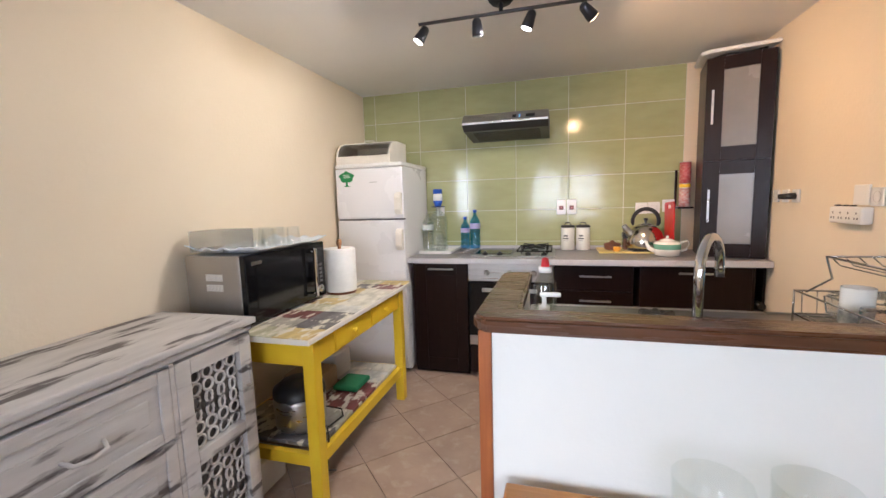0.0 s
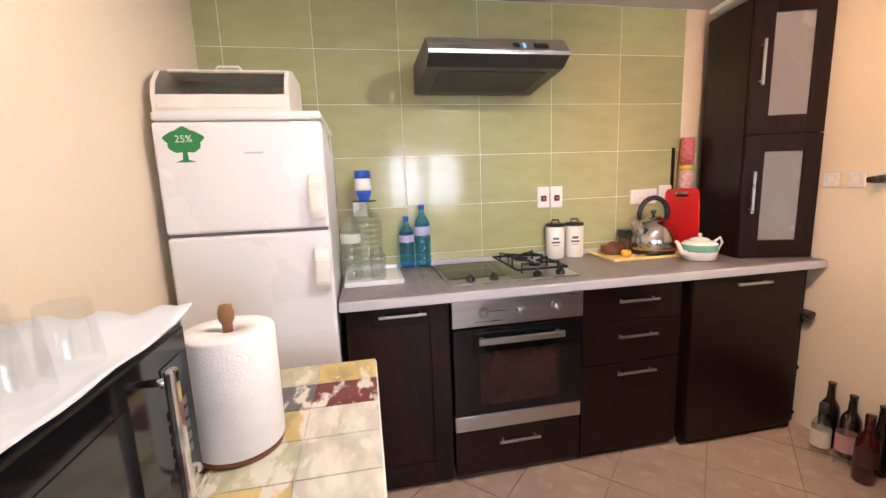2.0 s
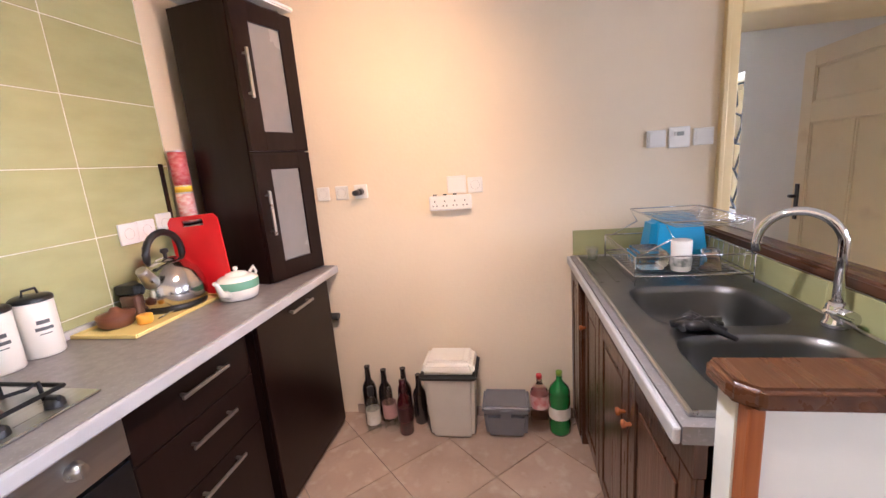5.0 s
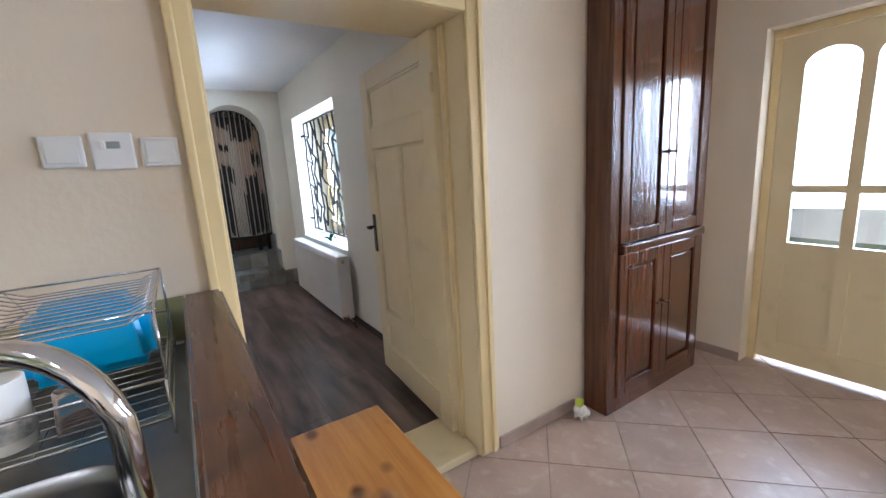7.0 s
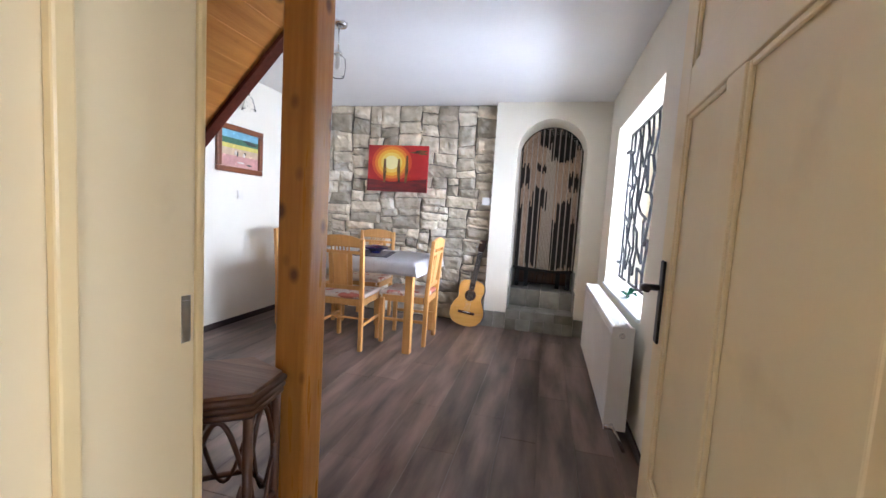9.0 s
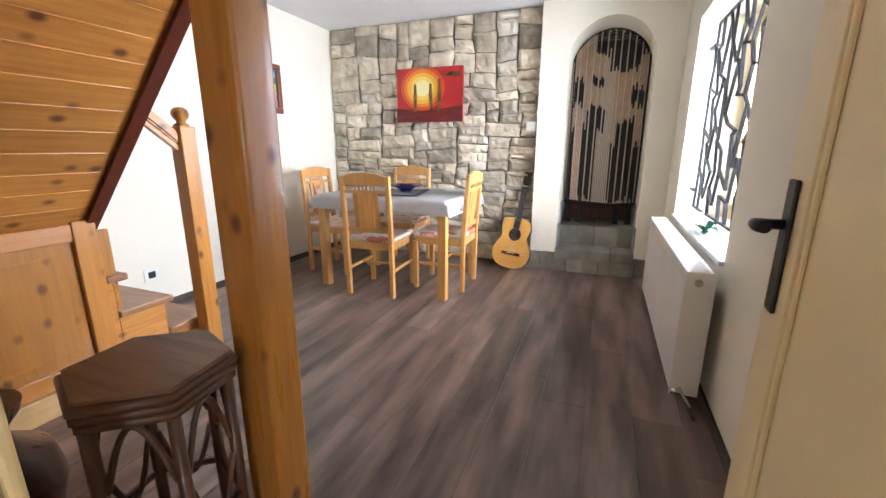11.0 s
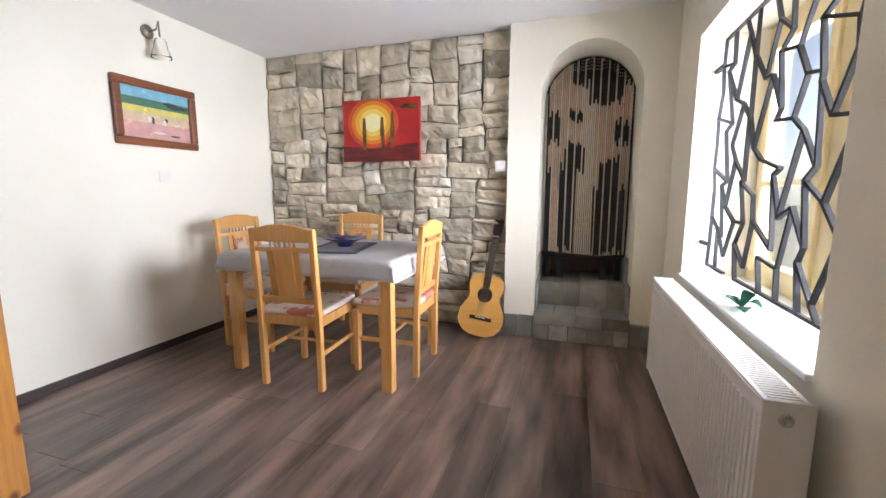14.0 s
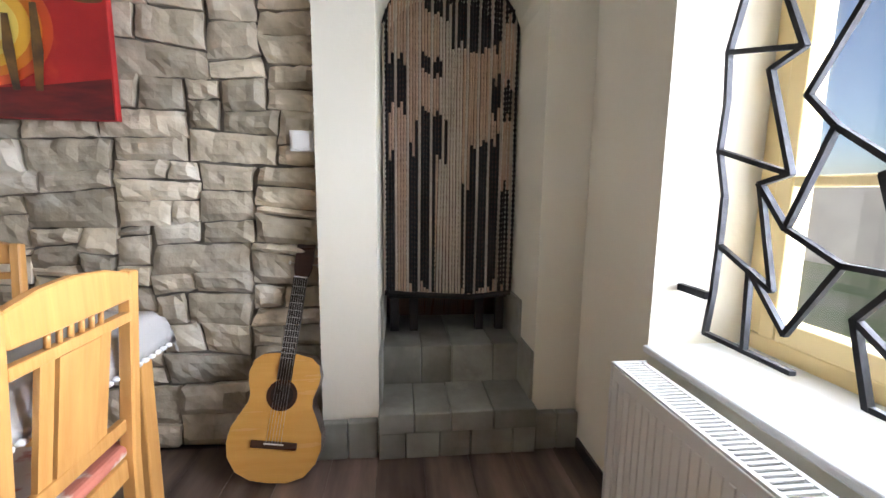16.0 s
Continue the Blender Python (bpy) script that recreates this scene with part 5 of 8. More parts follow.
def door_leaf(parent, w, z0, z1, th, m_):
    """Leaf along +x from the hinge, face looking to +y at y = 0: one wide panel over two tall ones and a low one."""
    st, mid = 0.11, 0.09
    rails = [(z0, z0 + 0.17), (z1 - 0.43, z1 - 0.31), (z1 - 0.10, z1)]
    for a0, a1 in ((0, st), (w - st, w)):
        part("stile", B(a0, a1, -th, 0, z0, z1, 0.003), m_, parent)
    for c0, c1 in rails:
        part("rail", B(st + 0.0003, w - st - 0.0003, -th, 0, c0, c1, 0.003), m_, parent)
    part("rail", B(st + 0.0003, w - st - 0.0003, -th, 0, z0 + 0.33, z0 + 0.42, 0.003), m_, parent)
    part("mullion", B(w / 2 - mid / 2, w / 2 + mid / 2, -th, 0, z0 + 0.4203, z1 - 0.4303, 0.003), m_, parent)
    for a0, a1, c0, c1 in ((st, w - st, z1 - 0.31, z1 - 0.10), (st, w / 2 - mid / 2, z0 + 0.42, z1 - 0.43), (w / 2 + mid / 2, w - st, z0 + 0.42, z1 - 0.43), (st, w - st, z0 + 0.17, z0 + 0.33)):
        bm = B(a0 + 0.0005, a1 - 0.0005, -th + 0.012, -0.012, c0 + 0.0005, c1 - 0.0005)
        for y in (-0.0119, -th + 0.0119):
            s = 1 if y > -th / 2 else -1
            for b0, b1, e0, e1 in ((a0, a0 + 0.014, c0, c1), (a1 - 0.014, a1, c0, c1), (a0 + 0.0145, a1 - 0.0145, c0, c0 + 0.014), (a0 + 0.0145, a1 - 0.0145, c1 - 0.014, c1)):
                box(bm, b0 + 0.0006, b1 - 0.0006, y, y + s * 0.008, e0 + 0.0006, e1 - 0.0006, 0.002, 1)
        part("panel", bm, m_, parent)


door_leaf(dl, LW, LZ0, LZ1, TH, M_DOORPAINT)
M_HAND = mat("black_door_furniture", (0.016, 0.014, 0.014), rough=0.4, metal=0.3)
bm = B(LW - 0.075, LW - 0.035, 0.0005, 0.008, 0.806, 1.039, 0.008)
pl = part("backplate", bm, M_HAND, dl)
bm = tube(bmesh.new(), [(LW - 0.055, 0.0085, 0.962), (LW - 0.055, 0.044, 0.962), (LW - 0.06, 0.05, 0.962), (LW - 0.085, 0.052, 0.963), (LW - 0.12, 0.050, 0.965)], [0.009, 0.009, 0.010, 0.011, 0.010], 10)
part("handle", bm, M_HAND, pl)
for z in (0.25, 1.60):
    part("hinge", tube(bmesh.new(), [(-0.004, 0.006, z), (-0.004, 0.006, z + 0.08)], 0.007, 8), M_CASING, dl)
# the leaf's parts were given from the hinge: carry them to it
for o in dl.children:
    o.location = o.location + Vector((LX0_, LY, 0))
dl.rotation_euler = (0, 0, radians(-3.3))

# staircase: low flight, panelled side, boarded upper flight with its soffit
sw_ = thing("staircase", "varnished knotty pine staircase with a boarded underside", "staircase", (4.2, -1.1, DF))
SXE = 4.40


def sof(y):
    return 0.80 + 1.04 * (-y - 1.06)


yk = -0.95
n = 0
while yk > -2.42:
    y2 = yk - 0.073
    bm = bmesh.new()
    prism(bm, [(yk, sof(yk)), (y2 + 0.002, sof(y2 + 0.002)), (y2 + 0.002, sof(y2) + 0.020), (yk, sof(yk) + 0.020)], 'x', DX0 + 0.003, SXE - 0.002)
    part("soffit_board", bm, M_PINEX, sw_)
    yk = y2
    n += 1
bm = prism(bmesh.new(), [(-0.95, sof(-0.95) - 0.02), (-2.46, DH - 0.001), (-2.46 + 0.15, DH - 0.001), (-0.95, sof(-0.95) + 0.16)], 'x', SXE, SXE + 0.035)
part("string_board", bm, M_PINEX, sw_)
bm = prism(bmesh.new(), [(-0.95, sof(-0.95) - 0.028), (-2.455, sof(-2.455) - 0.028), (-2.455, sof(-2.455) - 0.004), (-0.95, sof(-0.95) - 0.004)], 'x', SXE - 0.012, SXE + 0.042)
part("edge_strip", bm, M_REDEDGE, sw_, "dark red stained edge strip")
for k in range(7):
    y0 = -0.95 - k * 0.20
    part("tread", B(DX0 + 0.004, SXE - 0.002, y0 - 0.22, y0, sof(y0 - 0.22) + 0.03, sof(y0 - 0.22) + 0.06), M_PINEX, sw_) if sof(y0 - 0.22) + 0.06 < DH else None
# panelled enclosure below
PYE = -1.02
part("base_beam", B(DX0 + 0.003, 4.92, PYE - 0.05, PYE + 0.03, DF + 0.001, 0.075, 0.005), mat("pale_pine_beam", (0.68, 0.45, 0.20), (0.60, 0.38, 0.15), 0.4, scale=4, stretch=(1, 9, 9)), sw_)
part("enclosure_post", B(4.33, 4.42, PYE - 0.028, PYE + 0.03, 0.0755, 0.775, 0.004), M_PINE, sw_)
part("enclosure_rail", B(DX0 + 0.003, 4.3295, PYE - 0.024, PYE + 0.02, 0.69, 0.765, 0.004), M_PINEX, sw_)
part("enclosure_rail", B(DX0 + 0.003, 4.3295, PYE - 0.024, PYE + 0.02, 0.0755, 0.15, 0.004), M_PINEX, sw_)
part("enclosure_rail", B(3.88, 3.955, PYE - 0.022, PYE + 0.018, 0.1505, 0.6895, 0.004), M_PINE, sw_)
for x0, x1 in ((DX0 + 0.003, 3.8795), (3.9555, 4.3295)):
    bm = B(x0, x1, PYE - 0.006, PYE + 0.006, 0.1505, 0.6895)
    box(bm, x0 + 0.05, x1 - 0.05, PYE - 0.016, PYE - 0.0061, 0.20, 0.64, 0.008)
    part("enclosure_panel", bm, M_PINE, sw_)
# low flight
for k, (xa, z) in enumerate(((4.92, 0.145), (4.70, 0.32), (4.50, 0.50))):
    part("riser", B(xa - 0.025, xa - 0.004, PYE + 0.0305, DY1 - 0.004, DF + 0.001 if k == 0 else (0.145, 0.32)[k - 1], z - 0.034), M_PINEY, sw_)
    part("tread", B(max(xa - 0.25, 4.4205), xa + 0.012, PYE - 0.03, DY1 - 0.004, z - 0.033, z, 0.006), mat("worn_tread", (0.34, 0.17, 0.075), (0.27, 0.125, 0.05), 0.35, scale=4, stretch=(9, 1, 9)), sw_)
    part("side_board", B((4.671, 4.451, 4.4205)[k], (4.894, 4.668, 4.449)[k], PYE - 0.012, PYE + 0.008, 0.0755, z - 0.034), M_PINEX, sw_)
part("side_board", B(4.425, 4.475, PYE - 0.01, PYE + 0.012, 0.5, 0.72, 0.003), M_PINE, sw_)
# newel with a turned ball, rail, supporting post
NXc, NYc = 4.86, -1.10
part("newel", B(NXc - 0.042, NXc + 0.042, NYc - 0.042, NYc + 0.042, DF + 0.001, 1.19, 0.005), M_PINE, sw_)
bm = lathe(bmesh.new(), [(0.036, 0.0), (0.036, 0.010), (0.022, 0.018), (0.022, 0.026), (0.038, 0.045), (0.042, 0.062), (0.036, 0.082), (0.02, 0.094), (0.0, 0.097)], (NXc, NYc, 1.1905), 24, cap=False)
part("newel_ball", bm, M_PINE, sw_)
bm = prism(bmesh.new(), [(4.8175, 1.10), (4.8175, 1.165), (4.43, 1.165 + 0.31), (4.43, 1.10 + 0.31)], 'y', NYc - 0.028, NYc + 0.028)
bmesh.ops.bevel(bm, geom=list(bm.edges), offset=0.010, segments=2, affect='EDGES')
part("handrail", bm, M_PINEX, sw_)
bm = prism(bmesh.new(), [(4.8175, 1.07), (4.8175, 1.095), (4.43, 1.095 + 0.31), (4.43, 1.07 + 0.31)], 'y', NYc - 0.015, NYc + 0.015)
part("rail_fillet", bm, M_PINEX, sw_)
ps = solid("timber_post", B(3.944, 4.05, -2.47, -2.364, DF, DH - 0.002, 0.010, 3), M_PINE, "square varnished pine post with dark knots", "post", "structure")

# rattan hexagonal stool
stl_ = thing("rattan_stool", "brown rattan stool with a hexagonal wooden top", "stool", (3.76, -2.40, DF))
M_RATTAN = mat("brown_rattan", (0.11, 0.045, 0.022), (0.07, 0.028, 0.014), 0.4, scale=8, bump=0.1, coat=0.2)
M_STOOLTOP = wood("worn_brown_top", (0.22, 0.12, 0.065), (0.14, 0.07, 0.038), along=1, rough=0.4, scale=3)
SC, SR, SZ = (3.785, -2.325), 0.148, 0.67


def hexa(r, rot=8):
    return [(SC[0] + r * math.cos(radians(60 * i + rot)), SC[1] + r * math.sin(radians(60 * i + rot))) for i in range(6)]


part("seat", prism(bmesh.new(), hexa(SR), 'z', SZ - 0.012, SZ), M_STOOLTOP, stl_)
bm = bmesh.new()
for dz, rr in ((-0.018, 0.152), (-0.036, 0.149), (-0.055, 0.144)):
    pts = [(x, y, SZ + dz) for x, y in hexa(rr)]
    tube(bm, pts, 0.010, 8, closed=True)
part("rim", bm, M_RATTAN, stl_)
hx = hexa(0.134)
for x, y in hx:
    part("leg", tube(bmesh.new(), [(x, y, SZ - 0.06), (x, y, 0.3), (SC[0] + (x - SC[0]) * 1.06, SC[1] + (y - SC[1]) * 1.06, DF)], 0.0125, 10), M_RATTAN, stl_)
for i in range(6):
    a, b_ = Vector((*hx[i], 0)), Vector((*hx[(i + 1) % 6], 0))
    for zt, hgt in ((SZ - 0.07, 0.13), (0.30, -0.13)):
        pts = []
        for k in range(13):
            s = k / 12
            p = a.lerp(b_, 0.08 + 0.84 * s)
            pts.append((p.x, p.y, zt - hgt * (1 - math.sin(math.pi * s))))
        part("arch_cane", tube(bmesh.new(), pts, 0.0065, 6), M_RATTAN, stl_)
bm = bmesh.new()
tube(bm, [(x, y, 0.32) for x, y in hexa(0.136)], 0.009, 8, closed=True)
part("ring", bm, M_RATTAN, stl_)
vz = thing("carved_stand", "dark carved wooden stand beside the stool", "stand", (3.60, -1.98, DF))
bm = lathe(bmesh.new(), [(0.13, 0.0), (0.135, 0.02), (0.10, 0.06), (0.085, 0.15), (0.12, 0.30), (0.145, 0.40), (0.13, 0.47), (0.075, 0.51), (0.065, 0.54), (0.095, 0.58), (0.10, 0.60)], (3.61, -1.98, DF), 28)
part("body", bm, M_OAKDARK, vz)

# pendant and wall lamp
pd = thing("pendant_lamp", "small pendant lamp with a clear glass shade", "lamp", (5.37, -1.74, 2.0))
part("canopy", lathe(bmesh.new(), [(0.055, 0.0), (0.055, -0.008), (0.045, -0.024), (0.012, -0.034)], (5.37, -1.74, DH - 0.001), 24), M_CHROME, pd)
part("rod", tube(bmesh.new(), [(5.37, -1.74, DH - 0.034), (5.37, -1.74, 2.13)], 0.005, 8), M_CHROME, pd)
part("cap", lathe(bmesh.new(), [(0.010, 0.0), (0.024, -0.012), (0.026, -0.03)], (5.37, -1.74, 2.135), 20), M_CHROME, pd)
M_SHADE = glass("lamp_glass", (0.98, 0.97, 0.95), 0.25, 1.12)
bm = lathe(bmesh.new(), [(0.028, 0.0), (0.048, -0.02), (0.052, -0.07), (0.046, -0.12), (0.040, -0.135), (0.037, -0.133), (0.043, -0.118), (0.049, -0.07), (0.045, -0.022), (0.026, -0.003)], (5.37, -1.74, 2.10), 28, cap=False)
part("shade", bm, M_SHADE, pd, "clear glass shade")
part("bulb", lathe(bmesh.new(), [(0.012, 0.0), (0.016, -0.03), (0.018, -0.07), (0.010, -0.09), (0.0, -0.092)], (5.37, -1.74, 2.104), 16, cap=False), M_WHITE, pd)
wl = thing("wall_lamp", "brass wall lamp with a clear glass shade", "lamp", (6.2, DY1, 2.1))
M_BRASS = mat("aged_brass", (0.30, 0.25, 0.19), rough=0.35, metal=0.8)
bm = lathe(bmesh.new(), [(0.045, 0.0), (0.045, 0.008), (0.03, 0.02), (0.0, 0.022)], seg=24, cap=False)
bmesh.ops.transform(bm, matrix=pose(6.20, DY1 - 0.001, 2.14, 90, 0, 0), verts=bm.verts)
part("rose", bm, M_BRASS, wl)
part("arm", tube(bmesh.new(), [(6.20, DY1 - 0.02, 2.14), (6.21, DY1 - 0.07, 2.15), (6.215, DY1 - 0.09, 2.20), (6.215, DY1 - 0.095, 2.10)], 0.006, 8), M_BRASS, wl)
bm = lathe(bmesh.new(), [(0.02, 0.0), (0.034, -0.015), (0.042, -0.06), (0.058, -0.11), (0.062, -0.125), (0.059, -0.124), (0.055, -0.11), (0.039, -0.06), (0.031, -0.018), (0.018, -0.003)], (6.215, DY1 - 0.095, 2.095), 28, cap=False)
part("shade", bm, M_SHADE, wl, "clear glass shade")


# ---- small things in the kitchen ----
Z = CT + 0.001
# hobs
hb = thing("electric_hob", "black glass hob with a steel frame and two knobs", "hob", (1.45, -0.28, Z))
part("frame", B(1.315, 1.605, -0.49, -0.045, Z, Z + 0.006, 0.002), M_STEEL, hb)
part("glass_top", B(1.327, 1.593, -0.40, -0.057, Z + 0.0065, Z + 0.009, 0.001), M_BLACKGLASS, hb)


def hob_knob(x, y, parent):
    bm = lathe(bmesh.new(), [(0.020, 0.0), (0.019, 0.012), (0.016, 0.018), (0.0, 0.019)], (x, y, Z + 0.0065), 16, cap=False)
    box(bm, x - 0.006, x + 0.006, y - 0.018, y + 0.018, Z + 0.018, Z + 0.034, 0.004)
    part("knob", bm, M_BLACK, parent)


hob_knob(1.415, -0.445, hb)
hob_knob(1.52, -0.445, hb)
gh = thing("gas_hob", "steel gas hob with black pan supports", "hob", (1.77, -0.28, Z))
part("frame", B(1.615, 1.905, -0.49, -0.045, Z, Z + 0.007, 0.003), M_STEEL, gh)
hob_knob(1.72, -0.45, gh)
hob_knob(1.83, -0.45, gh)
for y, r in ((-0.33, 0.032), (-0.15, 0.042)):
    bu = part("burner", lathe(bmesh.new(), [(r + 0.012, 0.0), (r + 0.01, 0.008), (r, 0.012), (r, 0.018), (r - 0.01, 0.02), (0.0, 0.02)], (1.76, y, Z + 0.0075), 24, cap=False), M_STEEL, gh)
    part("burner_cap", lathe(bmesh.new(), [(r - 0.006, 0.0), (r - 0.004, 0.006), (0.0, 0.008)], (1.76, y, Z + 0.0280), 24, cap=False), M_IRON, bu)
    for k in range(4):
        a = radians(45 + 90 * k)
        c, s = math.cos(a), math.sin(a)
        part("pan_support", tube(bmesh.new(), [(1.76 + 0.02 * c, y + 0.02 * s, Z + 0.047), (1.76 + 0.10 * c, y + 0.075 * s, Z + 0.047), (1.76 + 0.125 * c, y + 0.085 * s, Z + 0.055), (1.76 + 0.128 * c, y + 0.087 * s, Z + 0.0075)], 0.005, 6), M_IRON, gh)
bm = tube(bmesh.new(), [(1.64, -0.415, Z + 0.03), (1.88, -0.415, Z + 0.03), (1.88, -0.065, Z + 0.03), (1.64, -0.065, Z + 0.03)], 0.006, 6, closed=True)
part("pan_frame", bm, M_IRON, gh)

# white drip tray with water bottles, wire rack, blue bottles
tr = thing("plastic_tray", "white plastic tray on the worktop", "tray", (1.0, -0.2, Z))
bm = B(0.885, 1.13, -0.36, -0.03, Z, Z + 0.006, 0.002)
for x0, x1, y0, y1 in ((0.885, 1.13, -0.366, -0.36), (0.885, 1.13, -0.03, -0.024), (0.879, 0.885, -0.366, -0.024), (1.13, 1.136, -0.366, -0.024)):
    box(bm, x0, x1, y0, y1, Z, Z + 0.022, 0.002)
part("tray", bm, M_WHITE, tr)
M_PET = thin_glass("clear_plastic", (0.93, 0.97, 0.95), 0.22, 0.10)
M_PETB = thin_glass("blue_plastic", (0.38, 0.74, 0.93), 0.10, 0.08)
M_WATER = glass("water", (0.93, 0.98, 0.96), 0.0, 1.33)
M_CAPB = mat("blue_plastic_cap", (0.02, 0.10, 0.50), rough=0.35)
M_LABEL = mat("bottle_label", (0.55, 0.60, 0.75), (0.40, 0.30, 0.55), 0.5, scale=22)


def ribbed(h, r, neck, ribs):
    pr = [(r * 0.9, 0.0), (r, 0.012)]
    for k in range(ribs):
        z0 = 0.02 + (h * 0.68) * k / ribs
        pr += [(r, z0), (r, z0 + h * 0.4 / ribs), (r * 0.93, z0 + h * 0.55 / ribs)]
    pr += [(r, h * 0.72), (r * 0.85, h * 0.80), (neck * 1.3, h * 0.90), (neck, h * 0.93), (neck, h)]
    return pr


def bottle(name, label, at, h, r, neck, m_, cap_m, ribs=6, lab=None, group=""):
    b = thing(name, label, "bottle", at, group)
    part("bottle_body", lathe(bmesh.new(), ribbed(h, r, neck, ribs), at, 24), m_, b)
    if cap_m:
        part("cap", lathe(bmesh.new(), [(neck * 1.12, 0.0), (neck * 1.12, 0.02), (neck * 1.0, 0.022)], (at[0], at[1], at[2] + h + 0.0005), 16), cap_m, b)
    if lab:
        z0, z1, lm = lab
        part("label", lathe(bmesh.new(), [(r + 0.0012, 0.0), (r + 0.0012, z1 - z0)], (at[0], at[1], at[2] + z0), 24, cap=False), lm, b)
    return b


TZ_ = Z + 0.0068
b = bottle("water_jug", "large clear ribbed water bottle with a blue hand pump", (0.985, -0.155, TZ_), 0.35, 0.075, 0.022, M_PET, None, 9)
bm = lathe(bmesh.new(), [(0.027, 0.0), (0.027, 0.02), (0.036, 0.035), (0.036, 0.05)], (0.985, -0.155, TZ_ + 0.3505), 20)
pu = part("pump", bm, M_CAPB, b, "blue hand pump")
part("pump_body", lathe(bmesh.new(), [(0.036, 0.0), (0.038, 0.01), (0.036, 0.055)], (0.985, -0.155, TZ_ + 0.401), 20), M_WHITE, pu)
part("pump_top", lathe(bmesh.new(), [(0.037, 0.0), (0.036, 0.03), (0.033, 0.036)], (0.985, -0.155, TZ_ + 0.4565), 20), M_CAPB, pu)
part("carry_ring", tube(bmesh.new(), [(0.985 + 0.055 * math.cos(t), -0.155 + 0.055 * math.sin(t), TZ_ + 0.352) for t in [2 * math.pi * k / 20 for k in range(20)]], 0.003, 6, closed=True), mat("navy_plastic", (0.01, 0.02, 0.09), rough=0.4), b)
bottle("water_bottle", "clear ribbed water bottle with a paper label on the tray", (0.915, -0.22, TZ_), 0.30, 0.045, 0.014, M_PET, None, 6, (0.17, 0.21, mat("pale_label", (0.62, 0.66, 0.62), rough=0.5)))
bottle("water_bottle", "small clear water bottle standing on the tray", (1.03, -0.25, TZ_), 0.14, 0.036, 0.02, M_PET, None, 3)
for i, (x, y, h) in enumerate(((1.185, -0.055, 0.235), (1.268, -0.055, 0.29))):
    bottle("water_bottle", "blue plastic water bottle with a printed label", (x, y, Z + 0.012), h, 0.037 + 0.004 * i, 0.013, M_PETB, M_CAPB, 4, (h * 0.55, h * 0.70, M_LABEL))
wr = thing("wire_rack", "chrome wire cooling rack on the worktop", "rack", (1.23, -0.22, Z))
for k in range(9):
    y = -0.37 + 0.041 * k
    part("wire", tube(bmesh.new(), [(1.142, y, Z + 0.008), (1.308, y, Z + 0.008)], 0.002, 6), M_CHROME, wr)
for x in (1.142, 1.225, 1.308):
    part("wire", tube(bmesh.new(), [(x, -0.375, Z + 0.004), (x, -0.037, Z + 0.004)], 0.002, 6), M_CHROME, wr)

# canisters
M_ENAMEL = mat("cream_enamel", (0.80, 0.77, 0.70), (0.77, 0.74, 0.66), 0.3, scale=4)
M_PRINT = mat("grey_print", (0.10, 0.10, 0.10), rough=0.5)


def canister(x, y):
    c = thing("storage_canister", "cream enamel canister with a black knobbed lid", "canister", (x, y, Z), "pair of canisters")
    part("body", lathe(bmesh.new(), [(0.047, 0.0), (0.050, 0.004), (0.050, 0.168), (0.048, 0.172)], (x, y, Z), 32), M_ENAMEL, c)
    l_ = part("lid", lathe(bmesh.new(), [(0.052, 0.0), (0.052, 0.010), (0.044, 0.016), (0.0, 0.018)], (x, y, Z + 0.1725), 32, cap=False), M_BLACK, c, "black lid")
    part("knob", tube(bmesh.new(), [(x - 0.022, y, Z + 0.189), (x - 0.018, y, Z + 0.208), (x + 0.018, y, Z + 0.208), (x + 0.022, y, Z + 0.189)], 0.004, 8), M_BLACK, l_)
    for k, (w, h, z) in enumerate(((0.032, 0.012, 0.105), (0.044, 0.010, 0.085), (0.030, 0.003, 0.072))):
        bm = bmesh.new()
        n = 6
        vs = []
        for i in range(n + 1):
            a = -math.pi / 2 - 0.35 + (w / 0.0504) * (i / n - 0.5)
            vs.append([bm.verts.new((x + 0.0506 * math.cos(a), y + 0.0506 * math.sin(a), Z + z + dz)) for dz in (0, h)])
        for A, C in zip(vs, vs[1:]):
            bm.faces.new((A[0], C[0], C[1], A[1]))
        part("printed_mark", bm, M_PRINT, c)


canister(1.998, -0.055)
canister(2.11, -0.055)

# tray with tea things
yt_ = thing("serving_tray", "pale yellow plastic serving tray with tea things", "tray", (2.44, -0.14, Z))
M_YTRAY = mat("yellow_plastic", (0.76, 0.60, 0.22), (0.70, 0.54, 0.18), 0.35, scale=5)
bm = B(2.215, 2.64, -0.275, -0.03, Z, Z + 0.005, 0.002)
for x0, x1, y0, y1 in ((2.215, 2.64, -0.282, -0.275), (2.215, 2.64, -0.03, -0.023), (2.208, 2.215, -0.282, -0.023), (2.64, 2.647, -0.282, -0.023)):
    box(bm, x0, x1, y0, y1, Z, Z + 0.014, 0.003)
part("tray", bm, M_YTRAY, yt_)
ZT = Z + 0.0055
pb = thing("clay_pot", "brown glazed clay pot with a lid on the tray", "pot", (2.315, -0.10, ZT))
M_CLAY = mat("brown_clay", (0.17, 0.065, 0.035), (0.12, 0.045, 0.025), 0.35, scale=9)
part("pot", lathe(bmesh.new(), [(0.045, 0.0), (0.055, 0.01), (0.058, 0.035), (0.056, 0.04)], (2.315, -0.10, ZT), 28), M_CLAY, pb)
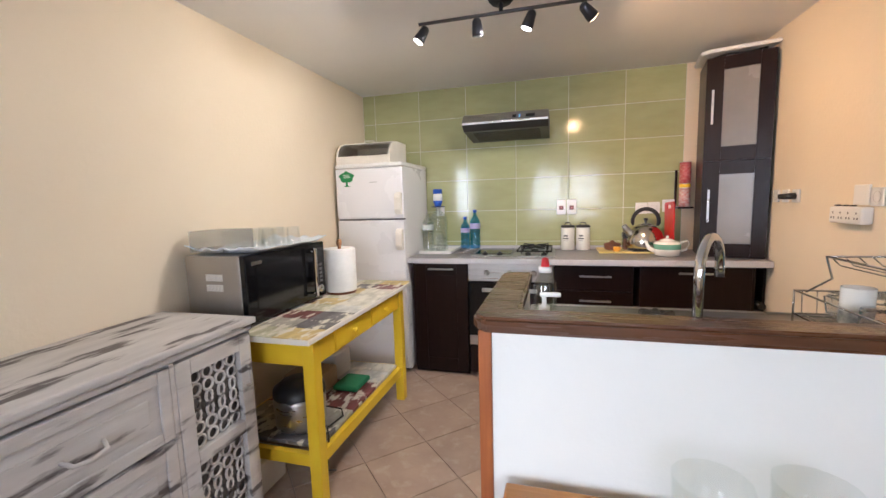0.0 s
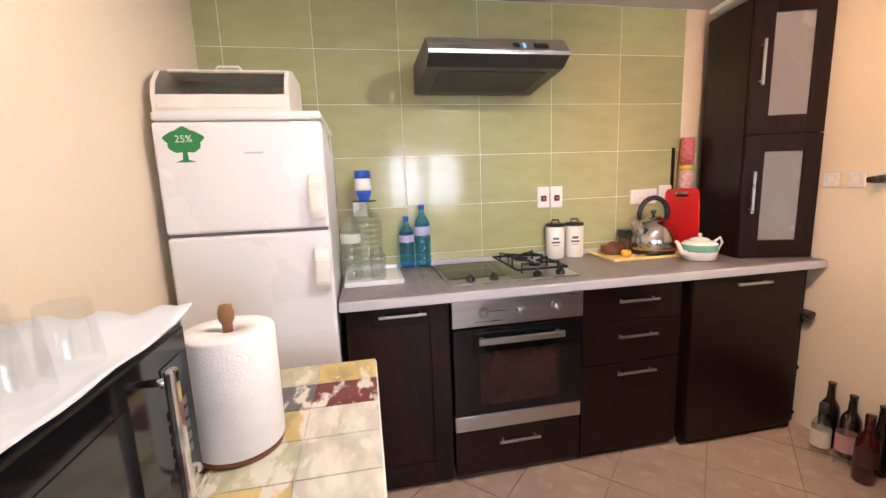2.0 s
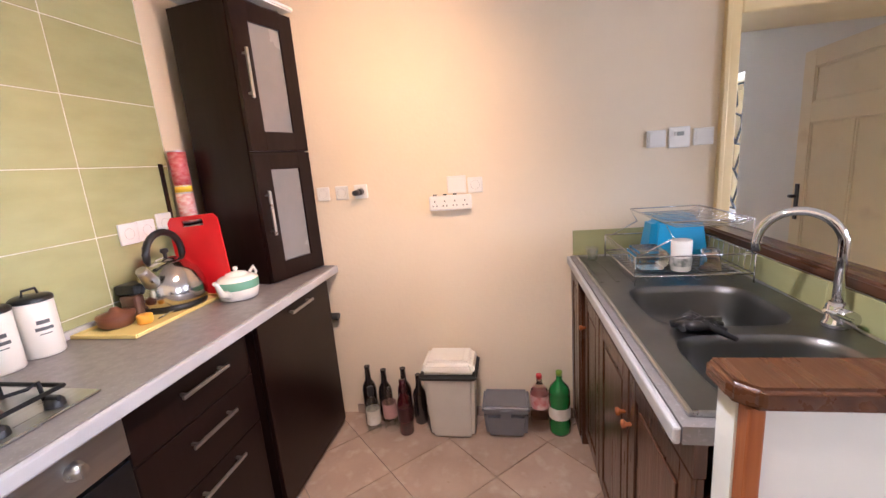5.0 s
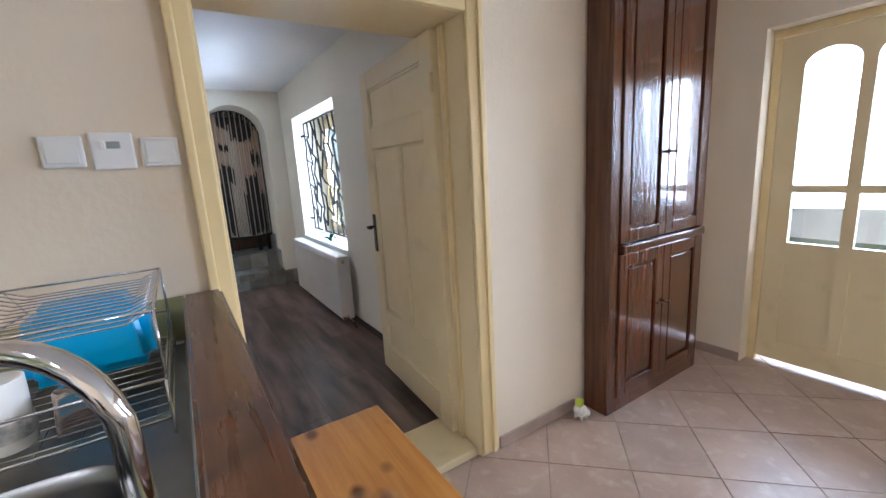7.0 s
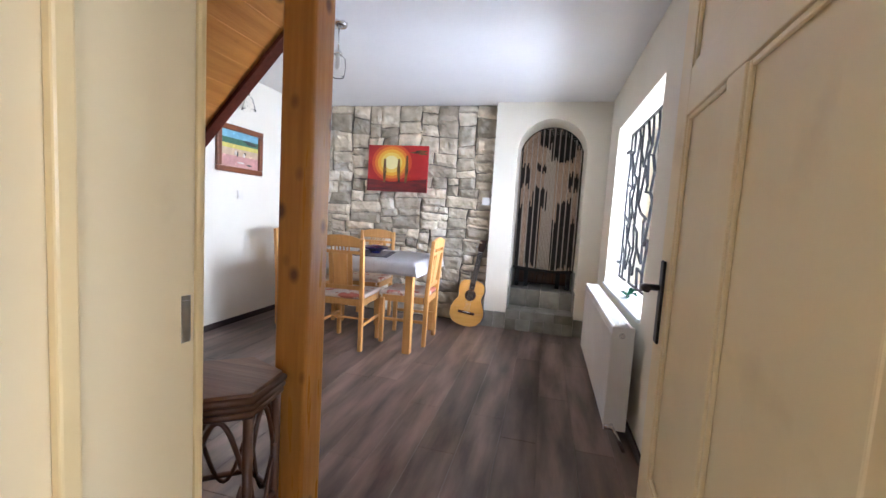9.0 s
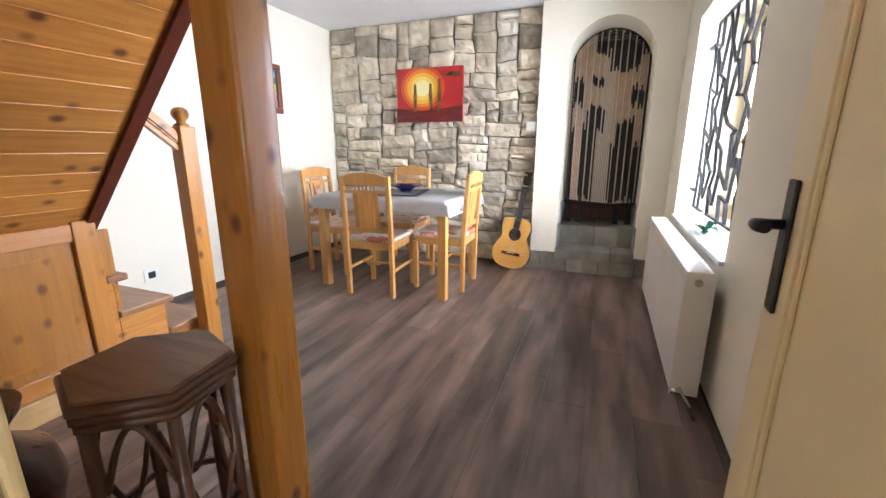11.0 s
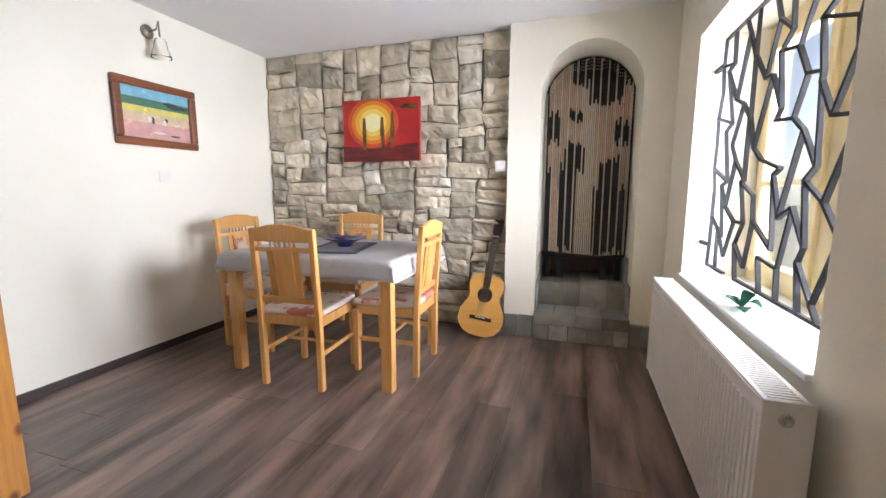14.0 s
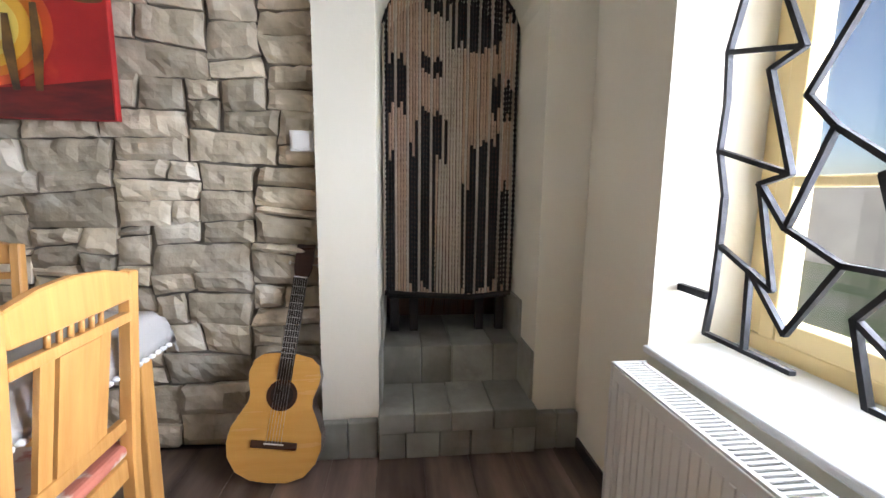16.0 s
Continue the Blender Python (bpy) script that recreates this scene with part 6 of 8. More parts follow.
part("lid", lathe(bmesh.new(), [(0.060, 0.0), (0.058, 0.006), (0.02, 0.016), (0.012, 0.028), (0.0, 0.03)], (2.315, -0.10, ZT + 0.0405), 28, cap=False), M_CLAY, pb)
bm = lathe(bmesh.new(), [(0.020, 0.0), (0.025, 0.006), (0.026, 0.03), (0.022, 0.033), (0.0, 0.034)], (2.335, -0.195, ZT), 20, cap=False)
solid("orange_cup", bm, mat("orange_plastic", (0.80, 0.38, 0.03), rough=0.4), "small orange plastic cup on the tray", "cup")
jr = thing("coffee_jar", "glass coffee jar with a black lid on the tray", "jar", (2.43, -0.075, ZT))
part("jar", B(2.39, 2.47, -0.115, -0.035, ZT, ZT + 0.085, 0.012), mat("coffee_jar", (0.10, 0.05, 0.035), (0.16, 0.09, 0.06), 0.1, scale=9), jr)
part("lid", B(2.387, 2.473, -0.118, -0.032, ZT + 0.0855, ZT + 0.125, 0.008), M_BLACK, jr)
jr = thing("preserve_jar", "small jar with a pink label on the tray", "jar", (2.47, -0.155, ZT))
part("jar", lathe(bmesh.new(), [(0.022, 0.0), (0.024, 0.004), (0.024, 0.06), (0.02, 0.07)], (2.455, -0.16, ZT), 20), mat("pink_label", (0.60, 0.10, 0.14), (0.70, 0.35, 0.35), 0.3, scale=40), jr)
part("lid", lathe(bmesh.new(), [(0.022, 0.0), (0.022, 0.012)], (2.455, -0.16, ZT + 0.0705), 20), M_STEEL, jr)
bm = tube(bmesh.new(), [(2.36, -0.225, ZT + 0.006), (2.44, -0.215, ZT + 0.007), (2.50, -0.21, ZT + 0.006)], [0.003, 0.003, 0.012], 8)
solid("teaspoon", bm, M_CHROME, "steel teaspoon lying on the tray", "spoon")

kt = thing("kettle", "stovetop kettle of polished steel with a black handle", "kettle", (2.53, -0.145, ZT))
KX, KY = 2.53, -0.145
part("base_ring", lathe(bmesh.new(), [(0.094, 0.0), (0.097, 0.006), (0.097, 0.018)], (KX, KY, ZT), 36), M_BLACK, kt)
part("body", lathe(bmesh.new(), [(0.098, 0.0), (0.104, 0.018), (0.102, 0.055), (0.086, 0.10), (0.055, 0.130), (0.036, 0.139)], (KX, KY, ZT + 0.0185), 40), mat("polished_steel", (0.62, 0.60, 0.58), rough=0.16, metal=1.0), kt)
ld = part("lid", lathe(bmesh.new(), [(0.036, 0.0), (0.031, 0.006), (0.0, 0.01)], (KX, KY, ZT + 0.158), 24, cap=False), M_CHROME, kt)
part("lid_knob", lathe(bmesh.new(), [(0.006, 0.0), (0.006, 0.012), (0.013, 0.018), (0.011, 0.028), (0.0, 0.03)], (KX, KY, ZT + 0.1665), 16, cap=False), M_BLACK, ld)
pts = [(KX + 0.072 * math.cos(radians(a)), KY, ZT + 0.178 + 0.072 * math.sin(radians(a))) for a in range(-25, 206, 15)]
part("handle", tube(bmesh.new(), pts, [0.007] + [0.0115] * (len(pts) - 2) + [0.006], 10), M_BLACK, kt)
kt.scale = (1.2, 1.2, 1.2)
part("spout", tube(bmesh.new(), [(KX - 0.086, KY - 0.018, ZT + 0.10), (KX - 0.118, KY - 0.024, ZT + 0.145), (KX - 0.124, KY - 0.025, ZT + 0.154)], [0.024, 0.017, 0.016], 12), M_STEEL, kt)

tpt = thing("teapot", "white china teapot with a green band", "teapot", (2.62, -0.372, Z))
M_CHINA = mat("white_china", (0.82, 0.80, 0.74), rough=0.15, coat=0.4)
M_GREENB = mat("green_glaze", (0.16, 0.36, 0.25), (0.14, 0.32, 0.22), 0.2, scale=20)
TX_, TY_ = 2.62, -0.372
bd = part("pot_body", lathe(bmesh.new(), [(0.055, 0.0), (0.068, 0.006), (0.074, 0.04), (0.074, 0.075), (0.060, 0.086), (0.040, 0.090)], (TX_, TY_, Z), 36), M_CHINA, tpt)
part("band", lathe(bmesh.new(), [(0.0738, 0.0), (0.0748, 0.003), (0.0748, 0.030), (0.0725, 0.034)], (TX_, TY_, Z + 0.042), 36, cap=False), M_GREENB, bd, "green painted band")
ld = part("lid", lathe(bmesh.new(), [(0.042, 0.0), (0.036, 0.008), (0.012, 0.014), (0.0, 0.015)], (TX_, TY_, Z + 0.0905), 28, cap=False), M_CHINA, tpt)
part("lid_knob", lathe(bmesh.new(), [(0.005, 0.0), (0.010, 0.008), (0.008, 0.016), (0.0, 0.018)], (TX_, TY_, Z + 0.105), 14, cap=False), M_CHINA, ld)
part("spout", tube(bmesh.new(), [(TX_ - 0.062, TY_ - 0.005, Z + 0.03), (TX_ - 0.10, TY_ - 0.005, Z + 0.045), (TX_ - 0.118, TY_ - 0.005, Z + 0.085), (TX_ - 0.128, TY_ - 0.005, Z + 0.092)], [0.017, 0.012, 0.008, 0.007], 12), M_CHINA, tpt)
tpt.scale = (1.1, 1.1, 1.1)
part("handle", tube(bmesh.new(), [(TX_ + 0.068, TY_, Z + 0.03), (TX_ + 0.10, TY_, Z + 0.035), (TX_ + 0.122, TY_, Z + 0.07), (TX_ + 0.108, TY_, Z + 0.095), (TX_ + 0.07, TY_, Z + 0.075)], 0.006, 8), M_CHINA, tpt)

# chopping board and stacked tins by the corner cabinet
bm = bmesh.new()
rb = thing("chopping_board", "red plastic chopping board leaning against the cabinet", "chopping board", (2.675, -0.19, Z))
w, h = 0.24, 0.35
pl_ = [(-w / 2 + 0.02, 0), (w / 2 - 0.02, 0), (w / 2, 0.02), (w / 2, h - 0.02), (w / 2 - 0.02, h), (0.05, h), (0.05, h - 0.045), (-0.05, h - 0.045), (-0.05, h), (-w / 2 + 0.02, h), (-w / 2, h - 0.02), (-w / 2, 0.02)]
bm = prism(bmesh.new(), pl_, 'y', -0.004, 0.004)
box(bm, -0.05, 0.05, -0.004, 0.004, h - 0.018, h, 0.0)
bmesh.ops.transform(bm, matrix=pose(2.675, -0.19, Z + 0.001, 0, 3, 90), verts=bm.verts)
part("board", bm, mat("red_plastic", (0.62, 0.012, 0.015), (0.56, 0.01, 0.012), 0.35, scale=5, bump=0.05, bump_scale=120), rb)
ct = thing("tin_shelf", "small dark bracket holding the tins on the tiles", "shelf", (2.80, -0.05, 1.18))
part("back_strip", B(2.742, 2.758, -0.011, -0.002, 1.183, 1.46), M_DARK, ct)
part("board", B(2.745, 2.845, -0.10, -0.012, 1.183, 1.195, 0.002), M_DARK, ct)
for k, (z, h, c1, c2) in enumerate(((1.196, 0.135, (0.60, 0.12, 0.10), (0.72, 0.60, 0.55)), (1.3315, 0.03, (0.80, 0.55, 0.02), (0.8, 0.5, 0.02)), (1.362, 0.15, (0.50, 0.02, 0.03), (0.6, 0.25, 0.25)))):
    tn = thing("tin", "small round food tin with a red printed wrapper", "tin", (2.795, -0.058, z), "stack of tins")
    part("can", lathe(bmesh.new(), [(0.036, 0.0), (0.036, h)], (2.795, -0.058, z), 24), mat("tin_wrapper", c1, c2, 0.35, scale=30, stretch=(1, 1, 2)), tn)
    part("rim", lathe(bmesh.new(), [(0.0372, 0.0), (0.0372, 0.004)], (2.795, -0.058, z + h - 0.005), 24, cap=False), M_STEEL, tn)


# sockets and switches
def plate_y(name, label, x0, x1, z0, z1, kind_):
    s = thing(name, label, "socket", (x0, -0.0, z0))
    part("plate", B(x0, x1, -0.013, -0.0025, z0, z1, 0.004), M_WHITE, s)
    xc, zc = (x0 + x1) / 2, (z0 + z1) / 2
    if kind_ == "switch":
        part("rocker", B(xc - 0.016, xc + 0.016, -0.018, -0.0135, zc - 0.022, zc + 0.010, 0.002), mat("dark_red_rocker", (0.14, 0.015, 0.015), rough=0.4), s)
        part("neon", B(xc - 0.004, xc + 0.004, -0.0195, -0.0185, zc - 0.010, zc - 0.002), mat("pink_neon", (0.7, 0.25, 0.25), rough=0.3), s)
    else:
        bm = lathe(bmesh.new(), [(0.022, 0.0), (0.021, 0.001), (0.020, -0.006), (0.0, -0.006)], seg=20, cap=False)
        bmesh.ops.transform(bm, matrix=pose(xc, -0.0135, zc, 90, 0, 0), verts=bm.verts)
        # well is greyer than the plate: the recess's shade is in its colour
        part("socket_well", bm, mat("shaded_plastic", (0.55, 0.53, 0.50), rough=0.5), s)


plate_y("cooker_switch", "white switch plate with a dark red rocker", 1.915, 1.984, 1.155, 1.270, "switch")
plate_y("cooker_switch", "white switch plate with a dark red rocker", 1.991, 2.062, 1.155, 1.270, "switch")
plate_y("wall_socket", "white round wall socket on the tiles", 2.483, 2.565, 1.148, 1.232, "socket")
plate_y("wall_socket", "white round wall socket on the tiles", 2.567, 2.650, 1.150, 1.234, "socket")
plate_y("wall_socket", "white socket half hidden by the chopping board", 2.665, 2.745, 1.16, 1.25, "socket")
plate_y("wall_socket", "white socket behind the bottles on the tiles", 0.93, 1.0, 1.16, 1.24, "socket")


def plate_x(name, label, y0, y1, z0, z1, kind_="socket"):
    s = thing(name, label, "socket" if kind_ != "switch" else "switch", (KX1, y0, z0))
    part("plate", B(KX1 - 0.012, KX1 - 0.002, y0, y1, z0, z1, 0.004), M_WHITE, s)
    yc, zc = (y0 + y1) / 2, (z0 + z1) / 2
    if kind_ == "socket":
        bm = lathe(bmesh.new(), [(0.022, 0.0), (0.021, 0.001), (0.020, -0.006), (0.0, -0.006)], seg=20, cap=False)
        bmesh.ops.transform(bm, matrix=pose(KX1 - 0.0125, yc, zc, 0, -90, 0), verts=bm.verts)
        # shade of the recess painted in: greyer plastic than the plate
        part("socket_well", bm, mat("shaded_plastic", (0.50, 0.48, 0.45), rough=0.5), s)
        part("socket_holes", B(KX1 - 0.0095, KX1 - 0.0075, yc - 0.012, yc + 0.012, zc - 0.003, zc + 0.003), M_BLACK, s)
    elif kind_ == "switch":
        part("rocker", B(KX1 - 0.016, KX1 - 0.0125, y0 + 0.010, y1 - 0.010, z0 + 0.010, z1 - 0.010, 0.002), M_WHITE, s)
    return s


for i, (y0, y1) in enumerate(((-0.598, -0.530), (-0.699, -0.631), (-0.802, -0.733))):
    s = plate_x("wall_socket", "white round wall socket on the cream wall", y0, y1, 1.225, 1.295)
    if i == 2:
        bm = tube(bmesh.new(), [(KX1 - 0.0130, -0.768, 1.26), (KX1 - 0.06, -0.768, 1.258)], [0.018, 0.015], 14)
        tube(bm, [(KX1 - 0.058, -0.768, 1.258), (KX1 - 0.085, -0.758, 1.258)], [0.016, 0.012], 12)
        part("plug", bm, M_BLACK, s, "black plug")
plate_x("wall_socket", "white round wall socket beside the extension block", -1.383, -1.311, 1.218, 1.292)
plate_x("fused_outlet", "white blank outlet plate above the extension block", -1.303, -1.210, 1.220, 1.305, "blank")
es_ = thing("extension_block", "white four-way extension block on the wall", "extension block", (KX1, -1.25, 1.14))
part("block", B(KX1 - 0.045, KX1 - 0.002, -1.326, -1.119, 1.142, 1.214, 0.008), M_WHITE, es_)
for k in range(4):
    y = -1.149 - k * 0.049
    part("rocker", B(KX1 - 0.0375, KX1 - 0.0205, y - 0.009, y + 0.009, 1.2153, 1.2215, 0.002), M_BLACK, es_) if k < 3 else None
    for dy, dz in ((0, 0.012), (-0.009, -0.010), (0.009, -0.010)):
        part("pin_hole", B(KX1 - 0.0465, KX1 - 0.0452, y + dy - 0.0025, y + dy + 0.0025, 1.176 + dz - 0.004, 1.176 + dz + 0.004), M_PRINT, es_)
plate_x("light_switch", "white double rocker light switch on the wall", -2.203, -2.122, 1.364, 1.438, "switch")
th_ = plate_x("thermostat", "pale lilac-white room thermostat with a small display", -2.302, -2.215, 1.356, 1.446, "blank")
part("display", B(KX1 - 0.0145, KX1 - 0.0122, -2.275, -2.248, 1.407, 1.424), mat("lcd_grey", (0.35, 0.38, 0.36), rough=0.3), th_)
part("button", B(KX1 - 0.016, KX1 - 0.0122, -2.245, -2.235, 1.405, 1.425, 0.001), M_WHITE, th_)
plate_x("light_switch", "white single rocker light switch by the door", -2.398, -2.315, 1.360, 1.434, "switch")

# bread bin on the fridge
bb = thing("bread_bin", "white wooden bread bin with a clear curved front", "bread bin", (0.5, -0.38, FH))
BX0, BX1 = 0.325, 0.755
prof = [(-0.23, 0.0), (-0.57, 0.0), (-0.57, 0.055), (-0.555, 0.10), (-0.51, 0.145), (-0.44, 0.165), (-0.23, 0.165)]
for x in (BX0, BX1 - 0.014):
    bm = prism(bmesh.new(), [(y, FH + 0.001 + z) for y, z in prof], 'x', x, x + 0.014)
    part("side", bm, M_OFFWHITE, bb)
part("floor_board", B(BX0 + 0.0145, BX1 - 0.0145, -0.57, -0.23, FH + 0.001, FH + 0.012), M_OFFWHITE, bb)
part("back_board", B(BX0 + 0.0145, BX1 - 0.0145, -0.242, -0.23, FH + 0.0125, FH + 0.165), M_OFFWHITE, bb)
part("top_board", B(BX0 + 0.0145, BX1 - 0.0145, -0.45, -0.2425, FH + 0.154, FH + 0.166), M_OFFWHITE, bb)
part("front_rail", B(BX0 + 0.0145, BX1 - 0.0145, -0.572, -0.56, FH + 0.0125, FH + 0.058, 0.003), M_OFFWHITE, bb)
bm = bmesh.new()
pp = [(-0.567, 0.060), (-0.553, 0.10), (-0.508, 0.143), (-0.452, 0.160)]
for (ya, za), (yb, zb) in zip(pp, pp[1:]):
    prism(bm, [(ya, FH + za), (yb, FH + zb), (yb + 0.002, FH + zb - 0.003), (ya + 0.003, FH + za)], 'x', BX0 + 0.0146, BX1 - 0.0146)
o = part("lid", bm, glass("acrylic_lid", (0.9, 0.9, 0.9), 0.12, 1.2), bb, "clear acrylic roll lid")
part("lid_handle", tube(bmesh.new(), [(0.49, -0.43, FH + 0.167), (0.50, -0.43, FH + 0.182), (0.57, -0.43, FH + 0.182), (0.58, -0.43, FH + 0.167)], 0.004, 8), M_OFFWHITE, bb)
bm = B(0.52, 0.63, -0.43, -0.34, FH + 0.0125, FH + 0.06, 0.015, 3)
solid("bread_bag", bm, mat("bread_wrap", (0.72, 0.66, 0.58), (0.55, 0.40, 0.25), 0.4, scale=25, bump=0.4, bump_scale=40), "wrapped loaf inside the bread bin", "bread")
bm = lathe(bmesh.new(), [(0.04, 0.0), (0.06, 0.012), (0.055, 0.03), (0.0, 0.036)], (0.43, -0.4, FH + 0.0125), 20, cap=False)
solid("bread_roll", bm, mat("crust", (0.45, 0.27, 0.12), rough=0.7, scale=20), "round bread roll inside the bread bin", "bread")

# tree sticker on the freezer door
stk = thing("tree_sticker", "green tree-shaped sticker reading 25% on the freezer door", "sticker", (0.42, FYF, 1.42))
M_STK = mat("green_sticker", (0.015, 0.22, 0.06), rough=0.4)
bm = bmesh.new()
SXc, SZc, SYc = 0.418, 1.482, FYF - 0.0012
random.seed(2)
pts = []
for k in range(28):
    t = 2 * math.pi * k / 28
    rr = 1 + 0.10 * math.sin(5 * t) + 0.05 * math.sin(9 * t)
    pts.append((SXc + 0.058 * rr * math.cos(t), SZc + 0.040 * rr * math.sin(t)))
prism(bm, pts, 'y', SYc, SYc + 0.0008)
prism(bm, [(SXc - 0.007, SZc - 0.033), (SXc + 0.007, SZc - 0.033), (SXc + 0.009, SZc - 0.062), (SXc + 0.032, SZc - 0.070), (SXc - 0.032, SZc - 0.070), (SXc - 0.009, SZc - 0.062)], 'y', SYc, SYc + 0.0008)
part("tree_shape", bm, M_STK, stk)


def lettering(name, text, size, m_, parent, mtx):
    cu = bpy.data.curves.new(name, 'FONT')
    cu.body, cu.size, cu.extrude, cu.align_x, cu.align_y = text, size, 0.0003, 'CENTER', 'CENTER'
    tmp = bpy.data.objects.new(name, cu)
    scene.collection.objects.link(tmp)
    me = bpy.data.meshes.new_from_object(tmp.evaluated_get(bpy.context.evaluated_depsgraph_get()))
    bpy.data.objects.remove(tmp)
    bm = bmesh.new()
    bm.from_mesh(me)
    bmesh.ops.transform(bm, matrix=mtx, verts=bm.verts)
    return part(name, bm, m_, parent)


lettering("lettering", "25%", 0.032, M_WHITE, stk, pose(SXc, SYc - 0.0006, SZc + 0.004, 90, 0, 0))
part("badge", B(0.60, 0.66, FYF - 0.0015, FYF - 0.0005, 1.435, 1.441), mat("grey_badge", (0.5, 0.5, 0.5), rough=0.4), fr)

# microwave with its tray of glasses
mw = thing("microwave", "black and steel microwave oven on the yellow table", "microwave", (0.5, -1.65, TZ))
MX0, MX1, MY0, MY1, MZ0, MZ1 = 0.335, 0.655, -1.95, -1.345, TZ + 0.012, 1.082
part("casing", B(MX0, MX1 - 0.03, MY0, MY1, MZ0, MZ1, 0.006), mat("dull_steel", (0.42, 0.40, 0.38), (0.36, 0.34, 0.32), 0.35, 0.9, scale=4), mw)
fp = part("front", B(MX1 - 0.0295, MX1, MY0 - 0.002, MY1 + 0.002, MZ0, MZ1 + 0.002, 0.006), M_BLACKGLASS, mw, "black glass front")
part("window", B(MX1 + 0.0002, MX1 + 0.0015, MY0 + 0.06, MY1 - 0.19, MZ0 + 0.055, MZ1 - 0.05), mat("microwave_window", (0.01, 0.01, 0.011), rough=0.12), fp)
bm = tube(bmesh.new(), [(MX1 + 0.002, MY1 - 0.145, MZ0 + 0.04), (MX1 + 0.035, MY1 - 0.145, MZ0 + 0.04)], 0.006, 8)
tube(bm, [(MX1 + 0.002, MY1 - 0.145, MZ1 - 0.04), (MX1 + 0.035, MY1 - 0.145, MZ1 - 0.04)], 0.006, 8)
box(bm, MX1 + 0.028, MX1 + 0.044, MY1 - 0.155, MY1 - 0.135, MZ0 + 0.02, MZ1 - 0.02, 0.005)
part("handle", bm, M_CHROME, fp)
for k in range(5):
    for c in range(2):
        part("button", B(MX1 + 0.0003, MX1 + 0.003, MY1 - 0.095 + c * 0.035, MY1 - 0.068 + c * 0.035, MZ1 - 0.13 - k * 0.022, MZ1 - 0.115 - k * 0.022, 0.001, 1), M_PRINT, fp)
part("display", B(MX1 + 0.0003, MX1 + 0.002, MY1 - 0.10, MY1 - 0.03, MZ1 - 0.07, MZ1 - 0.04), mat("dark_display", (0.015, 0.03, 0.04), rough=0.1), fp)
bm = lathe(bmesh.new(), [(0.022, 0.0), (0.021, 0.014), (0.018, 0.018), (0.0, 0.018)], seg=20, cap=False)
bmesh.ops.transform(bm, matrix=pose(MX1 + 0.0005, MY1 - 0.065, MZ0 + 0.05, 0, 90, 0), verts=bm.verts)
part("dial", bm, M_CHROME, fp)
part("badge", B(MX1 + 0.0002, MX1 + 0.0014, MY0 + 0.035, MY0 + 0.10, MZ1 - 0.045, MZ1 - 0.030), M_STEEL, fp, "plain silver maker's mark")
for j in range(2):
    for k in range(12):
        part("vent_slot", B(MX0 + 0.11 + k * 0.0075, MX0 + 0.1145 + k * 0.0075, MY0 - 0.0012, MY0 - 0.0002, MZ1 - 0.11 - j * 0.045, MZ1 - 0.08 - j * 0.045), M_WHITE, mw)
for x in (MX0 + 0.03, MX1 - 0.06):
    for y in (MY0 + 0.04, MY1 - 0.04):
        part("foot", lathe(bmesh.new(), [(0.014, 0.0), (0.016, 0.0115)], (x, y, TZ + 0.0003), 12), M_BLACK, mw)
gtr = thing("glass_tray", "pale blue paper-lined tray on the microwave", "tray", (0.47, -1.6, MZ1))
bm = bmesh.new()
n1_, n2_ = 14, 18
gv = [[bm.verts.new((0.325 + 0.345 * i / n1_, -1.935 + 0.60 * j / n2_, MZ1 + 0.006 + 0.016 * max(0, abs(2 * i / n1_ - 1) - 0.8) / 0.2 * (1 + 0.12 * math.sin(j * 1.3)) + 0.024 * max(0, abs(2 * j / n2_ - 1) - 0.8) / 0.2 * (1 + 0.3 * math.sin(i * 1.7)))) for j in range(n2_ + 1)] for i in range(n1_ + 1)]
for i in range(n1_):
    for j in range(n2_):
        bm.faces.new((gv[i][j], gv[i + 1][j], gv[i + 1][j + 1], gv[i][j + 1])).smooth = True
gw = [[bm.verts.new((v.co.x, v.co.y, v.co.z - 0.003)) for v in row] for row in gv]
for i in range(n1_):
    for j in range(n2_):
        bm.faces.new((gw[i][j], gw[i][j + 1], gw[i + 1][j + 1], gw[i + 1][j])).smooth = True
for i in range(n1_):
    for j in (0, n2_):
        bm.faces.new((gv[i][j], gw[i][j], gw[i + 1][j], gv[i + 1][j]))
for j in range(n2_):
    for i in (0, n1_):
        bm.faces.new((gv[i][j], gv[i][j + 1], gw[i][j + 1], gw[i][j]))
part("tray", bm, mat("pale_blue_tray", (0.62, 0.69, 0.76), (0.70, 0.74, 0.78), 0.6, scale=6), gtr)
pbx = thing("plastic_box", "cloudy white plastic box standing on the tray", "box", (0.44, -1.83, MZ1))
M_CLOUDY = thin_glass("cloudy_plastic", (0.93, 0.94, 0.94), 0.22, 0.45)
for bx in ((0.345, 0.525, -1.925, -1.922, 0, 0.095), (0.345, 0.525, -1.738, -1.735, 0, 0.095), (0.345, 0.348, -1.9215, -1.7385, 0, 0.095), (0.522, 0.525, -1.9215, -1.7385, 0, 0.095), (0.349, 0.521, -1.9215, -1.7385, 0.092, 0.095)):
    part("panel", B(*bx[:4], MZ1 + 0.0095 + bx[4], MZ1 + 0.0095 + bx[5]), M_CLOUDY, pbx)
M_GLASSW = thin_glass("drinking_glass", (0.97, 0.98, 0.98), 0.13, 0.05)
gl = thing("drinking_glass", "clear upturned drinking glass on the tray", "glass", (0, 0, 0), "upturned glasses")
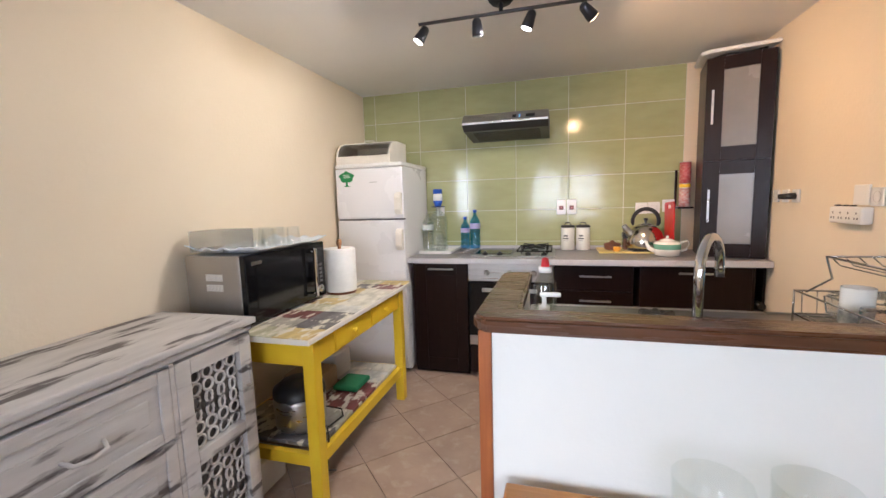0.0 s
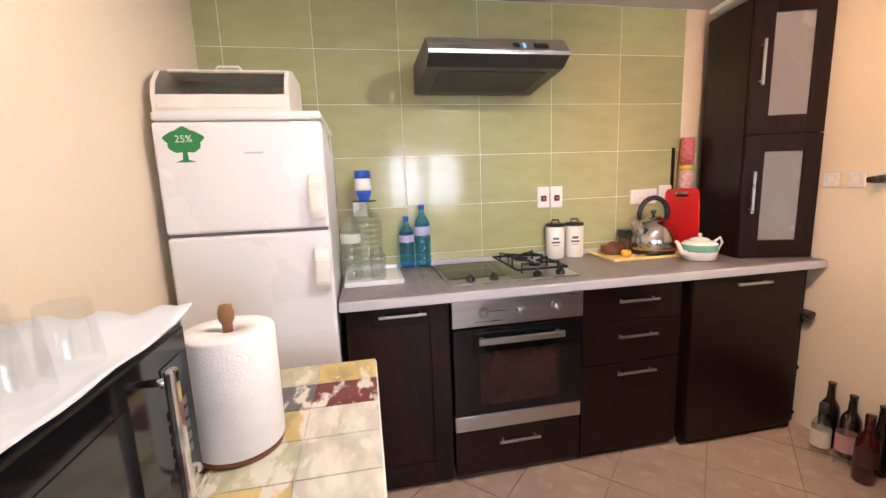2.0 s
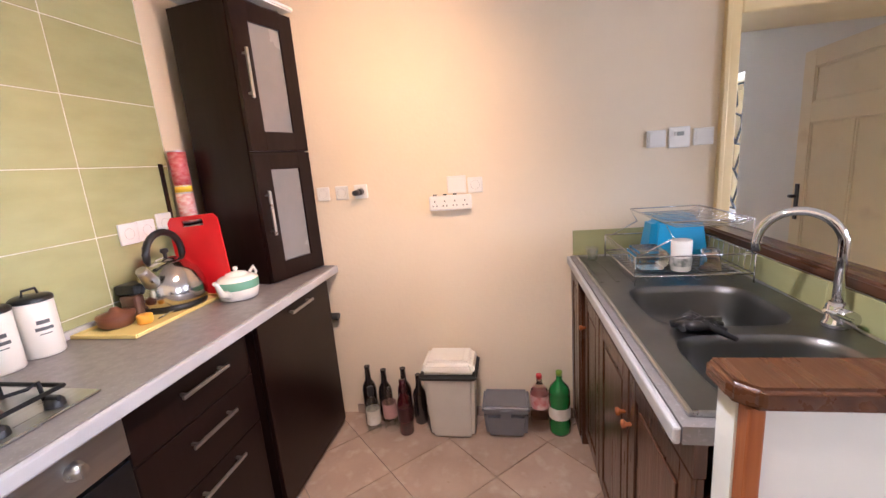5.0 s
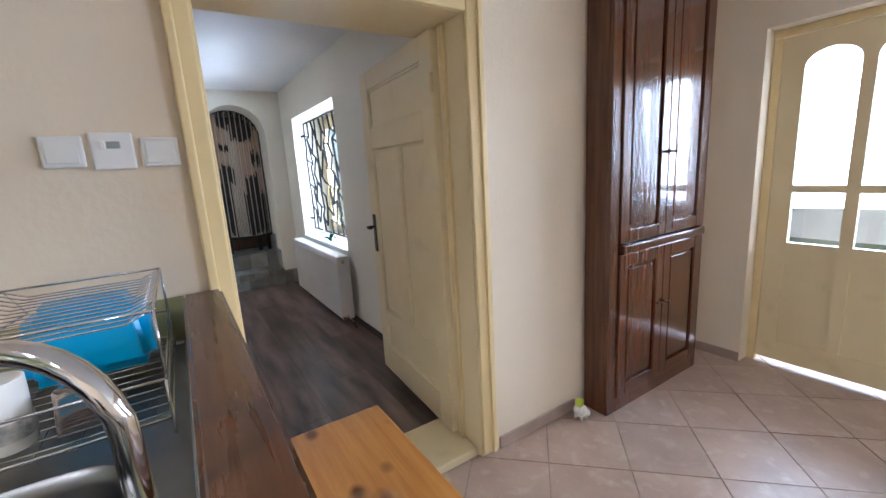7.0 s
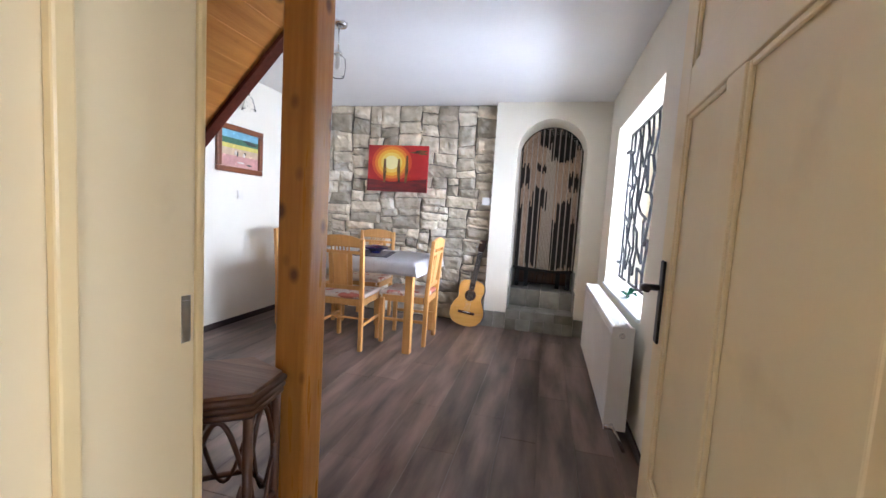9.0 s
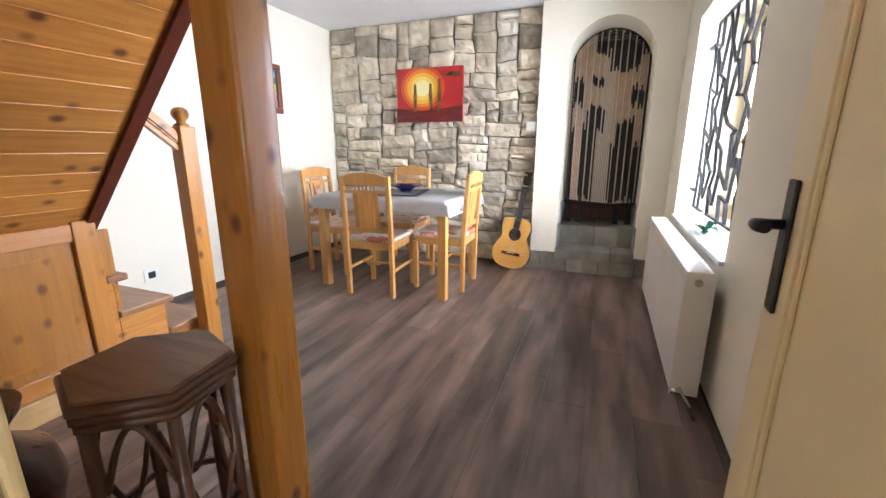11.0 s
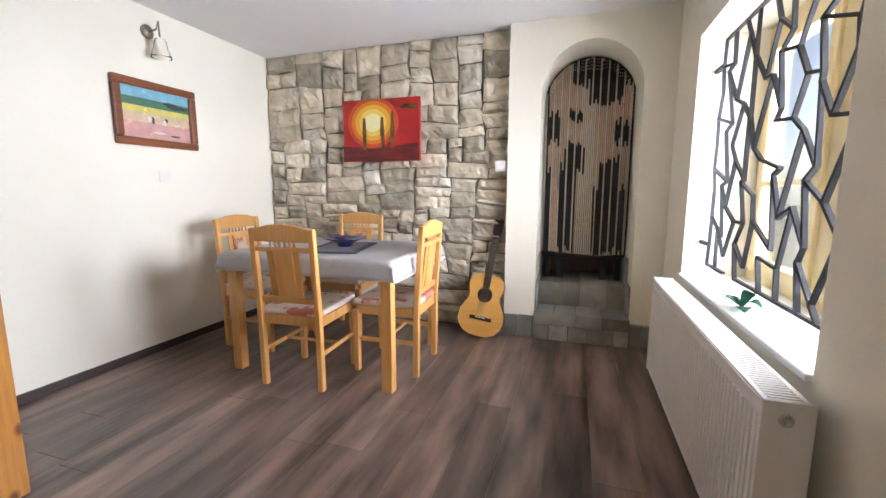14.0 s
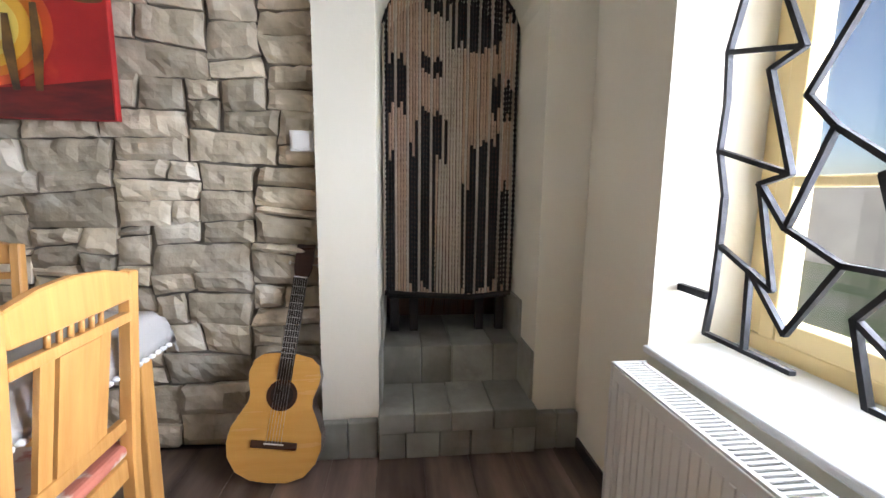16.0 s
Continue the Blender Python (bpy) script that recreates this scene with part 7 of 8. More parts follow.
bm = lathe(bmesh.new(), [(0.036, 0.0), (0.030, 0.085), (0.028, 0.088), (0.0, 0.088)], seg=24, cap=False)
part("tumbler", bm, M_GLASSW, gl)
spots_ = [(0.415 + 0.085 * (k % 3), -1.69 + 0.085 * (k // 3)) for k in range(9)]
gl.matrix_basis = pose(*spots_[0], MZ1 + 0.0088)
for x, y in spots_[1:]:
    copy_thing(gl, pose(x + random.uniform(-0.006, 0.006), y + random.uniform(-0.006, 0.006), MZ1 + 0.0088))

# paper towel on its holder
pt = thing("paper_towel", "white paper towel roll on a wooden holder", "paper towel", (0.69, -1.235, TZ))
PTX, PTY = 0.69, -1.235
part("base", lathe(bmesh.new(), [(0.085, 0.0), (0.085, 0.010), (0.075, 0.014)], (PTX, PTY, TZ + 0.0003), 28), M_FRAME, pt)
part("roll", lathe(bmesh.new(), [(0.020, 0.0), (0.087, 0.0), (0.090, 0.004), (0.090, 0.243), (0.087, 0.248), (0.020, 0.245), (0.020, 0.0)], (PTX, PTY, TZ + 0.0146), 40, cap=False), mat("tissue", (0.82, 0.81, 0.78), (0.78, 0.77, 0.74), 0.9, scale=30, bump=0.25, bump_scale=180), pt)
part("spindle", lathe(bmesh.new(), [(0.010, 0.0), (0.010, 0.258), (0.015, 0.268), (0.016, 0.283), (0.012, 0.298), (0.0, 0.301)], (PTX, PTY, TZ + 0.0146), 16, cap=False), wood("turned_peg", (0.30, 0.15, 0.06), (0.22, 0.10, 0.04)), pt)

# things on the low shelf of the yellow table
ck = thing("rice_cooker", "steel and black rice cooker on the low shelf", "rice cooker", (0.72, -1.80, 0.244))
part("body", lathe(bmesh.new(), [(0.10, 0.0), (0.115, 0.02), (0.12, 0.14), (0.118, 0.16)], (0.735, -1.76, 0.2445), 32), M_STEEL, ck)
part("lid", lathe(bmesh.new(), [(0.121, 0.0), (0.118, 0.03), (0.08, 0.06), (0.0, 0.07)], (0.735, -1.76, 0.405), 32, cap=False), M_BLACK, ck)
part("cord", tube(bmesh.new(), [(0.80, -1.66, 0.29), (0.87, -1.62, 0.26), (0.90, -1.66, 0.248), (0.885, -1.78, 0.252), (0.93, -1.84, 0.25), (0.925, -1.86, 0.10), (0.93, -1.80, 0.06)], 0.004, 8), M_BLACK, ck)
for nm, lab, cat, bx, m_ in (
    ("cardboard_box", "small open cardboard box on the low shelf", "box", (0.46, 0.68, -1.52, -1.32, 0.2445, 0.36), mat("cardboard", (0.46, 0.34, 0.22), (0.40, 0.29, 0.18), 0.8, scale=9)),
    ("white_carton", "pale grey carton on the low shelf", "box", (0.44, 0.66, -1.30, -1.12, 0.2445, 0.40), mat("pale_carton", (0.60, 0.58, 0.55), rough=0.7)),
    ("green_cloth", "folded green cloth on the low shelf", "cloth", (0.70, 0.85, -1.42, -1.24, 0.2445, 0.275), mat("green_fabric", (0.03, 0.22, 0.09), rough=0.9, bump=0.3, bump_scale=80)),
    ("storage_tub", "pale plastic tub under the table on the floor", "tub", (0.42, 0.66, -2.0, -1.80, 0.001, 0.15), M_OFFWHITE),
):
    solid(nm, B(*bx, 0.012, 3), m_, lab, cat)

# bin, crate and bottles along the cream wall
bn = thing("pedal_bin", "beige plastic bin with a swing lid and dark liner", "bin", (3.0, -1.17, 0))
M_BEIGE = mat("beige_plastic", (0.58, 0.54, 0.47), (0.53, 0.49, 0.42), 0.45, scale=5)


def taper(bm, x0, x1, y0, y1, z0, z1, grow, bev):
    vs = []
    for z, g in ((z0, 0), (z1, grow)):
        vs.append([bm.verts.new(p) for p in ((x0 - g, y0 - g, z), (x1 + g, y0 - g, z), (x1 + g, y1 + g, z), (x0 - g, y1 + g, z))])
    bm.faces.new(list(reversed(vs[0])))
    bm.faces.new(vs[1])
    for i in range(4):
        bm.faces.new((vs[0][i], vs[0][(i + 1) % 4], vs[1][(i + 1) % 4], vs[1][i]))
    bmesh.ops.bevel(bm, geom=list(bm.edges), offset=bev, segments=3, affect='EDGES')
    return bm


part("body", taper(bmesh.new(), 2.93, 3.10, -1.285, -1.065, 0.0, 0.36, 0.018, 0.02), M_BEIGE, bn)
part("liner", taper(bmesh.new(), 2.902, 3.122, -1.315, -1.035, 0.335, 0.362, 0.004, 0.008), M_BLACK, bn, "dark bin liner folded over the rim")
ld = part("lid", taper(bmesh.new(), 2.902, 3.122, -1.312, -1.038, 0.363, 0.425, -0.02, 0.018), M_OFFWHITE, bn, "white swing lid")
part("flap_groove", B(2.94, 3.07, -1.25, -1.10, 0.4245, 0.431, 0.004), M_OFFWHITE, ld)
cr = thing("grey_tub", "grey plastic tub with a lid on the floor", "tub", (3.0, -1.44, 0))
M_GREYP = mat("grey_plastic", (0.17, 0.17, 0.19), (0.14, 0.14, 0.16), 0.35, scale=5)
part("tub", taper(bmesh.new(), 2.95, 3.10, -1.545, -1.345, 0.0, 0.14, 0.012, 0.02), M_GREYP, cr)
part("lid", taper(bmesh.new(), 2.93, 3.12, -1.565, -1.325, 0.1405, 0.18, -0.006, 0.012), M_GREYP, cr)
part("clip", B(2.920, 2.929, -1.47, -1.42, 0.12, 0.17, 0.003), M_GREYP, cr)
M_WINE = glass("dark_wine_glass", (0.035, 0.05, 0.03), 0.03, 1.45)
M_WINE2 = mat("dark_bottle", (0.012, 0.010, 0.012), (0.02, 0.012, 0.012), 0.06, scale=4, coat=0.5)
M_REDW = mat("red_wine_bottle", (0.05, 0.006, 0.008), rough=0.06, coat=0.5)
M_GREENG = mat("green_bottle", (0.012, 0.14, 0.03), (0.02, 0.2, 0.04), 0.08, scale=4, coat=0.5)


def wine(label, at, h, r, m_, lab=None, cap=None, lab_z=(0.08, 0.16)):
    b = thing("bottle", label, "bottle", at, "empty bottles on the floor")
    part("bottle_body", lathe(bmesh.new(), [(r * 0.85, 0.0), (r, 0.008), (r, h * 0.58), (r * 0.85, h * 0.66), (0.016, h * 0.76), (0.014, h * 0.97), (0.016, h * 0.975), (0.016, h)], at, 24), m_, b)
    if lab:
        part("label", lathe(bmesh.new(), [(r + 0.001, 0.0), (r + 0.001, lab_z[1] - lab_z[0])], (at[0], at[1], lab_z[0]), 24, cap=False), lab, b)
    if cap:
        part("foil", lathe(bmesh.new(), [(0.0165, 0.0), (0.0175, h * 0.18), (0.0, h * 0.182)], (at[0], at[1], h * 0.83), 16, cap=False), cap, b)


M_PAPER = mat("paper_label", (0.70, 0.68, 0.62), (0.62, 0.58, 0.50), 0.6, scale=30)
wine("dark wine bottle with no label standing on the tiles", (3.085, -0.70, 0), 0.32, 0.038, M_WINE2)
wine("clear bottle with a white paper label on the tiles", (2.985, -0.745, 0), 0.25, 0.036, M_PET, M_PAPER, M_BLACK, (0.05, 0.13))
wine("dark wine bottle by the wall on the tiles", (3.085, -0.79, 0), 0.30, 0.037, M_WINE2)
wine("clear bottle with a faded label on the tiles", (3.0, -0.835, 0), 0.24, 0.036, M_PET, mat("faded_label", (0.5, 0.28, 0.26), rough=0.6))
wine("dark red wine bottle with a red capsule", (2.975, -0.925, 0), 0.30, 0.038, M_REDW, mat("dark_label", (0.06, 0.02, 0.02), rough=0.5), M_REDW)
wine("dark wine bottle beside the bin on the tiles", (3.085, -0.90, 0), 0.31, 0.038, M_WINE2)
wine("dark wine bottle close beside the bin", (3.07, -0.985, 0), 0.28, 0.036, M_WINE2)
M_COLA = glass("pale_plastic", (0.95, 0.80, 0.78), 0.03, 1.2)
bottle("bottle", "empty clear soft drink bottle with a red cap", (3.04, -1.615, 0.0), 0.28, 0.045, 0.013, M_COLA, mat("red_cap", (0.5, 0.02, 0.02), rough=0.4), 4, (0.13, 0.20, mat("red_label", (0.55, 0.12, 0.12), (0.7, 0.5, 0.5), 0.4, scale=30)), "empty bottles on the floor")
bottle("bottle", "green plastic bottle with a white label", (3.02, -1.71, 0.0), 0.31, 0.052, 0.014, M_GREENG, mat("green_cap", (0.25, 0.4, 0.03), rough=0.4), 3, (0.09, 0.15, M_PAPER), "empty bottles on the floor")

# on the sink: rack with crockery, soap, black brush
dk = thing("dish_rack", "two-tier chrome wire dish rack on the drainer", "dish rack", (2.85, -2.1, CT))
RX_, RX2, RY_, RY2 = 2.60, 3.05, -2.31, -1.93
zb = CT + 0.012
for z in (zb + 0.03, zb + 0.10):
    part("wire", tube(bmesh.new(), [(RX_, RY_, z), (RX2, RY_, z), (RX2, RY2, z), (RX_, RY2, z)], 0.003, 6, closed=True), M_CHROME, dk)
for k in range(12):
    x = RX_ + 0.02 + k * (RX2 - RX_ - 0.04) / 11
    part("wire", tube(bmesh.new(), [(x, RY_, zb + 0.10), (x, RY_ + 0.005, zb + 0.03), (x, RY2 - 0.005, zb + 0.03), (x, RY2, zb + 0.10)], 0.0018, 5), M_CHROME, dk)
for x, y in ((RX_, RY_), (RX2, RY_), (RX2, RY2), (RX_, RY2)):
    part("wire", tube(bmesh.new(), [(x, y, zb - 0.001), (x, y, zb + 0.10)], 0.003, 6), M_CHROME, dk)
zt = zb + 0.215
for x in (RX_ + 0.02, RX2 - 0.02):
    part("wire", tube(bmesh.new(), [(x, RY2 - 0.02, zb + 0.10), (x, RY2 - 0.13, zb + 0.16), (x, RY2 - 0.10, zt), (x, RY_ - 0.0, zt)], 0.003, 6), M_CHROME, dk)
    part("wire", tube(bmesh.new(), [(x, RY_, zb + 0.10), (x, RY_, zt)], 0.003, 6), M_CHROME, dk)
for y in (RY_, RY2 - 0.10):
    part("wire", tube(bmesh.new(), [(RX_ + 0.02, y, zt), (RX2 - 0.02, y, zt)], 0.003, 6), M_CHROME, dk)
for k in range(14):
    x = RX_ + 0.03 + k * (RX2 - RX_ - 0.06) / 13
    part("wire", tube(bmesh.new(), [(x, RY2 - 0.10, zt), (x, RY2 - 0.14, zt - 0.018), (x, RY_ + 0.04, zt - 0.018), (x, RY_, zt)], 0.0018, 5), M_CHROME, dk)
M_BLUET = mat("blue_plastic_tub", (0.02, 0.36, 0.68), (0.02, 0.32, 0.62), 0.35, scale=4)
bm = taper(bmesh.new(), 2.86, 3.02, -2.29, -2.06, zb + 0.034, zb + 0.19, -0.02, 0.025)
solid("washing_up_tub", bm, M_BLUET, "bright blue plastic tub upside down in the rack", "tub")
bm = taper(bmesh.new(), 2.66, 2.80, -2.06, -1.96, zb + 0.034, zb + 0.105, 0.008, 0.012)
solid("food_tub", bm, glass("hazy_plastic", (0.92, 0.94, 0.95), 0.25, 1.2), "hazy clear plastic food tub in the rack", "tub")
mg = thing("mug", "white mug with a printed motif in the rack", "mug", (2.66, -2.12, zb))
part("cup", lathe(bmesh.new(), [(0.030, 0.0), (0.033, 0.004), (0.034, 0.11), (0.031, 0.11), (0.030, 0.01), (0.0, 0.008)], (2.655, -2.10, zb + 0.036), 28, cap=False), M_CHINA, mg)
part("motif", lathe(bmesh.new(), [(0.0346, 0.0), (0.0348, 0.03)], (2.655, -2.10, zb + 0.055), 28, cap=False), mat("motif_print", (0.62, 0.60, 0.55), (0.2, 0.22, 0.2), 0.4, scale=60), mg)
bm = lathe(bmesh.new(), [(0.034, 0.0), (0.028, 0.075), (0.026, 0.077), (0.0, 0.077), (0.0, 0.07), (0.024, 0.068), (0.032, 0.0)], (2.64, -2.19, zb + 0.036), 24, cap=False)
solid("drinking_glass", bm, glass("smoked_glass", (0.75, 0.68, 0.64), 0.0, 1.45), "upturned smoky glass in the rack", "glass")
bm = lathe(bmesh.new(), [(0.020, 0.0), (0.030, 0.06), (0.028, 0.06), (0.018, 0.004), (0.0, 0.004)], (2.98, -1.86, CT + 0.012), 20, cap=False)
solid("plastic_cup", bm, M_PET, "clear plastic cup beside the rack", "cup")
sb = thing("soap_dispenser", "clear pump soap bottle with a white pump", "soap dispenser", (1.87, -2.30, CT))
SB = (1.885, -2.285, CT + 0.0125)
part("bottle_body", lathe(bmesh.new(), [(0.028, 0.0), (0.031, 0.006), (0.031, 0.07), (0.022, 0.088), (0.012, 0.094)], SB, 24), M_PET, sb)
bm = lathe(bmesh.new(), [(0.014, 0.0), (0.014, 0.02), (0.006, 0.022), (0.006, 0.045)], (SB[0], SB[1], SB[2] + 0.0945), 16)
box(bm, SB[0] - 0.012, SB[0] + 0.042, SB[1] - 0.008, SB[1] + 0.008, SB[2] + 0.139, SB[2] + 0.150, 0.004)
part("pump", bm, M_WHITE, sb)
db = thing("detergent_bottle", "clear detergent bottle with a red cap", "bottle", (1.83, -1.90, CT))
DB = (1.885, -2.20, CT + 0.0125)
part("bottle_body", lathe(bmesh.new(), [(0.030, 0.0), (0.033, 0.006), (0.030, 0.08), (0.033, 0.15), (0.02, 0.18), (0.014, 0.188)], DB, 24), M_PET, db)
part("collar", lathe(bmesh.new(), [(0.018, 0.0), (0.018, 0.016)], (DB[0], DB[1], DB[2] + 0.1885), 16), M_WHITE, db)
part("cap", lathe(bmesh.new(), [(0.012, 0.0), (0.009, 0.022), (0.0, 0.026)], (DB[0], DB[1], DB[2] + 0.205), 16, cap=False), mat("red_cap_plastic", (0.6, 0.02, 0.03), rough=0.35), db)
bm = bmesh.new()
random.seed(9)
for k in range(7):
    p = Vector((2.225 + random.uniform(-0.03, 0.03), -1.93 + random.uniform(-0.03, 0.03), CT + 0.022))
    tube(bm, [p, p + Vector((random.uniform(-0.05, 0.05), -0.04, 0.012)), p + Vector((random.uniform(-0.07, 0.07), -0.10, -0.004))], [0.010, 0.014, 0.006], 8)
solid("dish_cloth", bm, M_BLACK, "crumpled black cloth over the sink divider", "cloth")


# ---- spotlights on the kitchen ceiling ----
tk = thing("spotlight_track", "steel ceiling track with four small spotlights, two lit", "ceiling light", (1.66, -1.40, KH))
part("rose", lathe(bmesh.new(), [(0.06, 0.0), (0.06, -0.012), (0.045, -0.03), (0.0, -0.032)], (1.67, -1.39, KH - 0.001), 28, cap=False), M_IRON, tk)
part("track_bar", tube(bmesh.new(), [(1.28, -1.40, 2.125), (2.06, -1.40, 2.125)], 0.008, 10), mat("gunmetal", (0.12, 0.12, 0.13), rough=0.35, metal=0.8), tk)
part("stem", tube(bmesh.new(), [(1.67, -1.40, 2.126), (1.67, -1.40, KH - 0.03)], 0.010, 10), M_IRON, tk)
M_SPOT = mat("spot_housing", (0.05, 0.05, 0.055), rough=0.4, metal=0.6)
M_LENS = mat("dull_lens", (0.30, 0.29, 0.27), rough=0.2)
spots_in = [((1.30, -1.40), (-0.55, -0.15, -0.85), (1.0, 0.80, 0.56), 3.5), ((1.56, -1.40), (0.05, 0.25, -1.0), None, 0), ((1.80, -1.40), (-0.4, 0.05, -1.0), (1.0, 0.90, 0.76), 10.5), ((2.035, -1.40), (0.85, 0.75, -0.70), (1.0, 0.57, 0.26), 9)]
for (x, y), d, c, pw_ in spots_in:
    d = Vector(d).normalized()
    p0_ = Vector((x, y, 2.085))
    sh = part("spot", tube(bmesh.new(), [p0_ - d * 0.03, p0_ - d * 0.02, p0_ + d * 0.03, p0_ + d * 0.045], [0.012, 0.020, 0.026, 0.027], 16), M_SPOT, tk)
    part("swivel", tube(bmesh.new(), [(x, y, 2.117), p0_ - d * 0.031], 0.004, 6), M_SPOT, sh)
    q = p0_ + d * 0.0462
    part("lens", tube(bmesh.new(), [q, q + d * 0.003], 0.022, 16), emit("lamp_lens", c, 30) if c else M_LENS, sh)
    if c:
        ld_ = bpy.data.lights.new("spot_lamp", 'SPOT')
        ld_.energy, ld_.color, ld_.spot_size, ld_.spot_blend, ld_.shadow_soft_size = pw_ * 8, c, radians(130 if x > 2 else 175), 0.9 if x > 2 else 0.45, 0.03
        lo_ = new("spot_lamp", ld_)
        lo_.matrix_world = look(q + d * 0.012, q + d)

# ---- niche: slate steps, macrame curtain ----
stp = thing("niche_steps", "grey slate slab steps rising into the arched niche", "steps", (7.3, -3.1, DF), kind="structure")
random.seed(4)


def slabs(y0, y1, x0, x1, z0, z1, axis, cuts):
    """A row of slate pieces with narrow joints."""
    ys = [y0] + [y0 + (y1 - y0) * c for c in cuts] + [y1]
    for a, b_ in zip(ys, ys[1:]):
        part("slab", B(x0 + random.uniform(0, 0.003), x1, a + 0.002, b_ - 0.002, z0, z1 + random.uniform(-0.002, 0.002), 0.004, 1), M_SLATE, stp)


slabs(DY0 + 0.002, NY0 - 0.002, 7.165, DXN - 0.002, DF + 0.001, 0.135, 'y', (0.5,))
slabs(NY0, NY1, 7.150, 7.42, DF + 0.001, 0.085, 'y', (0.15, 0.42, 0.62, 0.83))
slabs(NY0, NY1, 7.140, 7.42, 0.087, 0.175, 'y', (0.28, 0.55, 0.78))
slabs(NY1 + 0.002, -2.50, 7.165, DXN - 0.002, DF + 0.001, 0.130, 'y', (0.45,))
slabs(NY0 + 0.003, NY1 - 0.003, 7.4205, 7.95, 0.0, 0.36, 'y', (0.20, 0.5, 0.72))
for y0, y1 in ((NY0 + 0.0005, NY0 + 0.014), (NY1 - 0.014, NY1 - 0.0005)):
    part("side_slab", B(7.215, 7.4195, y0, y1, 0.177, 0.40, 0.003), M_SLATE, stp)
    part("side_slab", B(7.4205, 7.94, y0, y1, 0.363, 0.58, 0.003), M_SLATE, stp)
# curtain of knotted cords
M_CORD = mat("natural_cord", (0.62, 0.44, 0.31), (0.53, 0.37, 0.26), 0.9, scale=30, bump=0.5, bump_scale=120)
M_CORDW = mat("pale_cord", (0.66, 0.57, 0.46), (0.58, 0.49, 0.39), 0.9, scale=30, bump=0.5, bump_scale=120)
M_CORDB = mat("black_cord", (0.018, 0.015, 0.015), (0.03, 0.026, 0.025), 0.9, scale=30, bump=0.5, bump_scale=120)
cu_ = thing("macrame_curtain", "beige and black knotted macrame curtain in the niche", "curtain", (7.6, -3.12, 0.5))
CYa, CYb, CXc = NY0 + 0.015, NY1 - 0.015, 7.60
ncord = 46
yc0, rad_ = (NY0 + NY1) / 2, (NY1 - NY0) / 2
random.seed(8)
CTOP, CLOW = NSP + rad_, 0.56
# dark panels of the pattern: from and to across (from the stone wall's side), from and to down
PANELS = ((0.30, 1.0, 0.0, 0.13), (0.50, 0.88, 0.12, 0.22), (0.0, 0.16, 0.27, 0.41), (0.26, 0.44, 0.26, 0.31), (0.82, 1.0, 0.32, 0.42),
          (0.24, 0.47, 0.42, 0.55), (0.17, 0.38, 0.53, 0.97), (0.0, 0.11, 0.55, 1.0), (0.66, 0.90, 0.50, 0.66), (0.60, 1.0, 0.63, 0.97))


def knotted(u, v):
    return u < 0.035 or u > 0.965 or any(a <= u <= b_ and c <= v <= d for a, b_, c, d in PANELS)


for k in range(ncord):
    s = k / (ncord - 1)
    y = CYa + (CYb - CYa) * s
    top = NSP + math.sqrt(max(0.0, rad_ ** 2 - (y - yc0) ** 2)) - 0.01
    u = 1 - s
    ragged = random.uniform(-0.025, 0.025)
    plain = k % 4 == 1
    pitch = 0.0125
    n_ = int((top - CLOW) / pitch)
    runs = []
    for i in range(n_ + 1):
        z = top - i * pitch
        dark = knotted(u, (CTOP - z) / (CTOP - CLOW) + ragged) and not plain
        if not runs or runs[-1][0] != dark:
            if runs:
                runs[-1][1].append((i, z))
            runs.append((dark, []))
        runs[-1][1].append((i, z))
    for dark, zs in runs:
        if len(zs) < 2:
            continue
        pts, rs = [], []
        for i, z in zs:
            fall = max(0.0, 1.25 - z)
            pull = 0.42 * fall * (0.50 - u) * -0.35 if 0.38 < u < 0.62 else 0.0
            bead = int(round((CTOP - z) / pitch)) % 2
            pts.append((CXc + 0.008 * math.sin(z * 5 + k * 0.9) + (0.006 if k % 2 else 0.0), y - pull, z))
            rs.append((0.0098 if bead else 0.0045) if dark else (0.0072 if bead else 0.0060))
        pale = plain or 0.40 < u < 0.60
        part("cord", tube(bmesh.new(), pts, rs, 5), M_CORDB if dark else (M_CORDW if pale else M_CORD), cu_)
part("hem_bar", tube(bmesh.new(), [(CXc, CYa, 0.575), (CXc - 0.015, yc0 - 0.12, 0.555), (CXc, CYb, 0.58)], 0.014, 8), M_CORDB, cu_)
for k in range(20):
    y = yc0 - 0.05 + 0.011 * k
    part("fringe", tube(bmesh.new(), [(CXc, y, 0.56), (CXc, y + 0.003, 0.51)], 0.0022, 4), M_CORDB, cu_)
pb_ = thing("wooden_bench", "low black wooden bench behind the curtain", "bench", (7.70, -3.12, 0.36))
for y in (CYa + 0.02, CYa + 0.13, CYb - 0.17, CYb - 0.07):
    part("leg", B(7.63, 7.67, y, y + 0.045, 0.363, 0.54, 0.004), M_CORDB, pb_)
part("board", B(7.625, 7.85, CYa + 0.01, CYb - 0.015, 0.541, 0.57, 0.004), M_CORDB, pb_)
rd_ = thing("curtain_rod", "thin black iron rod above the niche opening", "curtain rod", (7.6, -3.1, 2.1))
part("rod", tube(bmesh.new(), [(CXc, yc0 + a, NSP + math.sqrt(max(0, rad_ ** 2 - a * a)) - 0.012) for a in [rad_ * (0.97 - 1.94 * i / 16) for i in range(17)]], 0.006, 6), M_IRON, rd_)
setting("niche_door", B(7.90, 7.94, NY0 + 0.015, NY1 - 0.015, 0.365, 2.1), M_OAKDARK, "dark brown door closing the niche behind the curtain", "door")

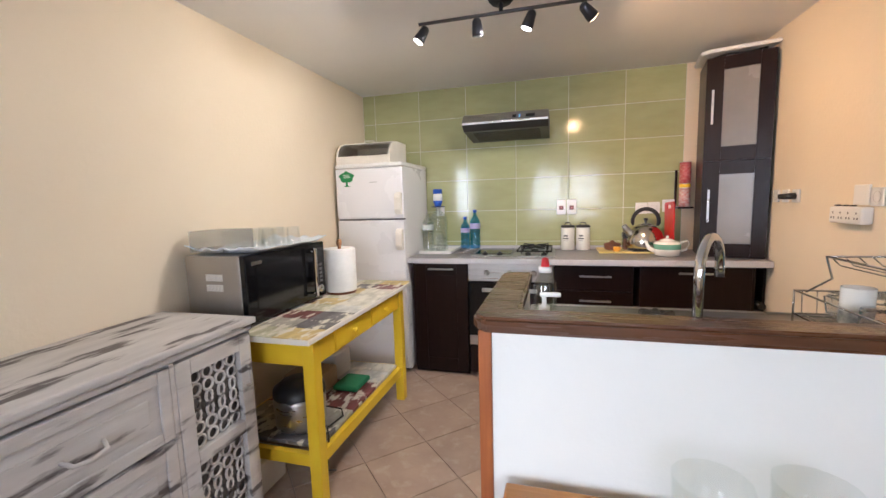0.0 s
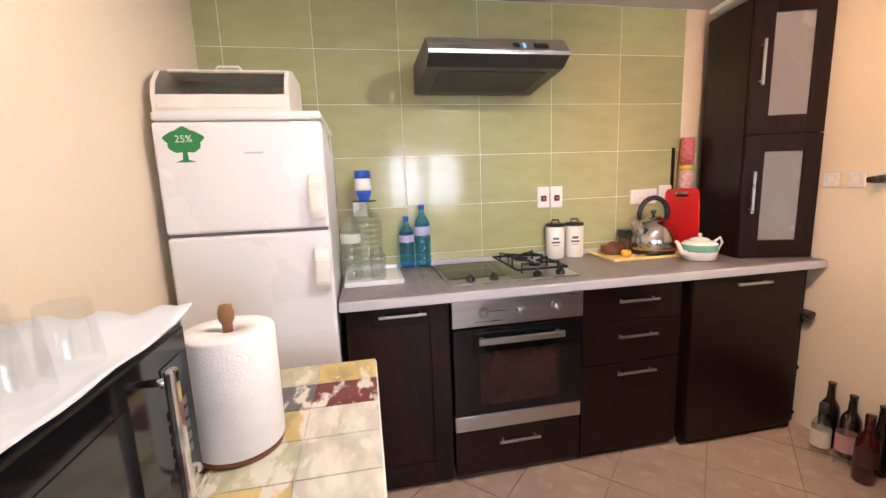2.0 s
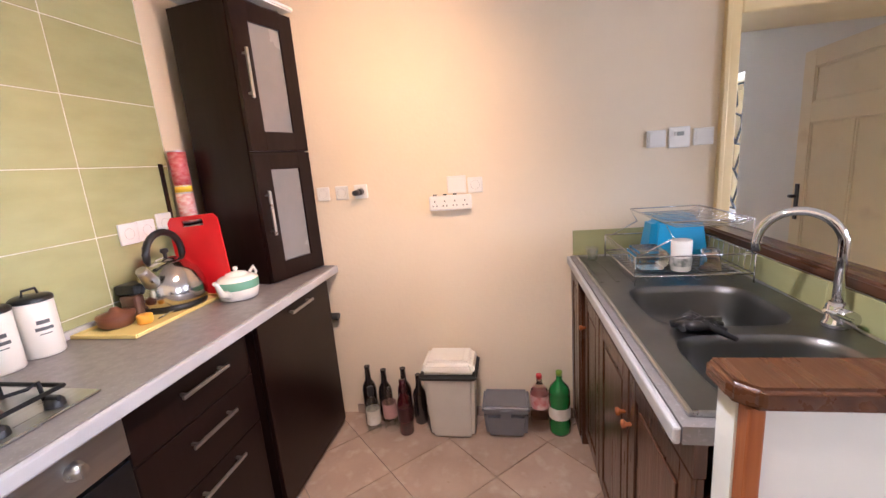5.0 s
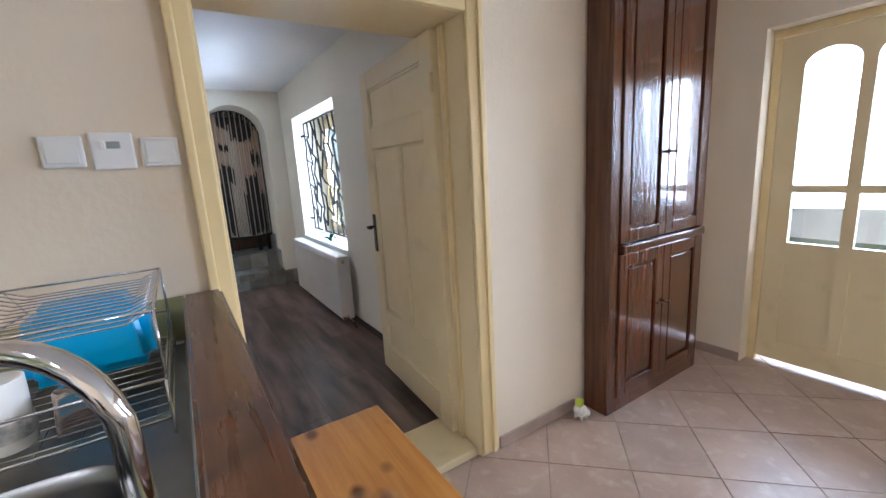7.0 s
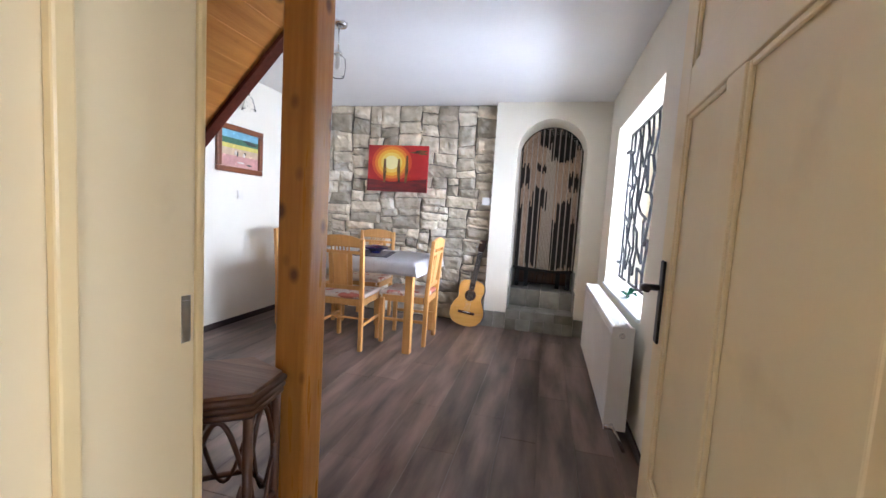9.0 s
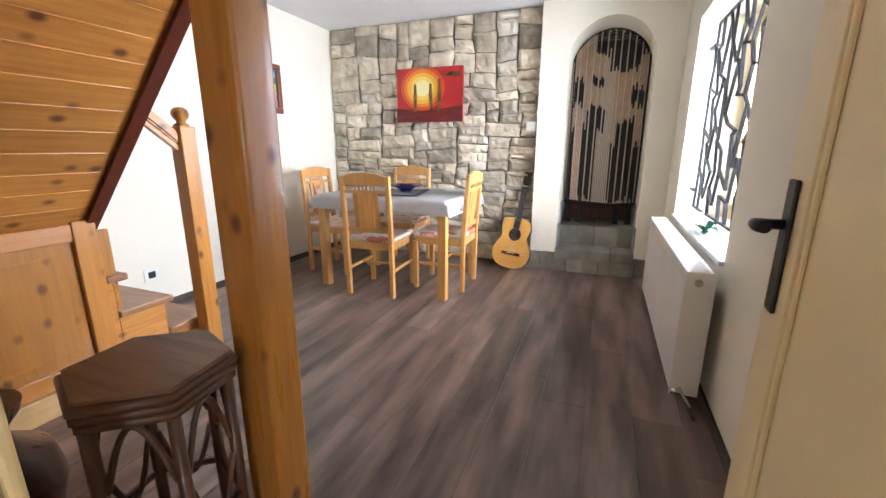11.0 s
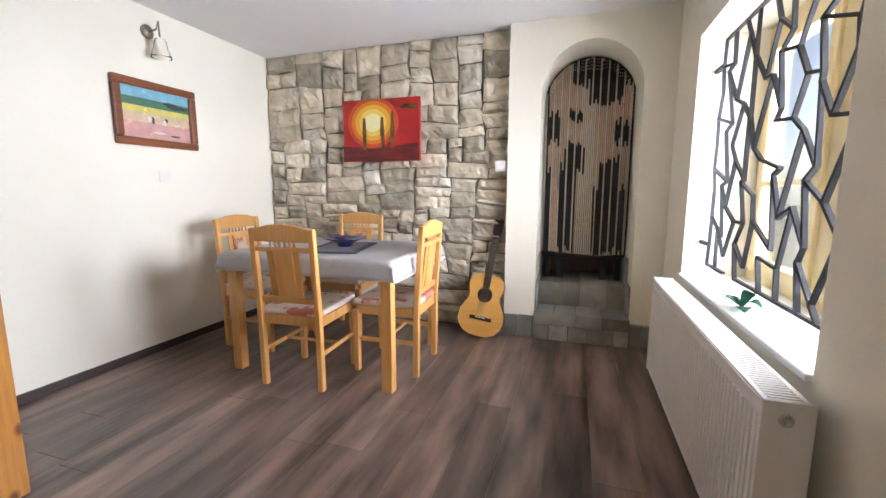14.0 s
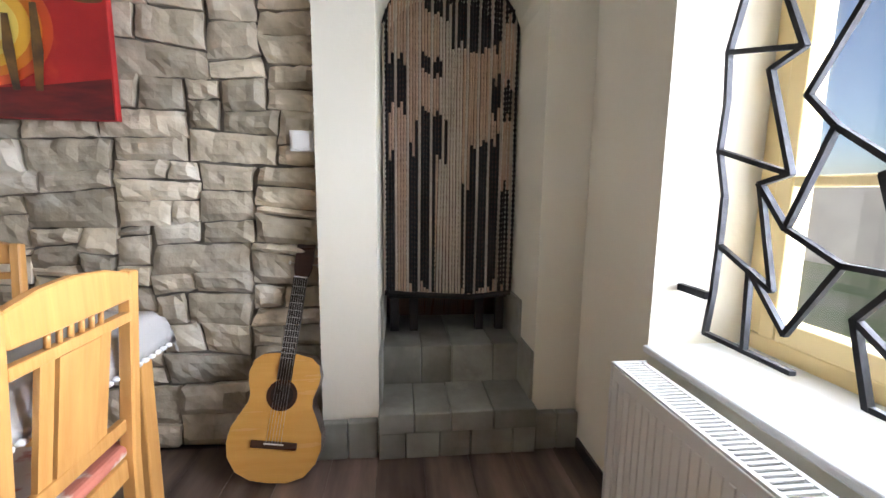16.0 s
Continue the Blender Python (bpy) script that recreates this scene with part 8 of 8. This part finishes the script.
# dining wall plates and skirting
s = thing("light_switch", "small cream light switch on the white wall", "switch", (6.23, DY1, 1.19))
part("plate", B(6.19, 6.27, DY1 - 0.010, DY1 - 0.002, 1.15, 1.23, 0.003), M_OFFWHITE, s)
part("rocker", B(6.20, 6.26, DY1 - 0.014, DY1 - 0.0102, 1.16, 1.22, 0.002), M_OFFWHITE, s)
s = thing("light_switch", "white light switch at the edge of the stone wall", "switch", (7.26, -2.48, 1.28))
part("plate", B(7.235, 7.25, -2.535, -2.445, 1.245, 1.325, 0.003), M_WHITE, s)
part("rocker", B(7.229, 7.2345, -2.525, -2.455, 1.255, 1.315, 0.002), M_WHITE, s)
s = thing("wall_socket", "white wall socket with a black insert low on the wall", "socket", (5.10, DY1, 0.23))
part("plate", B(5.05, 5.15, DY1 - 0.010, DY1 - 0.002, 0.185, 0.27, 0.003), M_WHITE, s)
part("insert", B(5.075, 5.125, DY1 - 0.0115, DY1 - 0.0102, 0.205, 0.25), M_BLACK, s)
setting("skirting_north", B(5.0, 7.30, DY1 - 0.014, DY1 - 0.001, DF, DF + 0.055, 0.003), M_SKIRT, "dark wooden skirting strip", "skirting")
setting("skirting_south", B(DX0 + 0.03, 7.16, DY0 + 0.001, DY0 + 0.014, DF, DF + 0.055, 0.003), M_SKIRT, "dark wooden skirting strip", "skirting")
setting("skirting_hall", B(KX1 - 0.012, KX1 - 0.001, -4.06, DR0 - 0.077, 0, 0.06, 0.002), M_TILESKIRT, "beige tile skirting along the wall", "skirting")
setting("skirting_hall_south", B(GX1, KX1 - 0.013, SY0 + 0.001, SY0 + 0.012, 0, 0.06, 0.002), M_TILESKIRT, "beige tile skirting by the glass door", "skirting")
setting("skirting_kitchen", B(KX1 - 0.012, KX1 - 0.001, -1.79, -0.60, 0, 0.055, 0.002), M_TILESKIRT, "beige tile skirting along the kitchen wall", "skirting")

# green leaf ornament on the window sill
lf = thing("leaf_ornament", "green glass leaf ornament on the window sill", "ornament", (5.95, -3.70, WS + 0.022))
M_LEAF = mat("green_glass_leaf", (0.02, 0.12, 0.07), (0.05, 0.25, 0.15), 0.15, scale=12, coat=0.4)
for k, (a, ln, up) in enumerate(((20, 0.14, 0.03), (95, 0.11, 0.05), (160, 0.13, 0.02), (230, 0.10, 0.04), (300, 0.12, 0.06))):
    bm = bmesh.new()
    n = 8
    L_, R_2 = [], []
    for i in range(n + 1):
        s = i / n
        w = 0.028 * math.sin(math.pi * min(1, s * 0.95 + 0.03))
        c, sn = math.cos(radians(a)), math.sin(radians(a))
        px, py, pz = 5.95 + c * ln * s, -3.71 + sn * ln * s * 0.6, WS + 0.025 + up * math.sin(math.pi * s * 0.8)
        L_.append(bm.verts.new((px - sn * w, py + c * w, pz + 0.006)))
        R_2.append(bm.verts.new((px + sn * w, py - c * w, pz)))
    for i in range(n):
        bm.faces.new((L_[i], L_[i + 1], R_2[i + 1], R_2[i]))
    bmesh.ops.solidify(bm, geom=list(bm.faces), thickness=0.002)
    part("leaf", bm, M_LEAF, lf)

# ---- hall side: dark cupboard, glazed door, toy ----
cp = thing("tall_cupboard", "tall glossy dark wood cupboard with panelled doors", "cupboard", (3.05, -4.53, 0))
M_CUP = wood("glossy_mahogany", (0.115, 0.04, 0.017), (0.07, 0.022, 0.010), along=2, rough=0.14, scale=3, coat=0.5)
QX, QY0, QY1 = 2.985, -5.02, -4.13
part("body", B(QX + 0.022, KX1 - 0.013, QY0, QY1, 0.0, 2.19, 0.004), M_CUP, cp)
part("stile", B(QX, QX + 0.0215, QY1 - 0.07, QY1, 0.0, 2.19, 0.004), M_CUP, cp)
part("stile", B(QX, QX + 0.0215, QY0, QY0 + 0.04, 0.0, 2.19, 0.004), M_CUP, cp)
part("ledge", B(QX - 0.03, QX + 0.0215, QY0 + 0.0405, QY1 - 0.071, 0.85, 0.895, 0.008), M_CUP, cp)
part("plinth", B(QX, QX + 0.0215, QY0 + 0.0405, QY1 - 0.071, 0.0, 0.075, 0.003), M_CUP, cp)
ym = (QY0 + 0.0405 + QY1 - 0.071) / 2
for z0, z1, kz in ((0.08, 0.845, 0.52), (0.90, 2.18, 1.33)):
    for y0, y1, ky in ((QY0 + 0.042, ym - 0.002, ym - 0.03), (ym + 0.002, QY1 - 0.0725, ym + 0.03)):
        d = part("door", B(QX + 0.004, QX + 0.0212, y0, y1, z0, z1, 0.003), M_CUP, cp)
        f = 0.065
        for a0, a1, c0, c1 in ((y0, y0 + f, z0, z1), (y1 - f, y1, z0, z1), (y0 + f + 0.0004, y1 - f - 0.0004, z0, z0 + f), (y0 + f + 0.0004, y1 - f - 0.0004, z1 - f, z1)):
            part("frame_rail", B(QX - 0.010, QX + 0.0039, a0, a1, c0, c1, 0.004), M_CUP, d)
        part("raised_field", B(QX - 0.003, QX + 0.0039, y0 + f + 0.02, y1 - f - 0.02, z0 + f + 0.02, z1 - f - 0.02, 0.006), M_CUP, d)
        bm = lathe(bmesh.new(), [(0.005, 0.0), (0.005, 0.012), (0.011, 0.018), (0.009, 0.026), (0.0, 0.028)], seg=12, cap=False)
        bmesh.ops.transform(bm, matrix=pose(QX - 0.0105, ky, kz, 0, -90, 0), verts=bm.verts)
        part("knob", bm, M_OAKDARK, d)

gd = thing("door_2", "cream double door with arched glass lights", "door", (2.08, -5.40, 0), kind="structure")
GY_ = -5.42
part("frame_post", B(GX1 - 0.045, GX1 - 0.001, GY_ - 0.03, GY_ + 0.05, 0.0, GH - 0.046, 0.004), M_CASING, gd)
part("frame_post", B(GX0 + 0.001, GX0 + 0.045, GY_ - 0.03, GY_ + 0.05, 0.0, GH - 0.046, 0.004), M_CASING, gd)
part("frame_head", B(GX0 + 0.001, GX1 - 0.001, GY_ - 0.03, GY_ + 0.05, GH - 0.045, GH - 0.001, 0.004), M_CASING, gd)
xm = (GX0 + GX1) / 2
for x0, x1 in ((xm + 0.002, GX1 - 0.047), (GX0 + 0.047, xm - 0.002)):
    bm = bmesh.new()
    z0, z1 = 0.035, GH - 0.048
    w3 = (x1 - x0)
    s_ = 0.10
    mu = 0.055
    xa, xb = x0 + s_, x1 - s_
    xc = (xa + xb) / 2
    lights = ((xa, xc - mu / 2), (xc + mu / 2, xb))
    pb0, pr0, pr1 = 0.77, 1.06, 1.10
    for a0, a1 in ((x0, xa), (xb, x1), (xc - mu / 2, xc + mu / 2)):
        box(bm, a0, a1, GY_, GY_ + 0.04, pb0, z1)
    box(bm, x0, x1, GY_, GY_ + 0.04, 0.64, pb0)
    box(bm, x0, x1, GY_, GY_ + 0.04, z0, 0.16)
    for a0, a1 in ((x0, xa), (xb, x1), (xc - mu / 2, xc + mu / 2)):
        box(bm, a0, a1, GY_, GY_ + 0.04, 0.16, 0.64)
    for a0, a1 in lights:
        box(bm, a0, a1, GY_, GY_ + 0.04, pr0, pr1)
        box(bm, a0 - 0.0, a1 + 0.0, GY_ + 0.012, GY_ + 0.026, 0.16, 0.64)
        cx_, r_ = (a0 + a1) / 2, (a1 - a0) / 2
        ap = arc(cx_, z1 - 0.09 - r_ * 0.75, r_, 180, 0, 14)
        for (xa_, za_), (xb_, zb_) in zip(ap, ap[1:]):
            za_, zb_ = z1 - 0.09 - r_ * 0.75 + (za_ - (z1 - 0.09 - r_ * 0.75)) * 0.75, z1 - 0.09 - r_ * 0.75 + (zb_ - (z1 - 0.09 - r_ * 0.75)) * 0.75
            prism(bm, [(xa_, za_), (xb_, zb_), (xb_, z1), (xa_, z1)], 'y', GY_, GY_ + 0.04)
    lf_ = part("door_leaf", bm, M_DOORPAINT, gd, "cream painted leaf with two arched lights")
    for a0, a1 in lights:
        for c0, c1 in ((pb0, pr0), (pr1, z1)):
            p = part("pane", B(a0 - 0.001, a1 + 0.001, GY_ + 0.016, GY_ + 0.020, c0 - 0.001, c1 - 0.02 if c1 == z1 else c1 + 0.001), M_PANE, lf_)
            p.visible_shadow = False
# assumed window, never in view: the opening for the added fill lamp
lw_ = thing("window_2", "assumed living room window, out of view, cream framed", "window", (-0.55, SY0 - 0.15, WZ0), kind="structure")
for a0, a1, c0, c1 in ((WX0 + 0.001, WX1 - 0.001, WZ0 + 0.001, WZ0 + 0.07), (WX0 + 0.001, WX1 - 0.001, WZ1 - 0.07, WZ1 - 0.001), (WX0 + 0.001, WX0 + 0.07, WZ0 + 0.071, WZ1 - 0.071), (WX1 - 0.07, WX1 - 0.001, WZ0 + 0.071, WZ1 - 0.071), (-0.60, -0.50, WZ0 + 0.071, WZ1 - 0.071)):
    part("window_frame", B(a0, a1, SY0 - 0.18, SY0 - 0.12, c0, c1, 0.005), M_CASING, lw_)
ty = thing("sheep_figurine", "small white figurine with a yellow ball by the cupboard", "figurine", (3.06, -4.02, 0))
bm = bmesh.new()
for p, r in (((3.06, -4.02, 0.045), 0.035), ((3.05, -3.99, 0.06), 0.022), ((3.045, -4.045, 0.03), 0.022)):
    lathe(bm, [(r * math.sin(math.pi * i / 8), -r * math.cos(math.pi * i / 8)) for i in range(9)], p, 14, cap=False)
for dx, dy in ((-0.018, 0.015), (0.018, 0.015), (-0.018, -0.02), (0.018, -0.02)):
    tube(bm, [(3.06 + dx, -4.02 + dy, 0.03), (3.06 + dx, -4.02 + dy, 0.0)], 0.008, 8)
part("body", bm, M_OFFWHITE, ty)
r = 0.022
part("ball", lathe(bmesh.new(), [(r * math.sin(math.pi * i / 8), -r * math.cos(math.pi * i / 8)) for i in range(9)], (3.05, -4.0, 0.102), 14, cap=False), mat("lime_plastic", (0.55, 0.65, 0.03), rough=0.4), ty)

# low wooden table outside the bar, with glass bowls
ws_ = thing("side_table", "plain honey wood side table against the bar", "table", (2.3, -2.68, 0))
wx0, wx1, wy0, wy1 = 1.80, 2.89, -2.79, -2.452
part("tabletop", B(wx0, wx1, wy0, wy1, 0.59, 0.618, 0.006), M_PINEX, ws_)
for x in (wx0 + 0.03, wx1 - 0.07):
    for y in (wy0 + 0.03, wy1 - 0.07):
        part("leg", B(x, x + 0.04, y, y + 0.04, 0.0, 0.589, 0.004), M_PINE, ws_)
M_VASE = thin_glass("vase_glass", (0.97, 0.98, 0.97), 0.05, 0.03)
for x, y in ((2.19, -2.57), (2.36, -2.55)):
    bm = lathe(bmesh.new(), [(0.035, 0.0), (0.045, 0.006), (0.062, 0.06), (0.066, 0.15), (0.063, 0.15), (0.059, 0.06), (0.042, 0.01), (0.0, 0.009)], (x, y, 0.619), 28, cap=False)
    solid("glass_vase", bm, M_VASE, "clear wide-mouthed glass vase on the side table", "vase", group="glass vases")
# pan on the end shelf, tray above the corner cabinet
pn = thing("small_pan", "black pan with a handle on the end shelf", "pan", (3.09, -0.4, 0.316))
part("bowl", lathe(bmesh.new(), [(0.020, 0.0), (0.025, 0.004), (0.025, 0.06)], (3.093, -0.40, 0.567), 20), M_BLACK, pn)
part("handle", tube(bmesh.new(), [(3.093, -0.43, 0.61), (3.093, -0.50, 0.615), (3.093, -0.575, 0.605)], [0.010, 0.014, 0.022], 10), M_BLACK, pn)
tt = thing("white_tray", "pale tray and loose cable on top of the cabinet", "tray", (2.96, -0.3, 2.10))
bm = prism(bmesh.new(), [(2.80, -0.14), (2.76, -0.42), (2.80, -0.46), (3.13, -0.54), (3.135, -0.14)], 'z', 2.118, 2.140)
bmesh.ops.bevel(bm, geom=list(bm.edges), offset=0.006, segments=2, affect='EDGES')
part("tray", bm, M_WHITE, tt)
part("cable", tube(bmesh.new(), [(2.84, -0.38, 2.107), (2.90, -0.43, 2.110), (3.0, -0.45, 2.107), (3.08, -0.48, 2.110), (3.09, -0.40, 2.107)], 0.006, 8), M_BLACK, tt)

# ---- outside ----
bm = bmesh.new()
box(bm, -60, 60, -90, 60, -0.6, -0.35)
setting("ground", bm, mat("garden_ground", (0.24, 0.22, 0.16), (0.12, 0.16, 0.06), 0.9, scale=0.6, space='World', bump=0.2), "paved and grassy ground outside", "ground")
gw = setting("garden_wall", B(-8, 16, -12.2, -12.0, -0.35, 1.3), mat("pale_render", (0.62, 0.58, 0.50), (0.52, 0.48, 0.42), 0.9, scale=1.5, space='World'), "pale rendered garden wall outside", "wall")
random.seed(21)


def shrub(x, y, h):
    t = thing("shrub", "leafy green garden shrub seen through the glass", "shrub", (x, y, -0.35), "garden shrubs")
    part("trunk", tube(bmesh.new(), [(x, y, -0.35), (x + 0.05, y, h * 0.35), (x, y + 0.05, h * 0.7)], [0.06, 0.045, 0.02], 8), M_OAKDARK, t)
    bm = bmesh.new()
    for k in range(420):
        v = Vector((random.gauss(0, 1), random.gauss(0, 1), random.gauss(0, 1))).normalized() * random.uniform(0.35, 1.0)
        c = Vector((x + v.x * h * 0.42, y + v.y * h * 0.42, h * 0.62 + v.z * h * 0.45))
        a, b_ = Vector((random.uniform(-1, 1), random.uniform(-1, 1), random.uniform(-1, 1))).normalized(), Vector((random.uniform(-1, 1), random.uniform(-1, 1), random.uniform(-1, 1))).normalized()
        s = random.uniform(0.06, 0.13)
        vs = [bm.verts.new(c + a * s), bm.verts.new(c + b_ * s * 0.5), bm.verts.new(c - a * s), bm.verts.new(c - b_ * s * 0.5)]
        bm.faces.new(vs)
    part("crown", bm, mat("shrub_leaves", (0.06, 0.11, 0.03), (0.10, 0.16, 0.05), 0.6, scale=3), t)


for x, y, h in ((0.5, -10.5, 2.4), (4.5, -11, 2.8), (7.5, -10.0, 2.2), (-3, -10, 2.6)):
    shrub(x, y, h)

# ---- tiles, planks and stones ----
tile_z = [CT + 0.001, 0.943, 1.1965, 1.450, 1.7035, 1.957, KH - 0.001]
tile_x = [KX0 + 0.001, 0.40, 0.80, 1.20, 1.60, 2.00, 2.40, 2.795]
J = 0.0017
for z0, z1 in zip([0.30] + tile_z, tile_z):
    for x0, x1 in zip(tile_x, tile_x[1:]):
        if z1 <= CT + 0.01 and x0 > 0.7:
            continue
        part("tile", B(x0 + J, x1 - J, -0.001, 0.0085, z0 + J, z1 - J, 0.0012, 1), M_TILE, wall_tiled)
part("plaster_strip", B(2.797, KX1 - 0.001, -0.004, 0.0079, 0.0, KH - 0.001), M_CREAM, wall_tiled, "cream plaster beside the tiles")

T = 0.242
ox, oy = 2.69, -0.915
for i in range(-14, 14):
    for j in range(-14, 14):
        cx, cy = ox + T * (i - j), oy + T * (i + j) + T
        pol = [(cx, cy - T + 0.003), (cx + T - 0.003, cy), (cx, cy + T - 0.003), (cx - T + 0.003, cy)]
        pol = clip(pol, SX0 + 0.001, KX1 + 0.02, SY0 - 0.12, -0.001)
        if cx < KX0 - T and cy > -3.25 + T or len(pol) < 3:
            continue
        if cx < KX0 and cy > -3.25:
            pol = clip(pol, KX0 + 0.001, KX1, -3.45, 0)
            if len(pol) < 3:
                continue
        area = 0.5 * abs(sum(a[0] * b_[1] - b_[0] * a[1] for a, b_ in zip(pol, pol[1:] + pol[:1])))
        if area < 0.0006:
            continue
        part("tile", prism(bmesh.new(), pol, 'z', -0.0079, random.uniform(-0.0006, 0.0004)), M_FTILE, floor_slab)

floor_d = bpy.data.objects["floor_dining"]
pwid = 0.192
random.seed(3)
y = DY1 - 0.002
r_ = 0
while y > DY0:
    x = DX0 - 0.25 - random.uniform(0, 1.2)
    while x < 7.16:
        xe = x + 1.28
        pol = clip([(x, y - pwid), (xe, y - pwid), (xe, y), (x, y)], KX1 + 0.20 if DR0 < y - pwid / 2 < DR1 else DX0 + 0.001, 7.30, DY0 + 0.001, DY1 - 0.001)
        if len(pol) > 2 and max(p[0] for p in pol) - min(p[0] for p in pol) > 0.02:
            xs_, ys_ = [p[0] for p in pol], [p[1] for p in pol]
            part("plank", B(min(xs_) + 0.0006, max(xs_) - 0.0006, min(ys_) + 0.0006, max(ys_) - 0.0006, DF - 0.0059, DF, 0.0012, 1), M_PLANK, floor_d)
        x = xe
    y -= pwid
    r_ += 1

# rubble stones: blocks of uneven size fitted together from the floor up, none in straight courses
random.seed(23)
SYa, SYb, CELL = -2.545, DY1 - 0.002, 0.042
gny, gnz = int((SYb - SYa) / CELL), int((DH - DF) / CELL)
cy_, cz_ = (SYb - SYa) / gny, (DH - 0.004 - DF) / gnz
taken = [[False] * gnz for _ in range(gny)]


def lattice(i, j):
    """Corner of the uneven lattice that the stones share."""
    yy, zz = SYa + i * cy_, DF + j * cz_
    fy, fz = min(1.0, i / 2, (gny - i) / 2), min(1.0, j / 2, (gnz - j) / 2)
    yy += fy * (0.032 * noise.noise((i * 0.61, j * 0.53, 4.2)) + 0.030 * noise.noise((yy * 2.6, zz * 2.2, 1.3)))
    zz += fz * (0.026 * noise.noise((i * 0.57, j * 0.63, 9.1)) + 0.045 * noise.noise((yy * 2.1, zz * 2.3, 7.7)))
    return yy, zz


def stone(i0, i1, j0, j1):
    """One block between four lattice corners, with a broken face."""
    P = [Vector((0,) + lattice(i, j)) for i, j in ((i0, j0), (i1, j0), (i1, j1), (i0, j1))]
    mid = sum(P, Vector()) / 4
    P = [p + (mid - p).normalized() * random.uniform(0.003, 0.013) for p in P]
    w, h = (P[1] - P[0]).length, (P[3] - P[0]).length
    nu, nv = max(4, int(w / 0.030)), max(4, int(h / 0.030))
    sv = Vector((random.uniform(0, 50), random.uniform(0, 50), random.uniform(0, 50)))
    depth, tu, tv = random.uniform(0.026, 0.052), random.uniform(-0.016, 0.016), random.uniform(-0.014, 0.014)
    bm, G = bmesh.new(), []
    for a in range(nu + 1):
        row = []
        for b_ in range(nv + 1):
            u, v = a / nu, b_ / nv
            p = P[0].lerp(P[1], u).lerp(P[3].lerp(P[2], u), v)
            n1 = noise.noise(Vector((p.y * 14, p.z * 14, 0)) + sv)
            n2 = noise.noise(Vector((p.y * 38, p.z * 38, 5)) + sv)
            edge = min(u * w, (1 - u) * w, v * h, (1 - v) * h)
            if edge < 0.004:
                p += Vector((0, 0.007 * n1 + 0.004 * n2, 0.007 * n2 + 0.004 * n1))
            fall = min(1.0, edge / 0.022)
            d = depth * (0.55 + 0.45 * fall) + (0.016 * n1 + 0.010 * n2) * (0.4 + 0.6 * fall) + tu * (u - 0.5) + tv * (v - 0.5)
            row.append(bm.verts.new((DX1 + 0.015 - max(0.003, d), min(SYb, max(SYa, p.y)), min(DH - 0.004, max(DF, p.z)))))
        G.append(row)
    for a in range(nu):
        for b_ in range(nv):
            bm.faces.new((G[a][b_], G[a][b_ + 1], G[a + 1][b_ + 1], G[a + 1][b_]))
    rim = [G[a][0] for a in range(nu + 1)] + [G[nu][b_] for b_ in range(1, nv + 1)] + [G[a][nv] for a in range(nu - 1, -1, -1)] + [G[0][b_] for b_ in range(nv - 1, 0, -1)]
    back = [bm.verts.new((DX1 + 0.019, q.co.y, q.co.z)) for q in rim]
    for i in range(len(rim)):
        k = (i + 1) % len(rim)
        bm.faces.new((rim[i], rim[k], back[k], back[i]))
    part("stone", bm, M_STONE, wall_stone)


for j in range(gnz):
    for i in range(gny):
        if taken[i][j]:
            continue
        z = DF + j * cz_
        if z > 1.75:
            w, h = random.choice(((6, 4), (5, 3), (7, 4), (4, 3), (5, 4), (7, 5), (6, 3)))
        elif z > 1.15:
            w, h = random.choice(((6, 3), (5, 2), (7, 3), (4, 2), (8, 3), (6, 2), (4, 3)))
        elif z < 0.2:
            w, h = random.choice(((7, 4), (6, 3), (8, 4), (5, 3)))
        else:
            w, h = random.choice(((6, 2), (4, 1), (7, 2), (5, 2), (8, 3), (3, 2), (6, 3), (5, 1), (4, 2), (9, 3), (5, 3)))
        free = 0
        while i + free < gny and not taken[i + free][j]:
            free += 1
        w = free if free - w < 3 else w
        h = min(h, gnz - j)
        h = h + 1 if gnz - j - h == 1 else h
        while h > 1 and any(taken[a][b_] for a in range(i, i + w) for b_ in range(j, j + h)):
            h -= 1
        for a in range(i, i + w):
            for b_ in range(j, j + h):
                taken[a][b_] = True
        stone(i, i + w, j, j + h)

# the dining side, its doorway and the hall's far wall are laid out on their own grid: carry them to the kitchen's
hall = {"tall_cupboard", "door_2", "window_2", "sheep_figurine", "wall_south", "skirting_hall", "skirting_hall_south"}
keep = {"wall_north", "wall_east", "floor", "ceiling", "ground", "garden_wall", "shrub", "wall_living_west"}
bpy.context.view_layer.update()
for ob in [o for o in scene.objects if o.parent is None and o.type in {'MESH', 'EMPTY'}]:
    kind_name = ob.name.split(".")[0]
    if kind_name in keep:
        continue
    corners = [o.matrix_world @ Vector(c) for o in ([ob] + list(ob.children_recursive)) if o.type == 'MESH' for c in o.bound_box]
    if kind_name in hall:
        ob.location.y += EAST.y
    elif corners and min(c.x for c in corners) > 3.09 and max(c.x for c in corners) > 3.3:
        ob.location += EAST
